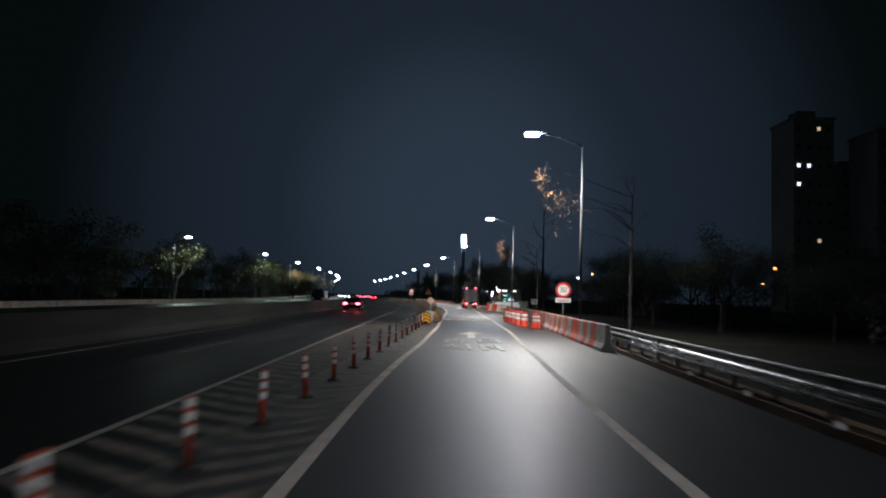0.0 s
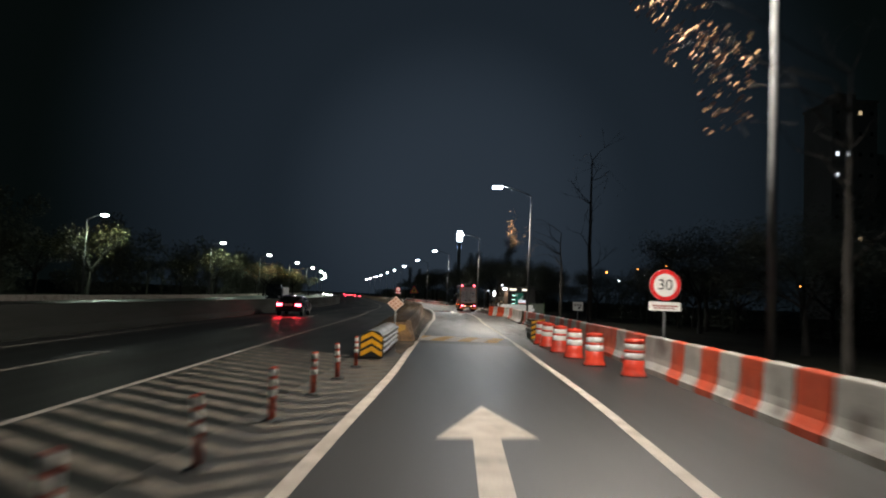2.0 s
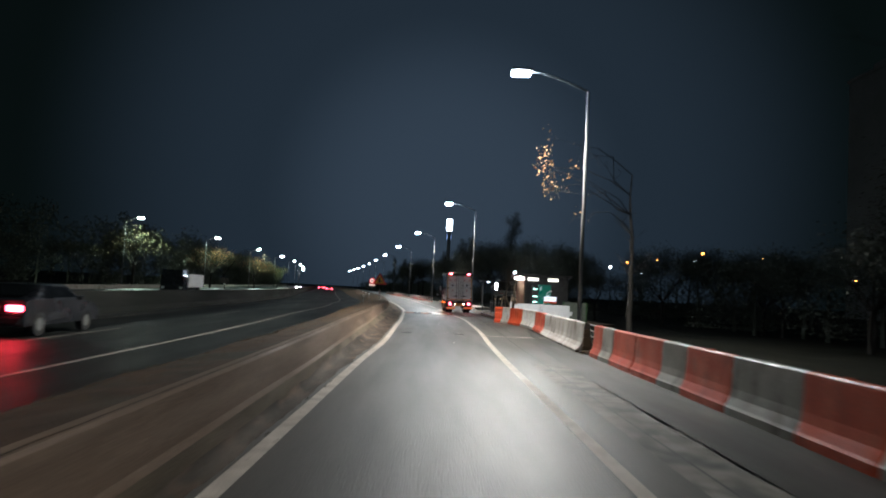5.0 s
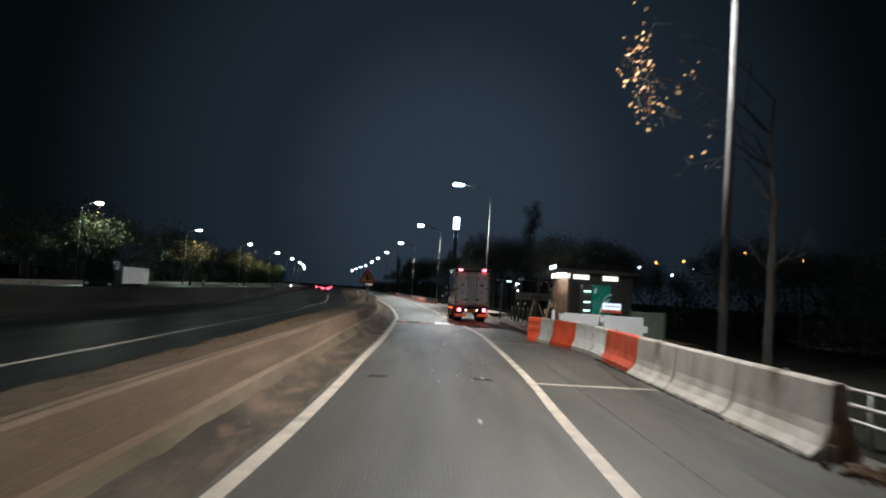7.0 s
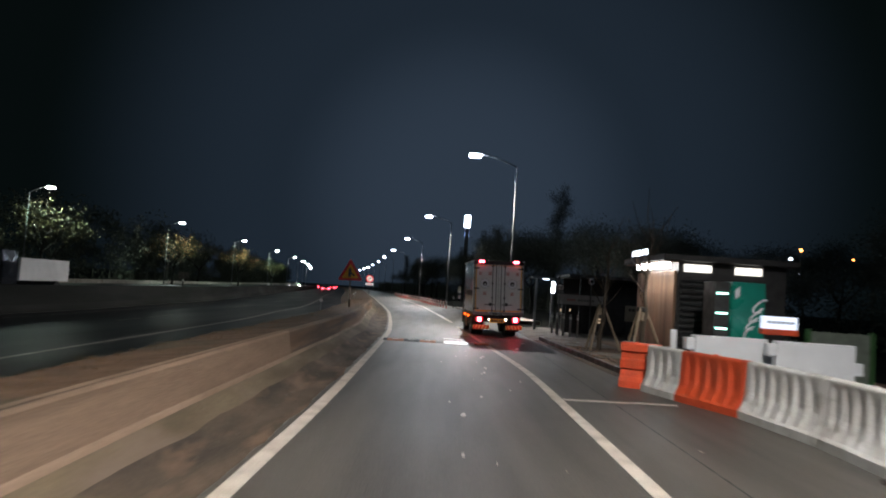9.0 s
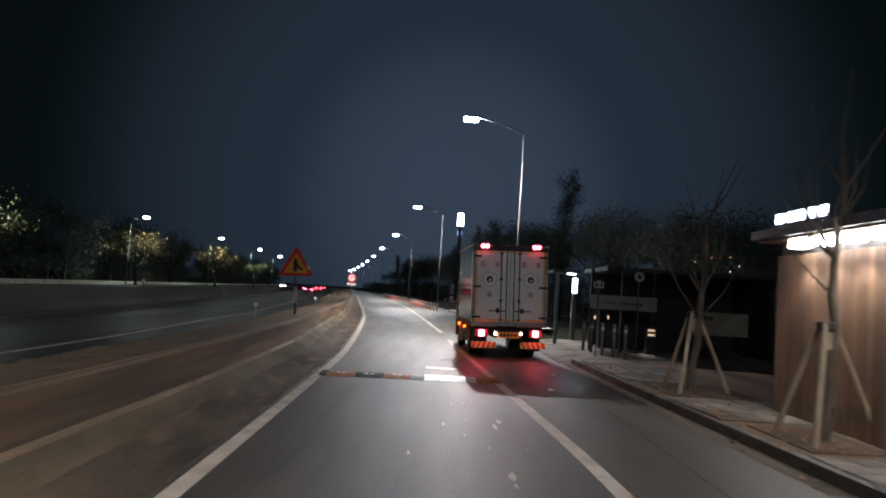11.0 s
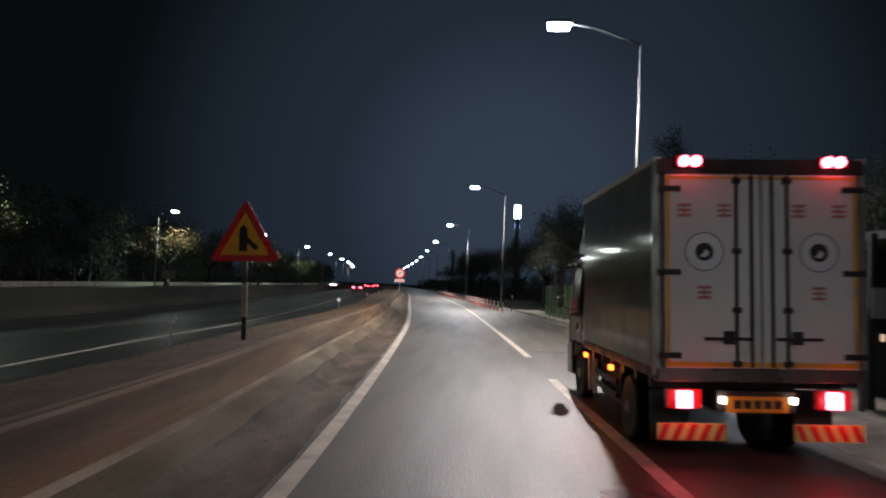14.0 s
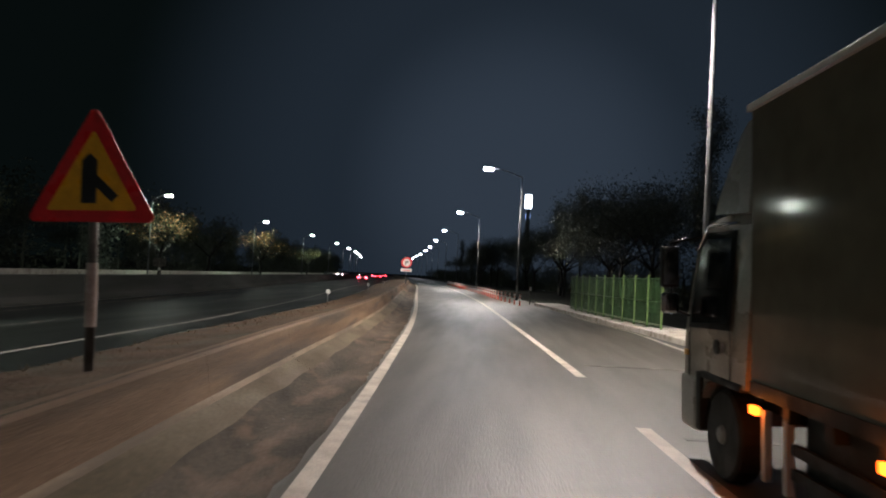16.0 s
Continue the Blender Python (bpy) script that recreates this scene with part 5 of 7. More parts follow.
part("door_sill", boxes((-BW, -0.01, BZ0 - 0.06, BW, 0.12, BZ0 + 0.085), bevel=0.01), GUARD_STEEL, lorry)
part("header_beam", boxes((-BW, -0.02, DZ + 0.005, BW, 0.1, BZ1 + 0.01), bevel=0.01), DARK_STEEL, lorry)
pl = part("number_plate", boxes((-0.33, 0.10, 0.62, 0.33, 0.115, 0.79)), SHEET_YELLOW, lorry, "yellow number plate")
bars(pl, SHEET_BLACK, -0.27, 0.27, 0.66, 0.75, 0.096, 5, "plate_bar")
for s in (-1, 1):
    part("plate_lamp", boxes((s * 0.38 - 0.025, 0.08, 0.72, s * 0.38 + 0.025, 0.11, 0.78)), PLATE_LIGHT, lorry)
part("chassis_rail", boxes((-0.42, 0.15, 0.62, -0.34, 5.7, 0.84), (0.34, 0.15, 0.62, 0.42, 5.7, 0.84), (-0.42, 0.14, 0.62, 0.42, 0.2, 0.84)), DARK_STEEL, lorry)
for k in range(6):
    part("cross_sill", boxes((-BW + 0.05, 0.4 + 0.62 * k, 0.84, BW - 0.05, 0.5 + 0.62 * k, BZ0)), DARK_STEEL, lorry)
for x in (-1.04, 1.0):
    for z in (0.44, 0.62):
        part("side_guard", boxes((x, 2.15, z, x + 0.04, 3.5, z + 0.08)), DARK_STEEL, lorry)
part("tool_box", boxes((-0.96, 2.2, 0.34, -0.46, 3.45, 0.96), bevel=0.02), DARK_STEEL, lorry)
part("fuel_tank", boxes((0.46, 2.2, 0.34, 0.96, 3.45, 0.96), bevel=0.06), DARK_STEEL, lorry)
for y in (3.54, 3.92):
    part("pale_strut", boxes((-1.06, y, 0.30, -1.0, y + 0.06, 0.86)), CLEAN_WHITE, lorry)
for x in (-1.03, 0.6):
    part("mud_flap", boxes((x, 0.55, 0.22, x + 0.43, 0.57, 0.8)), BLACK_RUBBER, lorry)
for y in (2.25, 4.05):
    mk = part("side_marker", boxes((-1.11, y - 0.06, 0.81, -1.06, y + 0.06, 0.88), bevel=0.008), AMBER, lorry, "glowing amber side marker")
    lamp("marker_light", "POINT", tuple(lorry.matrix_basis @ Vector((-1.20, y, 0.84))), 1.2, (1.0, 0.25, 0.03), 0.03)


def truck_wheel(x, y, r=0.40, w=0.24):
    wh = part("wheel", lathe(bmesh.new(), [(r * 0.55, -w / 2), (r * 0.93, -w / 2), (r, -w / 2 + 0.03), (r, w / 2 - 0.03), (r * 0.93, w / 2), (r * 0.55, w / 2)], 28, (x, y, r), "X"), BLACK_RUBBER, lorry, "black tyre", smooth=False)
    s = -1 if x < 0 else 1
    part("rim", lathe(bmesh.new(), [(r * 0.56, s * w * 0.30), (r * 0.5, s * w * 0.48), (r * 0.3, s * w * 0.30), (r * 0.16, s * w * 0.62), (0.03, s * w * 0.64)], 20, (x, y, r), "X"), STEEL, wh)


for x in (-0.90, 0.90):
    truck_wheel(x, 1.55)
    truck_wheel(x, 4.93, 0.42)
for x in (-0.62, 0.62):
    truck_wheel(x, 1.55)
# cab: side outline lofted across, narrower towards the roof
cab = bmesh.new()
side = [(4.36, 0.95), (4.36, 2.40), (4.44, 2.51), (4.95, 2.56), (5.45, 2.53), (5.66, 2.44), (5.76, 2.28), (5.88, 1.85), (5.97, 1.42), (6.0, 1.30), (6.02, 0.60), (5.96, 0.44), (5.52, 0.42), (5.46, 0.66), (5.30, 0.88), (5.08, 0.96), (4.78, 0.96)]


def cab_half(z):
    return float(np.interp(z, [0.42, 1.35, 1.5, 2.3, 2.45, 2.56], [1.04, 1.04, 1.03, 0.975, 0.93, 0.84]))


cx = [[cab.verts.new((k * cab_half(z), y - (0.05 if abs(k) == 1 and y > 5.5 else 0.0), z)) for y, z in side] for k in (-1, -0.93, -0.6, 0.6, 0.93, 1)]
for a, b in zip(cx, cx[1:]):
    for k in range(len(side)):
        cab.faces.new((a[k], a[(k + 1) % len(side)], b[(k + 1) % len(side)], b[k]))
cab.faces.new(cx[0])
cab.faces.new(cx[-1][::-1])
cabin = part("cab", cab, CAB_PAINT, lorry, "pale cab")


def on_side(s, pts, out, thick):
    """A thin panel lying on the cab's side, out from its skin."""
    w = bmesh.new()
    w.faces.new([w.verts.new((s * (cab_half(z) + out), y, z)) for y, z in pts])
    bmesh.ops.solidify(w, geom=list(w.faces), thickness=thick)
    return w


for s in (-1, 1):
    part("side_window", on_side(s, ((4.78, 1.50), (4.80, 2.30), (5.45, 2.32), (5.58, 2.24), (5.76, 1.62), (5.76, 1.45)), 0.008, 0.012), GLASS_DARK, cabin, "dark side window")
    part("window_frame", on_side(s, ((4.70, 1.44), (4.72, 2.37), (5.50, 2.39), (5.64, 2.28), (5.83, 1.62), (5.83, 1.40)), 0.003, 0.006), DARK_STEEL, cabin)
    part("drip_rail", tube(tube(bmesh.new(), (s * 0.975, 4.66, 2.43), (s * 0.955, 5.48, 2.45), 0.014, 0.014, 8), (s * 0.955, 5.48, 2.45), (s * 0.99, 5.70, 2.22), 0.014, 0.012, 8), CHROME, cabin)
    part("door_seam", boxes((s * 1.042 - 0.004, 4.68, 0.98, s * 1.042 + 0.004, 4.695, 1.44), (s * 1.042 - 0.004, 5.80, 0.75, s * 1.042 + 0.004, 5.815, 1.40)), DARK_STEEL, cabin)
    part("door_handle", disc(bmesh.new(), 0.07, 0.0, 0.02), DARK_STEEL, cabin, "dark round handle recess").matrix_basis = pose(s * 1.046, 4.98, 1.27, 0, 0, 90)
    part("fender_flare", boxes((s * 1.0 - 0.06, 4.42, 0.92, s * 1.0 + 0.055, 5.44, 0.99), (s * 1.0 - 0.06, 5.42, 0.38, s * 1.0 + 0.055, 5.56, 0.97), bevel=0.02), DARK_STEEL, cabin)
    part("front_corner", boxes((s * 0.96 - 0.10, 5.56, 0.34, s * 0.96 + 0.10, 6.05, 0.90), bevel=0.05), CAB_PAINT, cabin)
    part("step_recess", boxes((s * 1.0 - 0.03, 5.58, 0.50, s * 1.0 + 0.066, 5.92, 0.60), bevel=0.01), DARK_STEEL, cabin)
    part("side_repeater", boxes((s * 1.045 - 0.008, 5.84, 1.10, s * 1.045 + 0.014, 5.94, 1.16), bevel=0.004), TAPE_YELLOW, cabin)
    mir = part("mirror_arm", tube(bmesh.new(), (s * 0.97, 5.62, 2.36), (s * 1.22, 5.86, 2.30), 0.014, 0.014, 8), DARK_STEEL, lorry)
    part("lower_arm", tube(bmesh.new(), (s * 1.03, 5.84, 1.52), (s * 1.22, 5.86, 1.60), 0.014, 0.014, 8), DARK_STEEL, mir)
    part("mirror_stem", tube(bmesh.new(), (s * 1.22, 5.86, 1.52), (s * 1.22, 5.86, 2.32), 0.012, 0.012, 8), DARK_STEEL, mir)
    part("mirror", boxes((s * 1.24 - 0.095, 5.82, 1.82, s * 1.24 + 0.095, 5.92, 2.26), bevel=0.025), BLACK_RUBBER, mir)
    part("mirror_glass", boxes((s * 1.24 - 0.078, 5.808, 1.85, s * 1.24 + 0.078, 5.818, 2.23)), CHROME, mir)
    part("wide_mirror", boxes((s * 1.24 - 0.09, 5.81, 1.54, s * 1.24 + 0.09, 5.90, 1.76), bevel=0.03), CHROME, mir)
part("windscreen", prism(bmesh.new(), [(-0.9, 1.50), (0.9, 1.50), (0.84, 2.30), (-0.84, 2.30)], 5.93, 5.94), GLASS_DARK, cabin)
part("cab_gap_bellows", boxes((-0.7, BL, 1.1, 0.7, 4.36, 2.2)), DARK_STEEL, lorry)
d = bmesh.new()
poly = [(4.42, 2.50), (5.32, 2.55), (5.25, 2.68), (5.04, 2.98), (4.80, 3.24), (4.62, 3.33), (4.42, 3.33)]
a = [[d.verts.new((x * (1.0 if z < 2.9 else 0.96), y - (0.10 if abs(x) > 0.9 else 0.0) * (y > 4.5), z)) for y, z in poly] for x in (-0.98, -0.88, -0.3, 0.3, 0.88, 0.98)]
for p, q in zip(a, a[1:]):
    for k in range(len(poly)):
        d.faces.new((p[k], p[(k + 1) % len(poly)], q[(k + 1) % len(poly)], q[k]))
d.faces.new(a[0])
d.faces.new(a[-1][::-1])
part("wind_deflector", d, CAB_PAINT, cabin)
# the sprung body leans over its wheels towards the low side of the road
for ob in lorry.children:
    if not ob.name.startswith("wheel"):
        ob.matrix_basis = pose(0, 0, 0.4) @ pose(0, 0, 0, 0, -1.95, 0) @ pose(0, 0, -0.4) @ ob.matrix_basis
for s in (-1, 1):
    lamp("brake_glow", "POINT", tuple(lorry.matrix_basis @ Vector((s * 0.80, -0.08, 0.76))), 3.4, (1.0, 0.06, 0.07), 0.06)
    lamp("high_brake_glow", "POINT", tuple(lorry.matrix_basis @ Vector((s * 0.77 - 0.10, -0.18, 3.31))), 0.7, (1.0, 0.06, 0.07), 0.05)
# oil stain and puddle beside the lorry
RUST_STAIN = material("rusty_stain", (0.075, 0.038, 0.026), 0.6, other=(0.048, 0.027, 0.019), scale=5, fine=40, bump=0.2)
stain = tagged(new("oil_stain"), "dark rusty splashes on the asphalt beside the lorry", "stain", kind="structure")
rnd = random.Random(41)
for cx, cy, rx, ry in ((2.72, 119.25, 0.16, 0.20), (2.95, 119.0, 0.09, 0.12), (2.50, 119.05, 0.07, 0.06), (2.85, 119.65, 0.12, 0.08), (3.05, 119.4, 0.05, 0.10)):
    pts = [(cx + rx * rnd.uniform(0.6, 1.25) * math.cos(a), cy + ry * rnd.uniform(0.6, 1.25) * math.sin(a)) for a in [0.42 * k for k in range(15)]]
    part("splash", plan_prism(bmesh.new(), pts, 0.0, 0.0045), RUST_STAIN, stain)

# ---- kiosk and its surroundings ----
WOOD = material("kiosk_boards", (0.22, 0.13, 0.075), 0.55, other=(0.15, 0.09, 0.055), scale=2.5, fine=30, bump=0.3, island=0.3, stretch=(1, 1, 0.15))
DARK_PANEL = material("dark_cladding", (0.035, 0.032, 0.030), 0.55, fine=25, bump=0.1)
GREEN_PANEL = material("green_poster", (0.02, 0.24, 0.17), 0.3, other=(0.015, 0.18, 0.13), scale=1.5, fine=40, bump=0.02)
GREEN_FENCE = material("green_mesh_paint", (0.034, 0.088, 0.026), 0.5, fine=30, bump=0.05)
WARM_GLOW = glow("kiosk_downlight", (1.0, 0.93, 0.82), 12.0)
STRIP_GLOW = glow("kiosk_window_light", (1.0, 0.90, 0.74), 1.0)
MINT_GLOW = glow("shelf_light", (0.45, 1.0, 0.75), 4.0)
SIGN_GLOW = glow("sign_letters", (0.80, 0.90, 1.0), 3.0)

kiosk = thing("kiosk", "timber-clad kiosk with lit canopy and dark louvred side", "kiosk", at=(0, 0, 0.13))
part("core", boxes((8.22, 108.45, 0.0, 11.2, 112.0, 3.0)), DARK_PANEL, kiosk)
board = part("board", boxes((8.14, -0.085, 0.02, 8.215, 0.085, 2.72), bevel=0.006), WOOD, kiosk)
for i in range(19):
    ob = board if i == 0 else new("board", board.data)
    ob.parent = kiosk
    ob.matrix_basis = pose(0, 108.60 + 0.185 * i, 0)
for i in range(14):
    part("louvre", boxes((8.3, 108.36, 0.35 + 0.16 * i, 9.25, 108.44, 0.42 + 0.16 * i), bevel=0.004), DARK_STEEL, kiosk)
part("roof", boxes((7.72, 108.15, 2.98, 11.4, 112.2, 3.14), bevel=0.015), DARK_PANEL, kiosk)
part("soffit", boxes((7.80, 108.25, 2.94, 8.22, 112.1, 2.978)), WOOD, kiosk)
for i in range(4):
    y = 108.75 + 0.72 * i
    dl = part("downlight", boxes((7.82, y - 0.15, 2.78, 8.06, y + 0.15, 2.935), bevel=0.03), WARM_GLOW, kiosk, "bright warm lamp under the canopy")
    lamp("canopy_light", "SPOT", (7.92, y, 2.68), 16.0, (1.0, 0.90, 0.76), 0.1, 140.0, 0.6)
for x0, x1 in ((8.38, 9.12), (9.78, 10.5)):
    part("clerestory", boxes((x0, 108.40, 2.70, x1, 108.444, 2.90)), STRIP_GLOW, kiosk, "lit strip window")
for i, w in enumerate((0.16, 0.10, 0.2, 0.12, 0.16)):
    part("sign_bar", boxes((7.74, 109.85 + 0.32 * i, 3.2, 7.78, 109.85 + 0.32 * i + w * 1.3, 3.36)), SIGN_GLOW, kiosk, "lit white sign letter")
part("sign_rail", boxes((7.74, 109.7, 3.14, 7.78, 111.5, 3.19)), DARK_STEEL, kiosk)

vend = thing("vending_machine", "green drinks cabinet with white script and lit shelves", "vending machine", at=(0, 0, 0.13))
part("cabinet", boxes((8.80, 106.25, 0.0, 9.62, 107.1, 2.42), bevel=0.02), GREEN_PANEL, vend)
part("poster", boxes((8.84, 106.225, 0.5, 9.58, 106.246, 2.38)), GREEN_PANEL, vend)
for cx, cz, w, h in ((8.80, 0.62, 0.16, 0.22), (8.88, 0.88, 0.13, 0.20), (8.95, 1.10, 0.10, 0.30), (9.04, 1.34, 0.13, 0.20), (9.12, 1.54, 0.14, 0.20), (9.22, 1.80, 0.17, 0.30)):
    loop = bmesh.new()
    pts = [(cx + 0.26 + 0.9 * w * (math.cos(a) + 0.45 * math.sin(a)), 106.218, cz + 0.06 + h * 0.5 * math.sin(a) + 0.4 * w * math.cos(a)) for a in [0.6 + 0.5 * k for k in range(11)]]
    for a, b in zip(pts, pts[1:]):
        tube(loop, a, b, 0.026, 0.026, 6)
    part("script_stroke", loop, CLEAN_WHITE, vend, "white script stroke")
part("leaf_mark", prism(bmesh.new(), [(8.86, 2.2), (8.99, 2.32), (8.97, 2.08), (8.88, 2.0)], 106.215, 106.223), CLEAN_WHITE, vend)
part("shelf_case", boxes((8.40, 106.3, 0.0, 8.77, 107.0, 2.4), bevel=0.01), DARK_PANEL, vend)
for z in (0.9, 1.25, 1.62, 2.1):
    part("shelf_light", boxes((8.45, 106.28, z, 8.72, 106.297, z + 0.035)), MINT_GLOW, vend, "lit mint shelf strip")

box_sign = thing("counter_box", "white and orange lit box sign on a stand", "sign box", at=(8.98, 104.9, 0.22))
part("panel", boxes((0, 0, 1.28, 0.75, 0.2, 1.56), bevel=0.01), glow("box_sign_face", (0.80, 0.86, 1.0), 0.5), box_sign, "softly lit white face")
part("orange_base", boxes((-0.02, -0.01, 1.15, 0.77, 0.21, 1.28), bevel=0.01), RED_PLASTIC, box_sign)
bars(box_sign, PLATE_BACK, 0.06, 0.69, 1.40, 1.46, -0.005, 6)
for x in (0.1, 0.6):
    part("stand", boxes((x, 0.05, -0.09, x + 0.06, 0.15, 1.15)), DARK_STEEL, box_sign)

PANEL_GREY = material("grey_green_panel", (0.13, 0.15, 0.12), 0.6, fine=30, bump=0.1)
screen = thing("green_screen", "green framed mesh panel beside the kiosk", "fence panel", at=(0, 0, -0.06))
part("panel", boxes((10.4, 105.6, 0.1, 11.8, 105.64, 1.55)), PANEL_GREY, screen)
for x in (10.3, 11.8):
    part("post", boxes((x, 105.56, 0.0, x + 0.1, 105.68, 1.6)), GREEN_FENCE, screen)


def white_unit(at, rz):
    t = thing("white_barrier", "clean white plastic barrier with interlocking ends", "water barrier", "white barriers on the footway", at, rz)
    part("body", boxes((-0.85, -0.2, 0.0, 0.85, 0.2, 0.35), (-0.80, -0.13, 0.35, 0.80, 0.13, 1.16), bevel=0.02), CLEAN_WHITE, t)
    part("end_lug", boxes((-0.98, -0.1, 0.85, -0.80, 0.1, 1.10), bevel=0.01), CLEAN_WHITE, t)
    part("end_lug", boxes((0.80, -0.1, 0.55, 0.98, 0.1, 0.80), bevel=0.01), CLEAN_WHITE, t)
    part("plug", tube(bmesh.new(), (0, -0.135, 0.3), (0, -0.15, 0.3), 0.04, 0.04, 10), DARK_STEEL, t)


white_unit((7.97, 104.3, 0.12), 4.0)
white_unit((9.57, 103.9, 0.12), -2.0)
post = thing("white_post", "short white guide post behind the barriers", "guide post", at=(6.75, 104.25, 0.12))
part("tube", boxes((-0.06, -0.05, 0.0, 0.06, 0.05, 1.24), bevel=0.015), CLEAN_WHITE, post)

PANEL_PALE = material("faded_banner", (0.42, 0.40, 0.37), 0.6, other=(0.33, 0.315, 0.29), scale=1.5, fine=30, bump=0.05)
# toilet block with banner, columns, bollards
block = thing("service_block", "dark service block with pale banner and open porch", "building", at=(0, 0, 0.1))
part("wall", boxes((8.6, 128.0, 0.0, 14.5, 128.2, 2.9), (14.3, 125.0, 0.0, 14.5, 128.0, 2.9)), DARK_PANEL, block)
part("roof", boxes((8.3, 124.7, 2.9, 14.7, 128.4, 3.05)), DARK_PANEL, block)
part("banner", boxes((7.76, 124.6, 1.52, 10.1, 124.66, 2.02)), PANEL_PALE, block, "pale banner board")
bars(block, RED_PRINT, 8.2, 8.65, 1.70, 1.80, 124.592, 3)
bars(block, PANEL_GREY, 8.75, 9.6, 1.70, 1.80, 124.592, 6)
for x in (7.8, 8.9, 10.05):
    part("column", boxes((x - 0.05, 124.66, 0.0, x + 0.05, 124.78, 2.92)), DARK_STEEL, block)
part("back_panel", boxes((8.5, 126.4, 0.0, 11.5, 126.5, 1.5)), DARK_PANEL, block)
beacon = thing("light_column", "slim column with a tall white lamp", "lamp post", at=(8.86, 133.0, 0.0))
part("column", boxes((-0.09, -0.09, -0.06, 0.09, 0.09, 3.15), bevel=0.01), POLE_GREY, beacon)
part("lamp_glass", boxes((-0.10, -0.115, 2.22, 0.10, -0.088, 2.88), bevel=0.02), glow("column_light", (0.95, 0.97, 1.0), 16.0), beacon, "glowing white lamp glass")
canopy = thing("bus_canopy", "small grey canopy roof on a post", "canopy", at=(7.0, 127.2, 0.14))
part("roof", boxes((-0.3, -0.7, 2.75, 0.75, 0.9, 2.85), bevel=0.02), POLE_GREY, canopy)
part("post", boxes((-0.06, -0.06, 0.0, 0.06, 0.06, 2.75)), POLE_GREY, canopy)
part("under_lamp", boxes((0.3, -0.5, 2.70, 0.6, -0.3, 2.748)), SIGN_GLOW, canopy)
icon = thing("camera_sign", "small dark sign with white camera outline", "sign", at=(7.38, 122.0, 0.14))
part("post", tube(bmesh.new(), (0, 0.05, 0), (0, 0.05, 2.4), 0.03, 0.03, 8), POLE_GREY, icon)
pn = part("panel", boxes((-0.2, 0.0, 2.12, 0.2, 0.02, 2.42), bevel=0.01), DARK_PANEL, icon)
part("outline", boxes((-0.15, -0.004, 2.16, 0.15, -0.001, 2.19), (-0.15, -0.004, 2.32, 0.15, -0.001, 2.35), (-0.15, -0.004, 2.19, -0.12, -0.001, 2.32), (0.12, -0.004, 2.19, 0.15, -0.001, 2.32), (-0.06, -0.004, 2.35, 0.06, -0.001, 2.39)), SHEET_WHITE, pn)
part("lens_ring", ring(bmesh.new(), 0.03, 0.055, -0.004, 0, 2.255, seg=20), SHEET_WHITE, pn)
rs = thing("round_sign", "small round pale sign on a thin post", "sign", at=(9.32, 124.2, 0.14))
part("post", tube(bmesh.new(), (0, 0.04, 0), (0, 0.04, 2.85), 0.025, 0.025, 8), POLE_GREY, rs)
pn = part("disc", disc(bmesh.new(), 0.17, 0, 0.015, 0, 2.68, 28), PLATE_BACK, rs)
part("mark", disc(bmesh.new(), 0.08, -0.004, -0.001, 0, 2.68, 20), SHEET_BLACK, pn)
first = thing("bollard", "slim stainless bollard on the footway", "bollard", "bollards on the footway", (7.75, 122.7, 0.145))
part("tube", lathe(bmesh.new(), [(0.05, 0.0), (0.05, 1.0), (0.045, 1.03), (0.02, 1.04)], 14), STEEL, first, smooth=True)
part("band", lathe(bmesh.new(), [(0.052, 0.80), (0.053, 0.805), (0.053, 0.90), (0.052, 0.905)], 14), SHEET_WHITE, first)
for x, y in ((7.95, 122.0), (8.2, 121.6), (7.6, 123.6), (7.5, 124.4)):
    copy_thing(first, pose(x, y, 0.145))

LANTERN = glow("lantern_glass", (1.0, 0.66, 0.38), 0.30)
for x, z in ((7.93, 1.31), (8.40, 1.34)):
    t = thing("hanging_lantern", "small warm lantern hung under the pale banner", "lantern", "lanterns under the banner", (x, 124.56, z))
    part("rod", tube(bmesh.new(), (0, 0.06, 0.08), (0, 0.06, 1.64 - z), 0.008, 0.008, 6), DARK_STEEL, t)
    part("glass", boxes((-0.03, 0.03, -0.06, 0.03, 0.09, 0.06), bevel=0.012), LANTERN, t, "glowing warm glass")
    part("cap", boxes((-0.05, 0.01, 0.07, 0.05, 0.11, 0.09), bevel=0.006), DARK_STEEL, t)
meter = thing("meter_box", "low dark cabinet with two small lit strips", "cabinet", at=(9.90, 124.45, 0.14))
part("body", boxes((-0.16, 0.0, 0.0, 0.16, 0.22, 0.98), bevel=0.015), DARK_PANEL, meter)
for z in (0.64, 0.80):
    part("lit_strip", boxes((-0.12, -0.012, z, 0.12, -0.001, z + 0.07), bevel=0.004), LANTERN, meter, "small lit strip")

NOTICE_BEIGE = material("notice_beige", (0.34, 0.31, 0.23), 0.6, other=(0.25, 0.23, 0.17), scale=2, fine=30, bump=0.05)
notice = thing("notice_board", "faded beige notice board on two posts behind the footway", "notice board", at=(11.33, 122.0, 0.1))
part("panel", boxes((-0.87, 0.0, 0.92, 0.87, 0.04, 1.65), bevel=0.01), NOTICE_BEIGE, notice)
bars(notice, DARK_PANEL, -0.72, -0.25, 1.40, 1.52, -0.004, 3)
for x in (-0.75, 0.69):
    part("post", boxes((x, 0.04, 0.0, x + 0.06, 0.10, 1.5)), DARK_STEEL, notice)

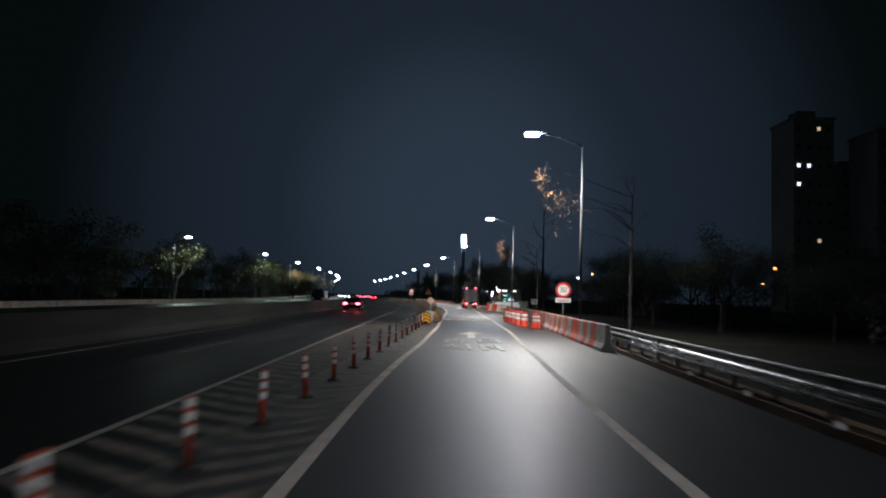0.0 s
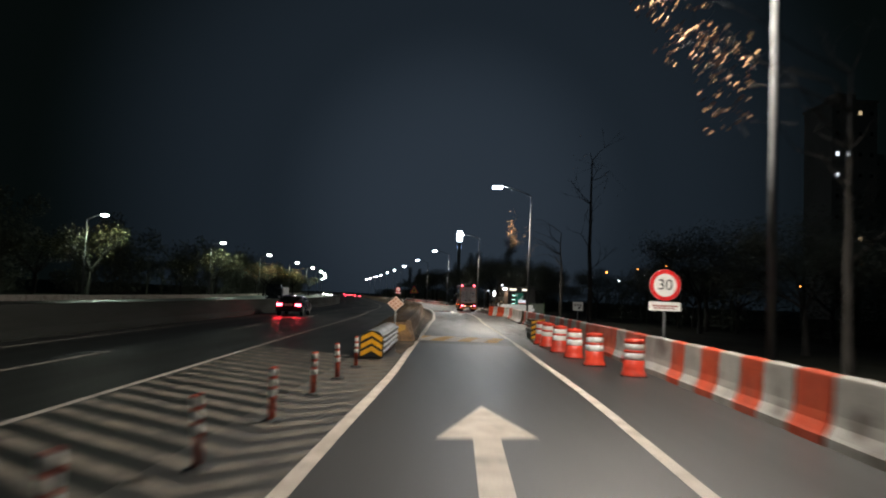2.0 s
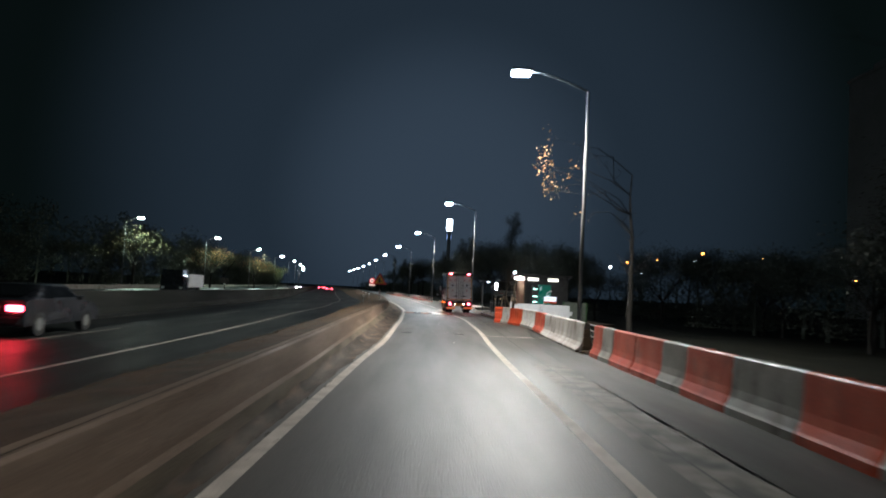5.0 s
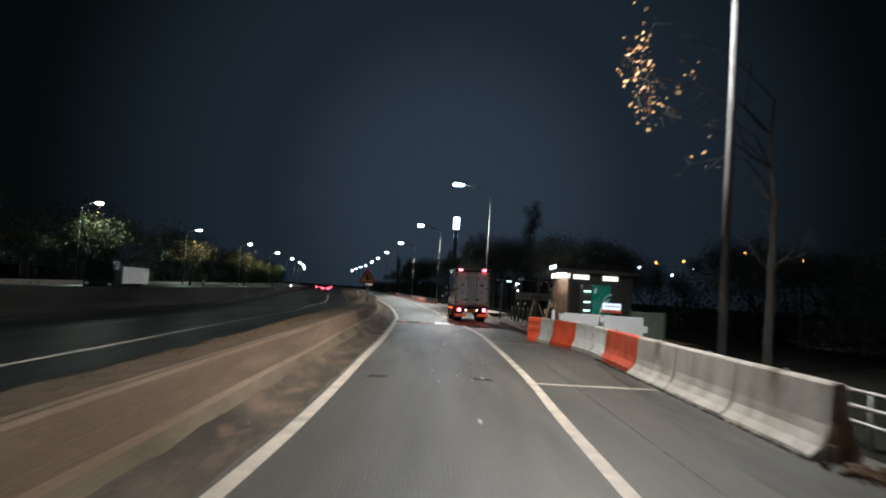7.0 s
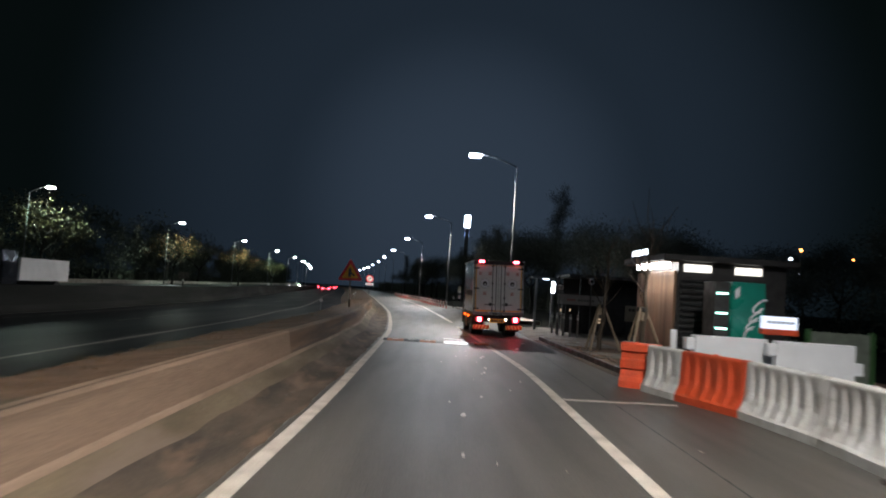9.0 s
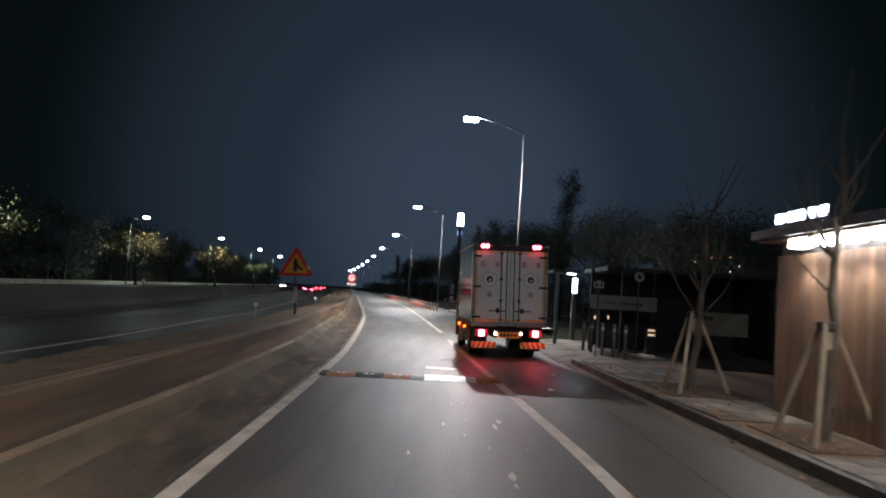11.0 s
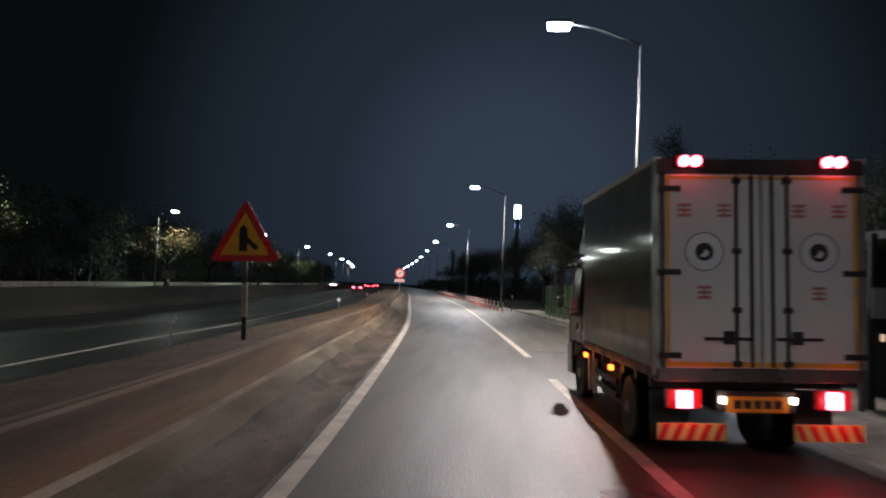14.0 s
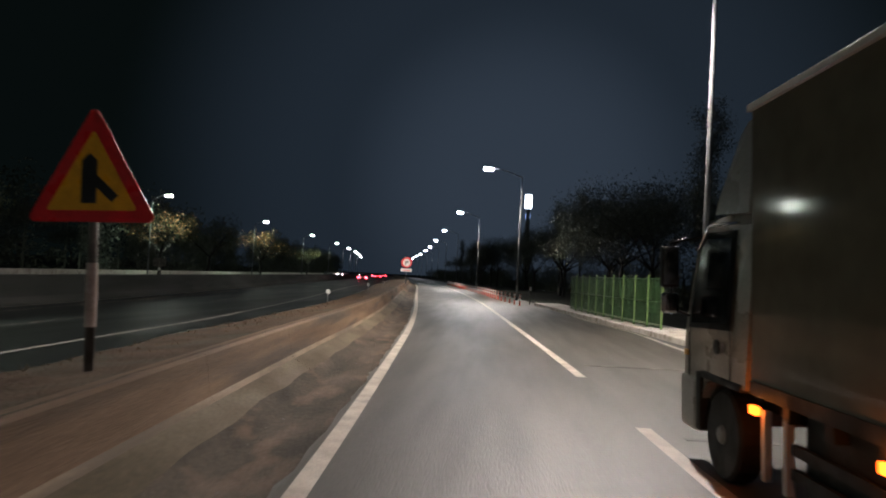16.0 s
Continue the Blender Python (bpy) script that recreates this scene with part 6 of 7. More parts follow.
# green roadside fence past the lay-by: pale green posts, finer bars between
FENCE_POST = material("pale_green_post", (0.125, 0.20, 0.060), 0.5, other=(0.095, 0.16, 0.048), scale=3, fine=30, bump=0.05)
fence_line = table([(138, 7.75), (145.4, 7.2), (150, 6.62), (154, 6.2), (159, 5.7), (170, 4.6)])
fence = thing("green_fence", "green steel bar fence with pale posts along the verge", "fence")
ys_ = steps(145.2, 160.7, 1.55)
first_bar = part("bar", boxes((-0.010, -0.016, 0.0, 0.010, 0.016, 1.80)), GREEN_FENCE, fence)
first_bar.matrix_basis = pose(fence_line(145.2), 145.30, 0.32)
bar_mesh = first_bar.data
for a, b in zip(ys_, ys_[1:]):
    length = math.hypot(b - a, fence_line(b) - fence_line(a))
    m = pose(fence_line(a), a, 0, 0, 0, math.degrees(math.atan2(fence_line(a) - fence_line(b), b - a)))
    for z in (0.27, 1.20, 2.08):
        part("rail", boxes((-0.02, 0.04, z, 0.02, length - 0.04, z + 0.04)), GREEN_FENCE, fence).matrix_basis = m
    for k in range(9):
        ob = new("bar", bar_mesh)
        ob.parent = fence
        ob.matrix_basis = m @ pose(0, 0.12 + 0.165 * k, 0.32)
    part("post", boxes((fence_line(a) - 0.04, a - 0.04, -0.06, fence_line(a) + 0.04, a + 0.04, 2.24), bevel=0.01), FENCE_POST, fence, "pale green post")
bm = sweep(bmesh.new(), fence_line, [(-0.62, -0.06), (-0.62, 0.17), (-0.59, 0.20), (1.2, 0.22), (1.2, -0.06)], steps(138, 170, 1.0))
setting("verge_kerb", bm, CONCRETE_PALE, "pale raised concrete verge below the fence", "kerb")
kerb_line = table([(133, 6.60), (140, 6.46), (146, 6.30), (150, 5.78), (156, 5.2)])
line_mark("kerb_edge_line", kerb_line, 0, 0.12, 133, 156, PAINT, "thin white line along the verge foot")
marker = thing("delineator", "slim dark roadside post with a white reflector", "reflector post", at=(3.7, 171.0, -0.06))
part("post", tube(bmesh.new(), (0, 0.03, 0), (0, 0.03, 1.30), 0.03, 0.025, 8), RUST_POST, marker)
part("lens", boxes((-0.07, 0.0, 1.10, 0.07, 0.02, 1.36), bevel=0.01), SHEET_WHITE, marker)


# ---- young staked trees ----
def staked_tree(x, y, seed):
    rnd = random.Random(seed)
    t = thing("staked_tree", "young bare tree held by three wooden stakes", "tree", "staked trees on the footway", (x, y, 0.14))
    bm = bmesh.new()
    pts = [(0, 0, 0)]
    for k in range(1, 8):
        pts.append((rnd.gauss(0, 0.03) + 0.03 * k, rnd.gauss(0, 0.03), 0.5 * k))
    for k in range(7):
        tube(bm, pts[k], pts[k + 1], 0.095 - 0.009 * k, 0.086 - 0.009 * k, 10)
    for k in range(16):
        b = Vector(pts[rnd.randrange(3, 8)])
        a = rnd.uniform(0, 6.28)
        m = b + Vector((math.cos(a) * 0.45, math.sin(a) * 0.45, rnd.uniform(0.4, 0.8)))
        e = m + Vector((math.cos(a + 0.4) * 0.35, math.sin(a + 0.4) * 0.35, rnd.uniform(0.4, 0.9)))
        tube(bm, b, m, 0.02, 0.012, 6)
        tube(bm, m, e, 0.012, 0.005, 6)
    part("trunk", bm, BARK, t)
    for k in range(3):
        a = -0.1 + k * 2.094
        part("stake", tube(bmesh.new(), (0.76 * math.cos(a), 0.76 * math.sin(a), -0.01), (0.09 * math.cos(a), 0.09 * math.sin(a), 1.62), 0.045, 0.04, 8), STAKE, t)
    part("wrap", lathe(bmesh.new(), [(0.082, 1.25), (0.088, 1.27), (0.086, 1.50), (0.080, 1.52)], 12), STAKE, t)
    part("tie", lathe(bmesh.new(), [(0.10, 1.50), (0.13, 1.52), (0.13, 1.62), (0.10, 1.64)], 12), BLACK_RUBBER, t)


staked_tree(7.50, 114.2, 5)
staked_tree(7.55, 109.4, 6)
pit = plan_prism(bmesh.new(), [(6.75, 113.2), (8.5, 113.0), (8.6, 115.3), (6.8, 115.4)], 0.12, 0.153)
setting("tree_pit", pit, SOIL, "bare brown soil of a tree pit", "soil")
pit = plan_prism(bmesh.new(), [(6.9, 108.5), (8.0, 108.5), (8.0, 110.3), (6.9, 110.3)], 0.12, 0.153)
setting("tree_pit_far", pit, SOIL, "bare brown soil of a tree pit", "soil")


# ---- paving stones by the kerb ----
paver = part("paver", boxes((-0.197, -0.197, 0.0, 0.197, 0.197, 0.03), bevel=0.006), PAVER, pavement)
random.seed(3)
first = True
for i in range(32):
    for j in range(5):
        y = 107.2 + 0.404 * i
        x = verge_right(y) + 0.38 + 0.404 * j
        if (113.0 < y < 115.4 and x > 6.65) or (108.3 < y < 110.5 and x > 6.8):
            continue
        ob = paver if first else new("paver", paver.data)
        first = False
        ob.parent = pavement
        ob.matrix_basis = pose(x, y, 0.128 + random.uniform(0, 0.006), random.gauss(0, 0.4), random.gauss(0, 0.4), 0)

# fallen leaves and litter on the footway and in the gutter
rnd = random.Random(29)
bm = bmesh.new()
for k in range(900):
    y = rnd.uniform(107.2, 128)
    x = verge_right(y) + abs(rnd.gauss(0, 0.9)) + (0.12 if k % 4 else -0.35)
    z = 0.172 if x > verge_right(y) + 0.16 else (0.162 if x > verge_right(y) - 0.01 else 0.006)
    if y > 119.8:
        continue
    s, a = rnd.uniform(0.02, 0.06), rnd.uniform(0, 6.28)
    u, v = Vector((math.cos(a), math.sin(a), rnd.uniform(-0.2, 0.5))) * s, Vector((-math.sin(a), math.cos(a), rnd.uniform(0, 0.4))) * s * 0.6
    c = Vector((x, y, z + 0.006))
    bm.faces.new([bm.verts.new(p) for p in (c - u, c + v, c + u, c - v)])
tagged(part("fallen_leaves", bm, LEAF_AUTUMN), "dry fallen leaves scattered over the footway", "leaves", kind="stuff")


# ---- trees ----
def branch_tree(rnd, bm, a, d, length, r, depth, tips, bend=0.35):
    """A limb from a along d that splits; the ends go to tips."""
    n = 3
    p = Vector(a)
    d = Vector(d).normalized()
    for k in range(n):
        q = p + d * (length / n)
        tube(bm, p, q, r * (1 - 0.22 * k), r * (1 - 0.22 * (k + 1)), 6 if depth > 1 else 5, False)
        p = q
        d = (d + Vector((rnd.gauss(0, bend), rnd.gauss(0, bend), rnd.gauss(0.05, bend * 0.5))) * 0.4).normalized()
        if depth <= 2:
            tips.append(p.copy())
    if depth > 0:
        for k in range(2 + (rnd.random() < 0.6)):
            e = (d + Vector((rnd.gauss(0, 0.6), rnd.gauss(0, 0.6), rnd.gauss(0.15, 0.35)))).normalized()
            branch_tree(rnd, bm, p, e, length * rnd.uniform(0.6, 0.8), r * 0.34 ** 0.5 * 0.8, depth - 1, tips, bend)


def leaf(bm, c, s, rnd):
    n = Vector((rnd.gauss(0, 1), rnd.gauss(0, 1), rnd.gauss(0, 1))).normalized()
    u = n.orthogonal().normalized() * s
    v = n.cross(u).normalized() * s * 0.62
    k = n * s * 0.25
    p = [bm.verts.new(c + x) for x in (-u + k, v, u + k, -v)]
    bm.faces.new((p[0], p[1], p[3]))
    bm.faces.new((p[1], p[2], p[3]))


def tree(seed, height, trunk, spread, leaves, size, mat, label, category="tree", group="", lean=(0, 0), clump=0.5, slim=False, depth=4):
    rnd = random.Random(seed)
    t = thing("tree", label, category, group)
    bm, tips = bmesh.new(), []
    p = Vector((0, 0, -0.1))
    h0 = height * (0.22 if slim else 0.3)
    for k in range(4):
        q = p + Vector((rnd.gauss(0, 0.06) + lean[0] * 0.06, rnd.gauss(0, 0.06) + lean[1] * 0.06, h0 / 4))
        tube(bm, p, q, trunk * (1.25 - 0.12 * k) if k == 0 else trunk * (1 - 0.07 * k), trunk * (1 - 0.07 * (k + 1)), 10, False)
        p = q
    if slim:
        top = p.copy()
        for k in range(14):
            q = top + Vector((rnd.gauss(0, 0.08), rnd.gauss(0, 0.08), height * 0.055))
            tube(bm, top, q, trunk * (0.72 - 0.05 * k), trunk * (0.67 - 0.05 * k), 7, False)
            top = q
            a = rnd.uniform(0, 6.28)
            branch_tree(rnd, bm, top, (math.cos(a) * spread, math.sin(a) * spread, 1.2), height * 0.14, trunk * 0.2, 1, tips)
    else:
        for k in range(5):
            a = 1.2566 * k + rnd.uniform(-0.4, 0.4)
            branch_tree(rnd, bm, p, (math.cos(a) * spread + lean[0], math.sin(a) * spread + lean[1], rnd.uniform(0.6, 1.3)), height * 0.25, trunk * 0.55, depth - 1, tips)
    part("trunk", bm, UNLIT_BARK, t)
    bm = bmesh.new()
    for k in range(leaves):
        c = tips[rnd.randrange(len(tips))] + Vector((rnd.gauss(0, clump), rnd.gauss(0, clump), rnd.gauss(0, clump * 0.8)))
        leaf(bm, c, size * rnd.uniform(0.6, 1.3), rnd)
    part("crown", bm, mat, t)
    return t


near = "autumn plane trees beside the lamps"


def plane_tree(x, y, height, seed, masses, label, size=0.05):
    """A trunk coloured as if unlit, whose long limbs reach out to the given leaf masses: (place, radius, leaves)."""
    rnd = random.Random(seed)
    t = thing("tree", label, "tree", near, (x, y, -0.06))
    bm = bmesh.new()
    base = Vector((x, y, -0.06))
    p = Vector((0, 0, 0))
    stem = [p.copy()]
    for k in range(8):
        q = p + Vector((rnd.gauss(0, 0.05), rnd.gauss(0, 0.05), height / 8))
        tube(bm, p, q, 0.17 - 0.017 * k, 0.155 - 0.017 * k, 10, False)
        p = q
        stem.append(p.copy())
    tips = []
    for c, r, n in masses:
        c = Vector(c) - base
        s0 = min(stem[2:], key=lambda v: abs(v.z - (c.z - 0.9)))
        for k in range(2 if n > 62 else 1):
            goal = c + Vector((rnd.gauss(0, r * 0.6), rnd.gauss(0, r * 0.6), rnd.gauss(0, r * 0.6)))
            prev = s0.copy()
            for u in (0.25, 0.5, 0.75, 1.0):
                q = s0.lerp(goal, u) + Vector((rnd.gauss(0, 0.2), rnd.gauss(0, 0.2), rnd.uniform(0.1, 0.9) * math.sin(u * math.pi)))
                tube(bm, prev, q, 0.028 * (1.2 - u), 0.028 * (1.0 - u) + 0.005, 6, False)
                prev = q
                for j in range(3 if u > 0.6 else 0):
                    e = q + Vector((rnd.gauss(0, r * 0.5), rnd.gauss(0, r * 0.5), rnd.gauss(-0.1, r * 0.4)))
                    tube(bm, q, e, 0.009, 0.004, 5, False)
                    tips.append((q, e, n))
    for k in range(10):
        a = rnd.uniform(0, 6.28)
        branch_tree(rnd, bm, stem[rnd.randrange(3, 9)], (math.cos(a), math.sin(a), rnd.uniform(0.5, 1.3)), rnd.uniform(0.7, 1.3), 0.028, 2, [])
    part("trunk", bm, UNLIT_BARK, t)
    bm = bmesh.new()
    for c, r, n in masses:
        c = Vector(c) - base
        for k in range(n):
            d = Vector((rnd.gauss(0, 1), rnd.gauss(0, 1), rnd.gauss(0, 1))).normalized() * r * rnd.random() ** 0.45
            leaf(bm, c + Vector((d.x, d.y, d.z * 1.25)), size * rnd.uniform(0.7, 1.3), rnd)
    part("crown", bm, LEAF_AUTUMN, t)
    return t


plane_tree(11.0, 48.5, 8.6, 21, (((4.6, 45.6, 9.2), 0.6, 60), ((5.1, 45.0, 8.2), 0.8, 90), ((5.5, 44.0, 7.0), 0.7, 60), ((5.7, 44.2, 6.1), 0.6, 36), ((6.3, 45.4, 7.6), 0.9, 40)),
           "tall thin plane tree with few orange autumn leaves")
plane_tree(12.0, 96.5, 8.4, 33, (((6.6, 93.4, 8.4), 0.55, 60), ((6.85, 93.6, 7.65), 0.6, 65), ((7.05, 93.4, 7.0), 0.5, 34), ((7.9, 93.7, 7.6), 0.6, 14), ((8.4, 93.4, 5.7), 0.6, 6), ((6.9, 93.6, 9.4), 0.6, 7), ((8.3, 94.0, 8.7), 0.7, 9)),
           "tall thin plane tree with few orange autumn leaves", 0.068)
plane_tree(8.7, 69.5, 10.0, 35, (((9.4, 69.0, 9.0), 1.2, 12), ((8.2, 70.5, 10.5), 1.2, 10)), "bare dark plane tree behind the water barriers")

dark = "dark trees beyond the footway"
broad = tree(41, 9.5, 0.2, 0.85, 15000, 0.065, LEAF_DARK, "dark leafy tree standing in the night", group=dark, clump=0.6)
tall = tree(42, 13.0, 0.18, 0.28, 12000, 0.065, LEAF_DARK, "tall narrow dark tree standing in the night", group=dark, clump=0.36, slim=True)
thin = tree(43, 11.0, 0.2, 0.7, 1500, 0.055, LEAF_DARK, "nearly bare dark tree standing in the night", group=dark, clump=0.4)
rnd = random.Random(8)
spots = [(broad, 16.0, 60.0, 0.72), (thin, 21.0, 84.0, 0.75), (broad, 24.0, 104.0, 0.6), (broad, 19.0, 80.0, 0.9), (broad, 15.0, 131.0, 0.62), (broad, 16.5, 122.0, 0.55)]
for k in range(9):
    spots.append((rnd.choice((broad, broad, thin)), rnd.uniform(17, 28), 44 + 9 * k + rnd.uniform(-3, 3), rnd.uniform(0.85, 1.2) * 0.60))
for k in range(12):
    y = 134 + 7.5 * k
    spots.append((rnd.choice((broad, broad, tall)) if k > 3 else broad, verge_right(y) + rnd.uniform(7.5, 11.0), y, rnd.uniform(1.0, 1.3) * (0.75 if k < 2 else 1.0)))
for k in range(12):
    y = 228 + 15 * k
    spots.append((rnd.choice((broad, broad, tall)), verge_right(y) + rnd.uniform(9, 15), y, rnd.uniform(1.1, 1.4)))
for k in range(7):
    spots.append((broad, rnd.uniform(40, 85), 95 + 18 * k, rnd.uniform(1.0, 1.5)))
used = set()
for src, x, y, s in spots:
    s = s * 0.75 if src is tall and y > 133 else s
    m = pose(x, y, -0.06, 0, 0, rnd.uniform(0, 360)) @ Matrix.Scale(s, 4)
    if src not in used:
        used.add(src)
        src.matrix_basis = m
    else:
        c = copy_thing(src, pose(x, y, -0.06, 0, 0, rnd.uniform(0, 360)))
        c.scale = (s, s, s)

lit = "trees under the lamps across the motorway"
olive = tree(51, 8.6, 0.2, 0.95, 900, 0.12, LEAF_OLIVE, "olive-brown street tree lit by the lamp above it", group=lit, clump=0.55)
amber = tree(52, 8.2, 0.18, 0.8, 650, 0.11, LEAF_AUTUMN, "amber autumn street tree lit by the lamp above it", group=lit, clump=0.5)
used = set()
for src, x, y, s in ((olive, -44.5, 120.5, 1.3), (olive, -42.5, 168.0, 1.25), (olive, -47.0, 162.0, 0.9), (amber, -42.5, 207.5, 1.2), (amber, -43.5, 250.5, 1.2), (olive, -46.5, 112.0, 1.0),
                     (olive, -46.0, 293.0, 0.95), (olive, -45.5, 176.0, 1.15), (olive, -48.0, 128.0, 1.2), (olive, -46.0, 214.0, 1.15), (olive, -48.0, 236.0, 1.2)):
    if src not in used:
        used.add(src)
        src.matrix_basis = pose(x, y, -0.06) @ Matrix.Scale(s, 4)
    else:
        c = copy_thing(src, pose(x, y, -0.06, 0, 0, 70 * y))
        c.scale = (s, s, s)
for k in range(16):
    y = 60 + 22 * k
    c = copy_thing(broad, pose(-56 - rnd.uniform(0, 14) - max(0, y - 200) * 0.1, y, -0.06, 0, 0, rnd.uniform(0, 360)))
    s = rnd.uniform(0.8, 1.15)
    c.scale = (s, s, s)

# woods along both sides, too far and dense to count
def woods(name, label, places, seed, count=230, size=1.0):
    rnd = random.Random(seed)
    verts, faces = [], []
    for x, y, h, w in places:
        n = 5
        cl = [(x + rnd.gauss(0, w * 0.3), y + rnd.gauss(0, w * 0.3), h * ((0.12, 0.3, 0.5, 0.7, 0.85)[k] + rnd.uniform(-0.06, 0.06)), w * rnd.uniform(0.26, 0.46)) for k in range(n)]
        for k in range(count):
            cx, cy, cz, r = cl[k % n]
            d = Vector((rnd.gauss(0, 1), rnd.gauss(0, 1), rnd.gauss(0, 1))).normalized() * r * rnd.random() ** 0.4
            c = Vector((cx + d.x, cy + d.y, max(0.3, cz + d.z)))
            u = Vector((rnd.gauss(0, 1), rnd.gauss(0, 1), rnd.gauss(0, 1))).normalized() * rnd.uniform(0.25, 0.6) * size
            v = u.orthogonal().normalized() * rnd.uniform(0.15, 0.35) * size
            i = len(verts)
            verts.extend((c - u, c + v, c + u, c - v))
            faces.append((i, i + 1, i + 2, i + 3))
        i = len(verts)
        for z, r in ((-0.06, 0.16), (h * 0.7, 0.07)):
            verts.extend(Vector((x + r * math.cos(a), y + r * math.sin(a), z)) for a in (0, 1.57, 3.14, 4.71))
        faces.extend((i + k, i + (k + 1) % 4, i + 4 + (k + 1) % 4, i + 4 + k) for k in range(4))
    me = bpy.data.meshes.new(name)
    me.from_pydata([tuple(v) for v in verts], [], faces)
    me.materials.append(LEAF_DARK)
    tagged(new(name, me), label, "woods", kind="stuff")


rnd2 = random.Random(77)
places = []
for k in range(150):
    y = 35 + 3.9 * k + rnd2.uniform(-2, 2)
    base = min(-51.0, main_edge(y) - WALL - 26.0)
    places.append((base - rnd2.uniform(0, 10), y, rnd2.uniform(8.5, 13.5), rnd2.uniform(4.5, 7.5)))
woods("woods_across_motorway", "dark dense trees beyond the opposite lanes", places, 5, 700, 0.5)
places = []
for k in range(220):
    y = 30 + 2.6 * k + rnd2.uniform(-2, 2)
    places.append((verge_right(y) + (16 if y < 150 else 11) + rnd2.uniform(0, 16), y, rnd2.uniform(6.0, 9.5) if y < 85 else rnd2.uniform(3.6, 5.6), rnd2.uniform(4.0, 6.5)))
woods("woods_beside_road", "dark dense trees beyond the footway", places, 6, 900, 0.27)

# ---- distant apartment towers, lit sign tower ----
FACADE = material("tower_facade", (0.46, 0.47, 0.47), 0.7, other=(0.40, 0.41, 0.41), scale=0.1, fine=3, bump=0)
PANE = material("dark_pane", (0.012, 0.014, 0.018), 0.15, fine=5, bump=0)
ROOM = glow("lit_room", (0.9, 0.95, 1.0), 0.9)
ROOM_WARM = glow("lit_room_warm", (1.0, 0.72, 0.4), 0.35)


def tower(x, y, w, d, h, lit, label):
    t = thing("apartment_tower", label, "building", "distant apartment towers", (x, y, -0.06))
    part("wall", boxes((-w / 2, -d / 2, 0, w / 2, d / 2, h)), FACADE, t)
    part("roof", boxes((-w / 2 - 0.4, -d / 2 - 0.4, h, w / 2 + 0.4, d / 2 + 0.4, h + 0.8), (-3, -3, h + 0.8, 3, 3, h + 4.0)), FACADE, t)
    n, cols = int(h / 6.0), 4
    me = None
    for i in range(n):
        for j in range(cols):
            cx = -w / 2 + w * (j + 0.5) / cols
            cz = 4.5 + 6.0 * i
            on = lit.get((i, j))
            if me is None or on:
                ob = part("window", boxes((-w / cols * 0.15, -0.05, 0, w / cols * 0.15, 0.05, 1.1)), on or PANE, t, "lit window" if on else "")
                if not on:
                    me = ob.data
            else:
                ob = new("window", me)
                ob.parent = t
            ob.matrix_basis = pose(cx, -d / 2 - 0.06, cz)


tower(118, 233, 13, 15, 62, {(7, 0): ROOM, (7, 1): ROOM, (6, 0): ROOM, (9, 2): ROOM_WARM, (3, 2): ROOM_WARM}, "tall dark apartment tower with a few lit windows")
tower(143, 226, 18, 15, 57, {(8, 1): ROOM, (8, 3): ROOM_WARM, (5, 2): ROOM}, "tall dark apartment tower with a few lit windows")
tower(170, 300, 24, 15, 60, {(8, 0): ROOM, (8, 2): ROOM_WARM, (3, 3): ROOM}, "tall dark apartment tower with a few lit windows")

pylon = thing("sign_tower", "tall pylon with a bright white lit sign on top", "sign tower", at=(14.3, 425.0, -0.06))
part("mast", boxes((-0.9, -0.9, 0, 0.9, 0.9, 33.0)), FACADE, pylon)
part("sign_face", boxes((-1.4, -1.0, 33.0, 1.4, 1.0, 39.0), bevel=0.4), glow("pylon_sign", (0.8, 0.9, 1.0), 5.0), pylon, "glowing white sign box")
part("lower_sign", boxes((-1.0, -0.8, 28.5, 1.0, 0.8, 31.0), bevel=0.3), glow("pylon_sign_blue", (0.35, 0.5, 1.0), 1.2), pylon, "pale blue sign box")

ORANGE_GLOBE = glow("sodium_lamp", (1.0, 0.30, 0.05), 7.0)
WHITE_GLOBE = glow("white_globe", (0.9, 0.97, 1.0), 5.0)
RED_GLOBE = glow("red_signal", (1.0, 0.03, 0.05), 9.0)
for i, (x, y, z, mat) in enumerate(((66.4, 118.1, 4.9, RED_GLOBE), (53.1, 116.7, 7.8, ORANGE_GLOBE), (75.7, 148.3, 9.3, WHITE_GLOBE), (52.3, 187.5, 10.8, ORANGE_GLOBE), (82.1, 225.4, 13.1, ORANGE_GLOBE), (60.1, 236.0, 12.0, ORANGE_GLOBE), (42.0, 200.0, 9.1, ORANGE_GLOBE), (45.0, 200.0, 7.1, WHITE_GLOBE),
                                    (50.6, 187.0, 9.4, WHITE_GLOBE), (63.0, 238.0, 10.6, WHITE_GLOBE), (36.0, 190.0, 7.6, WHITE_GLOBE), (92.0, 205.0, 8.0, ORANGE_GLOBE), (70.0, 222.0, 9.5, WHITE_GLOBE))):
    t = thing("globe_lamp", "small distant lamp on a thin post", "street lamp", "distant lamps among the trees", (x, y, -0.06))
    part("post", tube(bmesh.new(), (0, 0, 0), (0, 0, z), 0.07, 0.05, 8), POLE_GREY, t)
    part("globe", lathe(bmesh.new(), [(0.05, z), (0.2, z + 0.1), (0.24, z + 0.24), (0.18, z + 0.4), (0.05, z + 0.46)], 12), mat, t, "glowing globe")

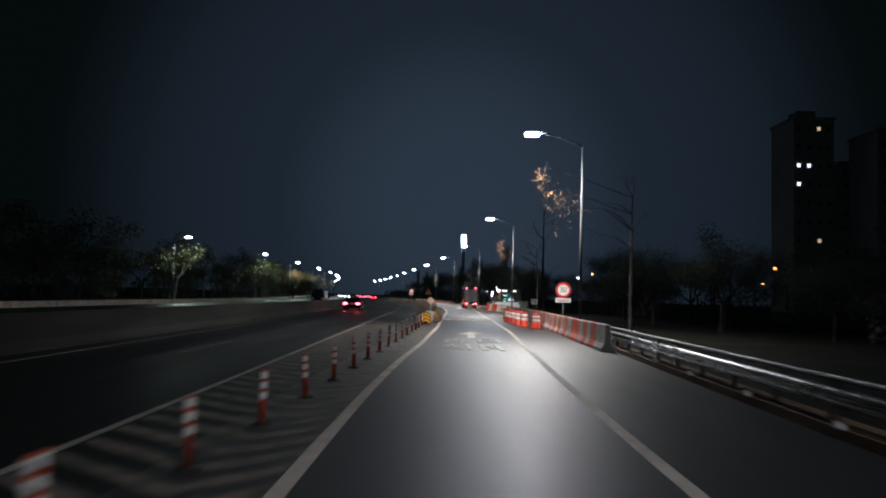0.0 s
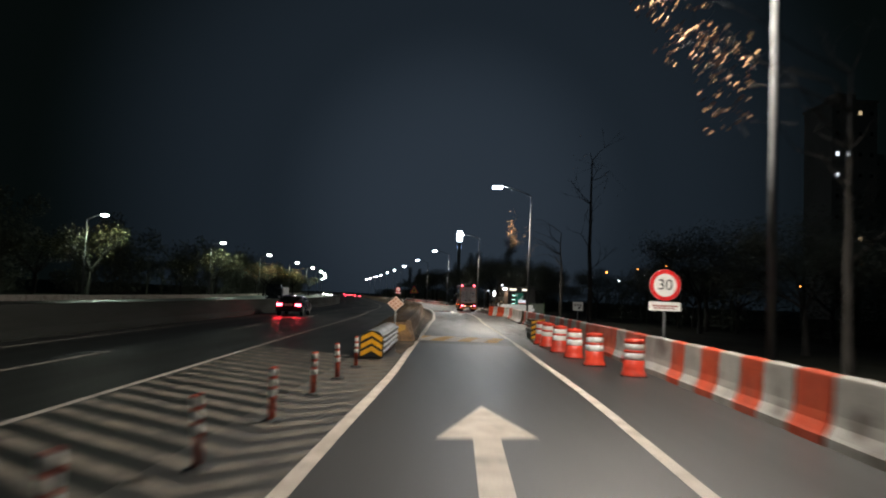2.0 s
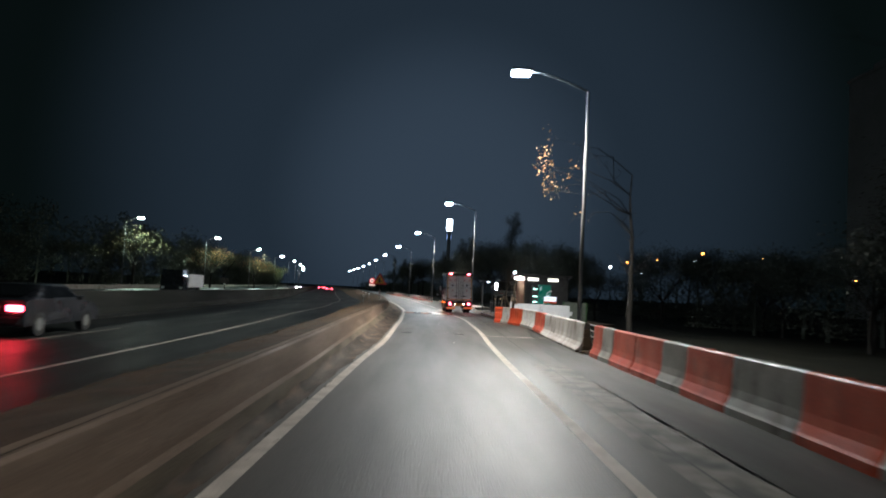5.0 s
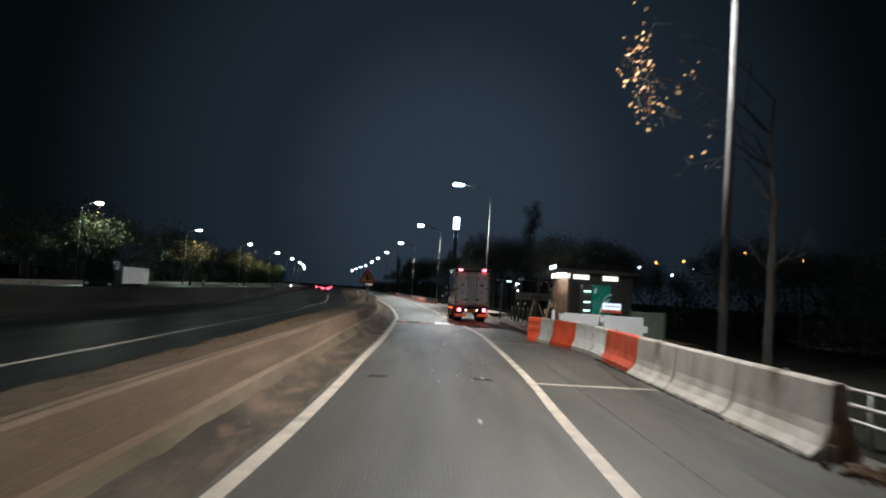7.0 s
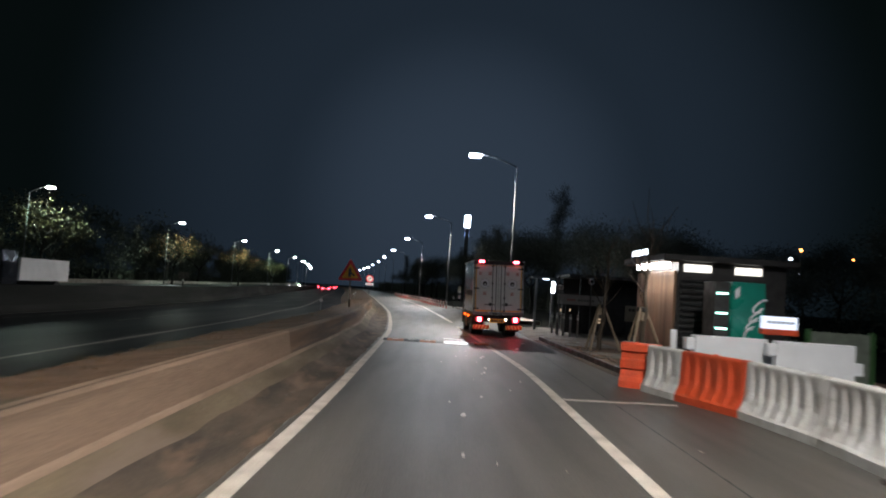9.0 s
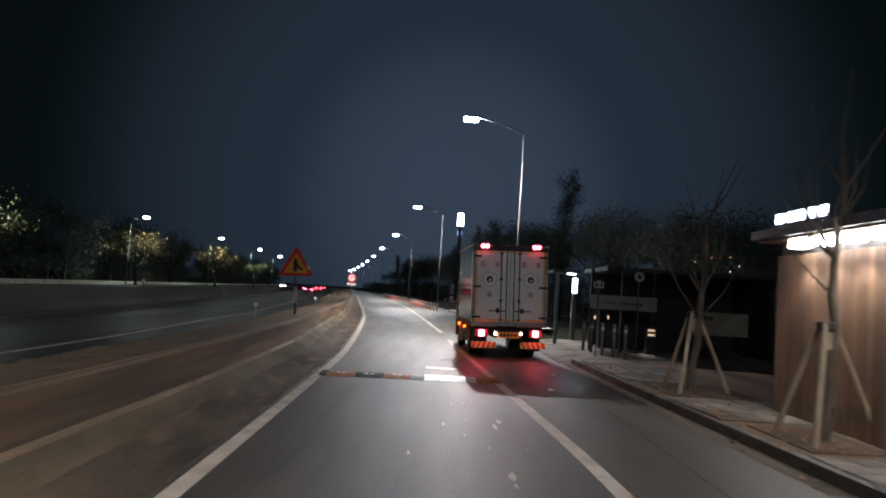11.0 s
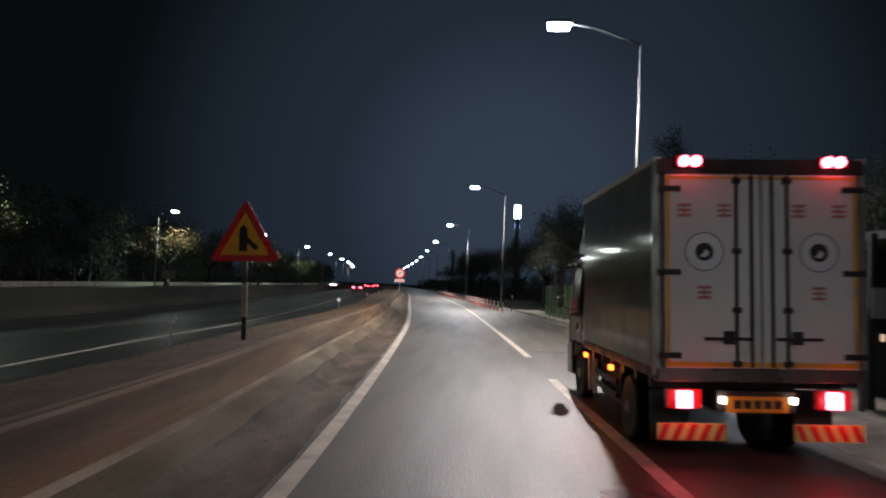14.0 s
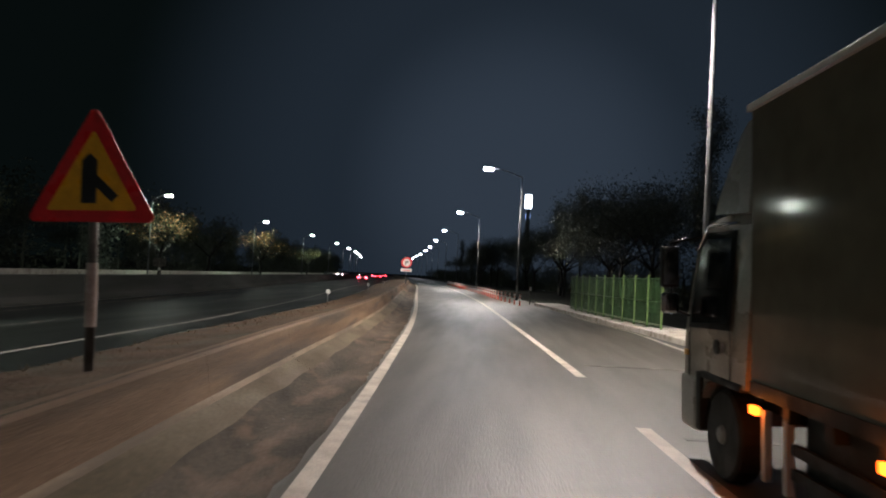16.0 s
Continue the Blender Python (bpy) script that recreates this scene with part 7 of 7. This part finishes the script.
# ---- traffic ----
CAR_DARK = material("dark_car_paint", (0.018, 0.020, 0.026), 0.22, scale=1, fine=20, bump=0, coat=0.5)
CAR_GREY = material("grey_car_paint", (0.16, 0.165, 0.17), 0.25, scale=1, fine=20, bump=0, coat=0.5)
CAR_RED = material("red_car_paint", (0.22, 0.015, 0.015), 0.25, scale=1, fine=20, bump=0, coat=0.5)
HEAD = glow("headlight", (1.0, 0.95, 0.85), 60.0)


def car(at, rz, paint, label, lights=True):
    t = thing("car", label, "car", "cars on the motorway", at, rz)
    side = [(-2.25, 0.30), (-2.30, 0.62), (-2.22, 0.98), (-1.72, 1.05), (-1.05, 1.42), (0.25, 1.45), (1.05, 1.02), (1.95, 0.86), (2.25, 0.66), (2.28, 0.34)]
    bm = bmesh.new()
    rws = []
    for x, k in ((-0.90, 0.0), (-0.86, 0.6), (-0.6, 1.0), (0.6, 1.0), (0.86, 0.6), (0.90, 0.0)):
        row = []
        for y, z in side:
            tum = 0.80 if z > 1.2 else (0.94 if z > 1.0 else 1.0)
            row.append(bm.verts.new((x * tum, y * (0.97 + 0.03 * k), z - (0.03 * (1 - k) if z > 0.9 else 0.0))))
        rws.append(row)
    n = len(side)
    for a, b in zip(rws, rws[1:]):
        for i in range(n):
            bm.faces.new((a[i], a[(i + 1) % n], b[(i + 1) % n], b[i]))
    bm.faces.new(rws[0])
    bm.faces.new(rws[-1][::-1])
    body = part("body", bm, paint, t, smooth=False)
    g = bmesh.new()
    g.faces.new([g.verts.new(c) for c in ((-0.62, -1.68, 1.09), (0.62, -1.68, 1.09), (0.55, -1.12, 1.40), (-0.55, -1.12, 1.40))])
    bmesh.ops.translate(g, verts=g.verts, vec=(0, -0.02, 0.012))
    part("rear_window", g, GLASS_DARK, t)
    for s in (-1, 1):
        g = bmesh.new()
        g.faces.new([g.verts.new((s * x, y, z)) for x, y, z in ((0.862, -1.3, 1.06), (0.862, 0.75, 1.06), (0.735, 0.15, 1.38), (0.735, -0.95, 1.38))])
        bmesh.ops.solidify(g, geom=list(g.faces), thickness=0.01)
        part("side_window", g, GLASS_DARK, t)
        if lights:
            part("tail_lamp", boxes((s * 0.66 - 0.19, -2.315, 0.70, s * 0.66 + 0.19, -2.24, 0.86), bevel=0.02), TAIL_RED, t, "lit red tail lamp")
        else:
            part("head_lamp", boxes((s * 0.64 - 0.14, 2.22, 0.60, s * 0.64 + 0.14, 2.30, 0.76), bevel=0.02), HEAD, t, "bright headlamp")
        part("mirror", boxes((s * 0.98 - 0.08, 0.62, 0.98, s * 0.98 + 0.08, 0.76, 1.10), bevel=0.02), paint, t)
        for y in (-1.42, 1.38):
            w = part("wheel", lathe(bmesh.new(), [(0.2, -0.1), (0.31, -0.1), (0.325, -0.07), (0.325, 0.07), (0.31, 0.1), (0.2, 0.1)], 20, (s * 0.80, y, 0.325), "X"), BLACK_RUBBER, t)
            part("rim", lathe(bmesh.new(), [(0.21, s * 0.06), (0.18, s * 0.104), (0.06, s * 0.108), (0.02, s * 0.11)], 16, (s * 0.80, y, 0.325), "X"), STEEL, w)
    p = part("number_plate", boxes((-0.26, -2.32, 0.72, 0.26, -2.30, 0.84)), SHEET_WHITE, t)
    bars(p, SHEET_BLACK, -0.2, 0.2, 0.755, 0.805, -2.325, 4, "plate_bar")
    part("bumper", boxes((-0.84, -2.33, 0.34, 0.84, -2.2, 0.55), bevel=0.03), paint, t)
    return t


def on_road(y, lane):
    s = main_edge(y + 1) - main_edge(y - 1)
    return (main_edge(y) + lane, y, 0.0), math.degrees(math.atan2(-s, 2))


at, rz = on_road(81.5, -4.4)
car(at, rz, CAR_DARK, "dark sedan on the motorway with red tail lamps lit")
for s in (-1, 1):
    lamp("tail_glow", "POINT", (at[0] + s * 0.66, at[1] - 2.42, 0.76), 3.0, (1.0, 0.05, 0.05), 0.05)
for y, lane, paint, label in ((247.0, -1.6, CAR_GREY, "grey car far ahead with red tail lamps lit"), (292.0, -4.3, CAR_DARK, "dark car far ahead with red tail lamps lit"),
                              (318.0, -1.6, CAR_RED, "red car far ahead with red tail lamps lit"), (362.0, -4.3, CAR_GREY, "grey car far ahead with red tail lamps lit"),
                              (395.0, -1.5, CAR_DARK, "dark car far ahead with red tail lamps lit")):
    at, rz = on_road(y, lane)
    car(at, rz, paint, label)
for y, lane in ((268.0, -10.5), (330.0, -13.5)):
    at, rz = on_road(y, lane)
    car(at, rz + 180, CAR_GREY, "oncoming car with bright headlamps across the median", False)

at, rz = on_road(131.0, -14.5)
van = thing("flat_lorry", "pale lorry with low cargo body beyond the median wall", "lorry", at=at, rz=rz)
part("cargo_body", boxes((-1.1, -3.6, 0.9, 1.1, 2.2, 2.15), bevel=0.04), CLEAN_WHITE, van)
part("cab", prism(bmesh.new(), [(-1.05, 0.5), (1.05, 0.5), (1.02, 1.9), (0.9, 2.5), (-0.9, 2.5), (-1.02, 1.9)], -5.2, -3.7), CAR_DARK, van)
part("chassis", boxes((-0.5, -5.0, 0.5, 0.5, 2.1, 0.9)), DARK_STEEL, van)
for x in (-0.9, 0.9):
    for y in (-4.4, 1.0):
        w = part("wheel", lathe(bmesh.new(), [(0.2, -0.12), (0.42, -0.12), (0.45, -0.08), (0.45, 0.08), (0.42, 0.12), (0.2, 0.12)], 18, (x, y, 0.45), "X"), BLACK_RUBBER, van)
for s in (-1, 1):
    part("head_lamp", boxes((s * 0.8 - 0.12, -5.24, 0.75, s * 0.8 + 0.12, -5.19, 0.92), bevel=0.02), CLEAN_WHITE, van)
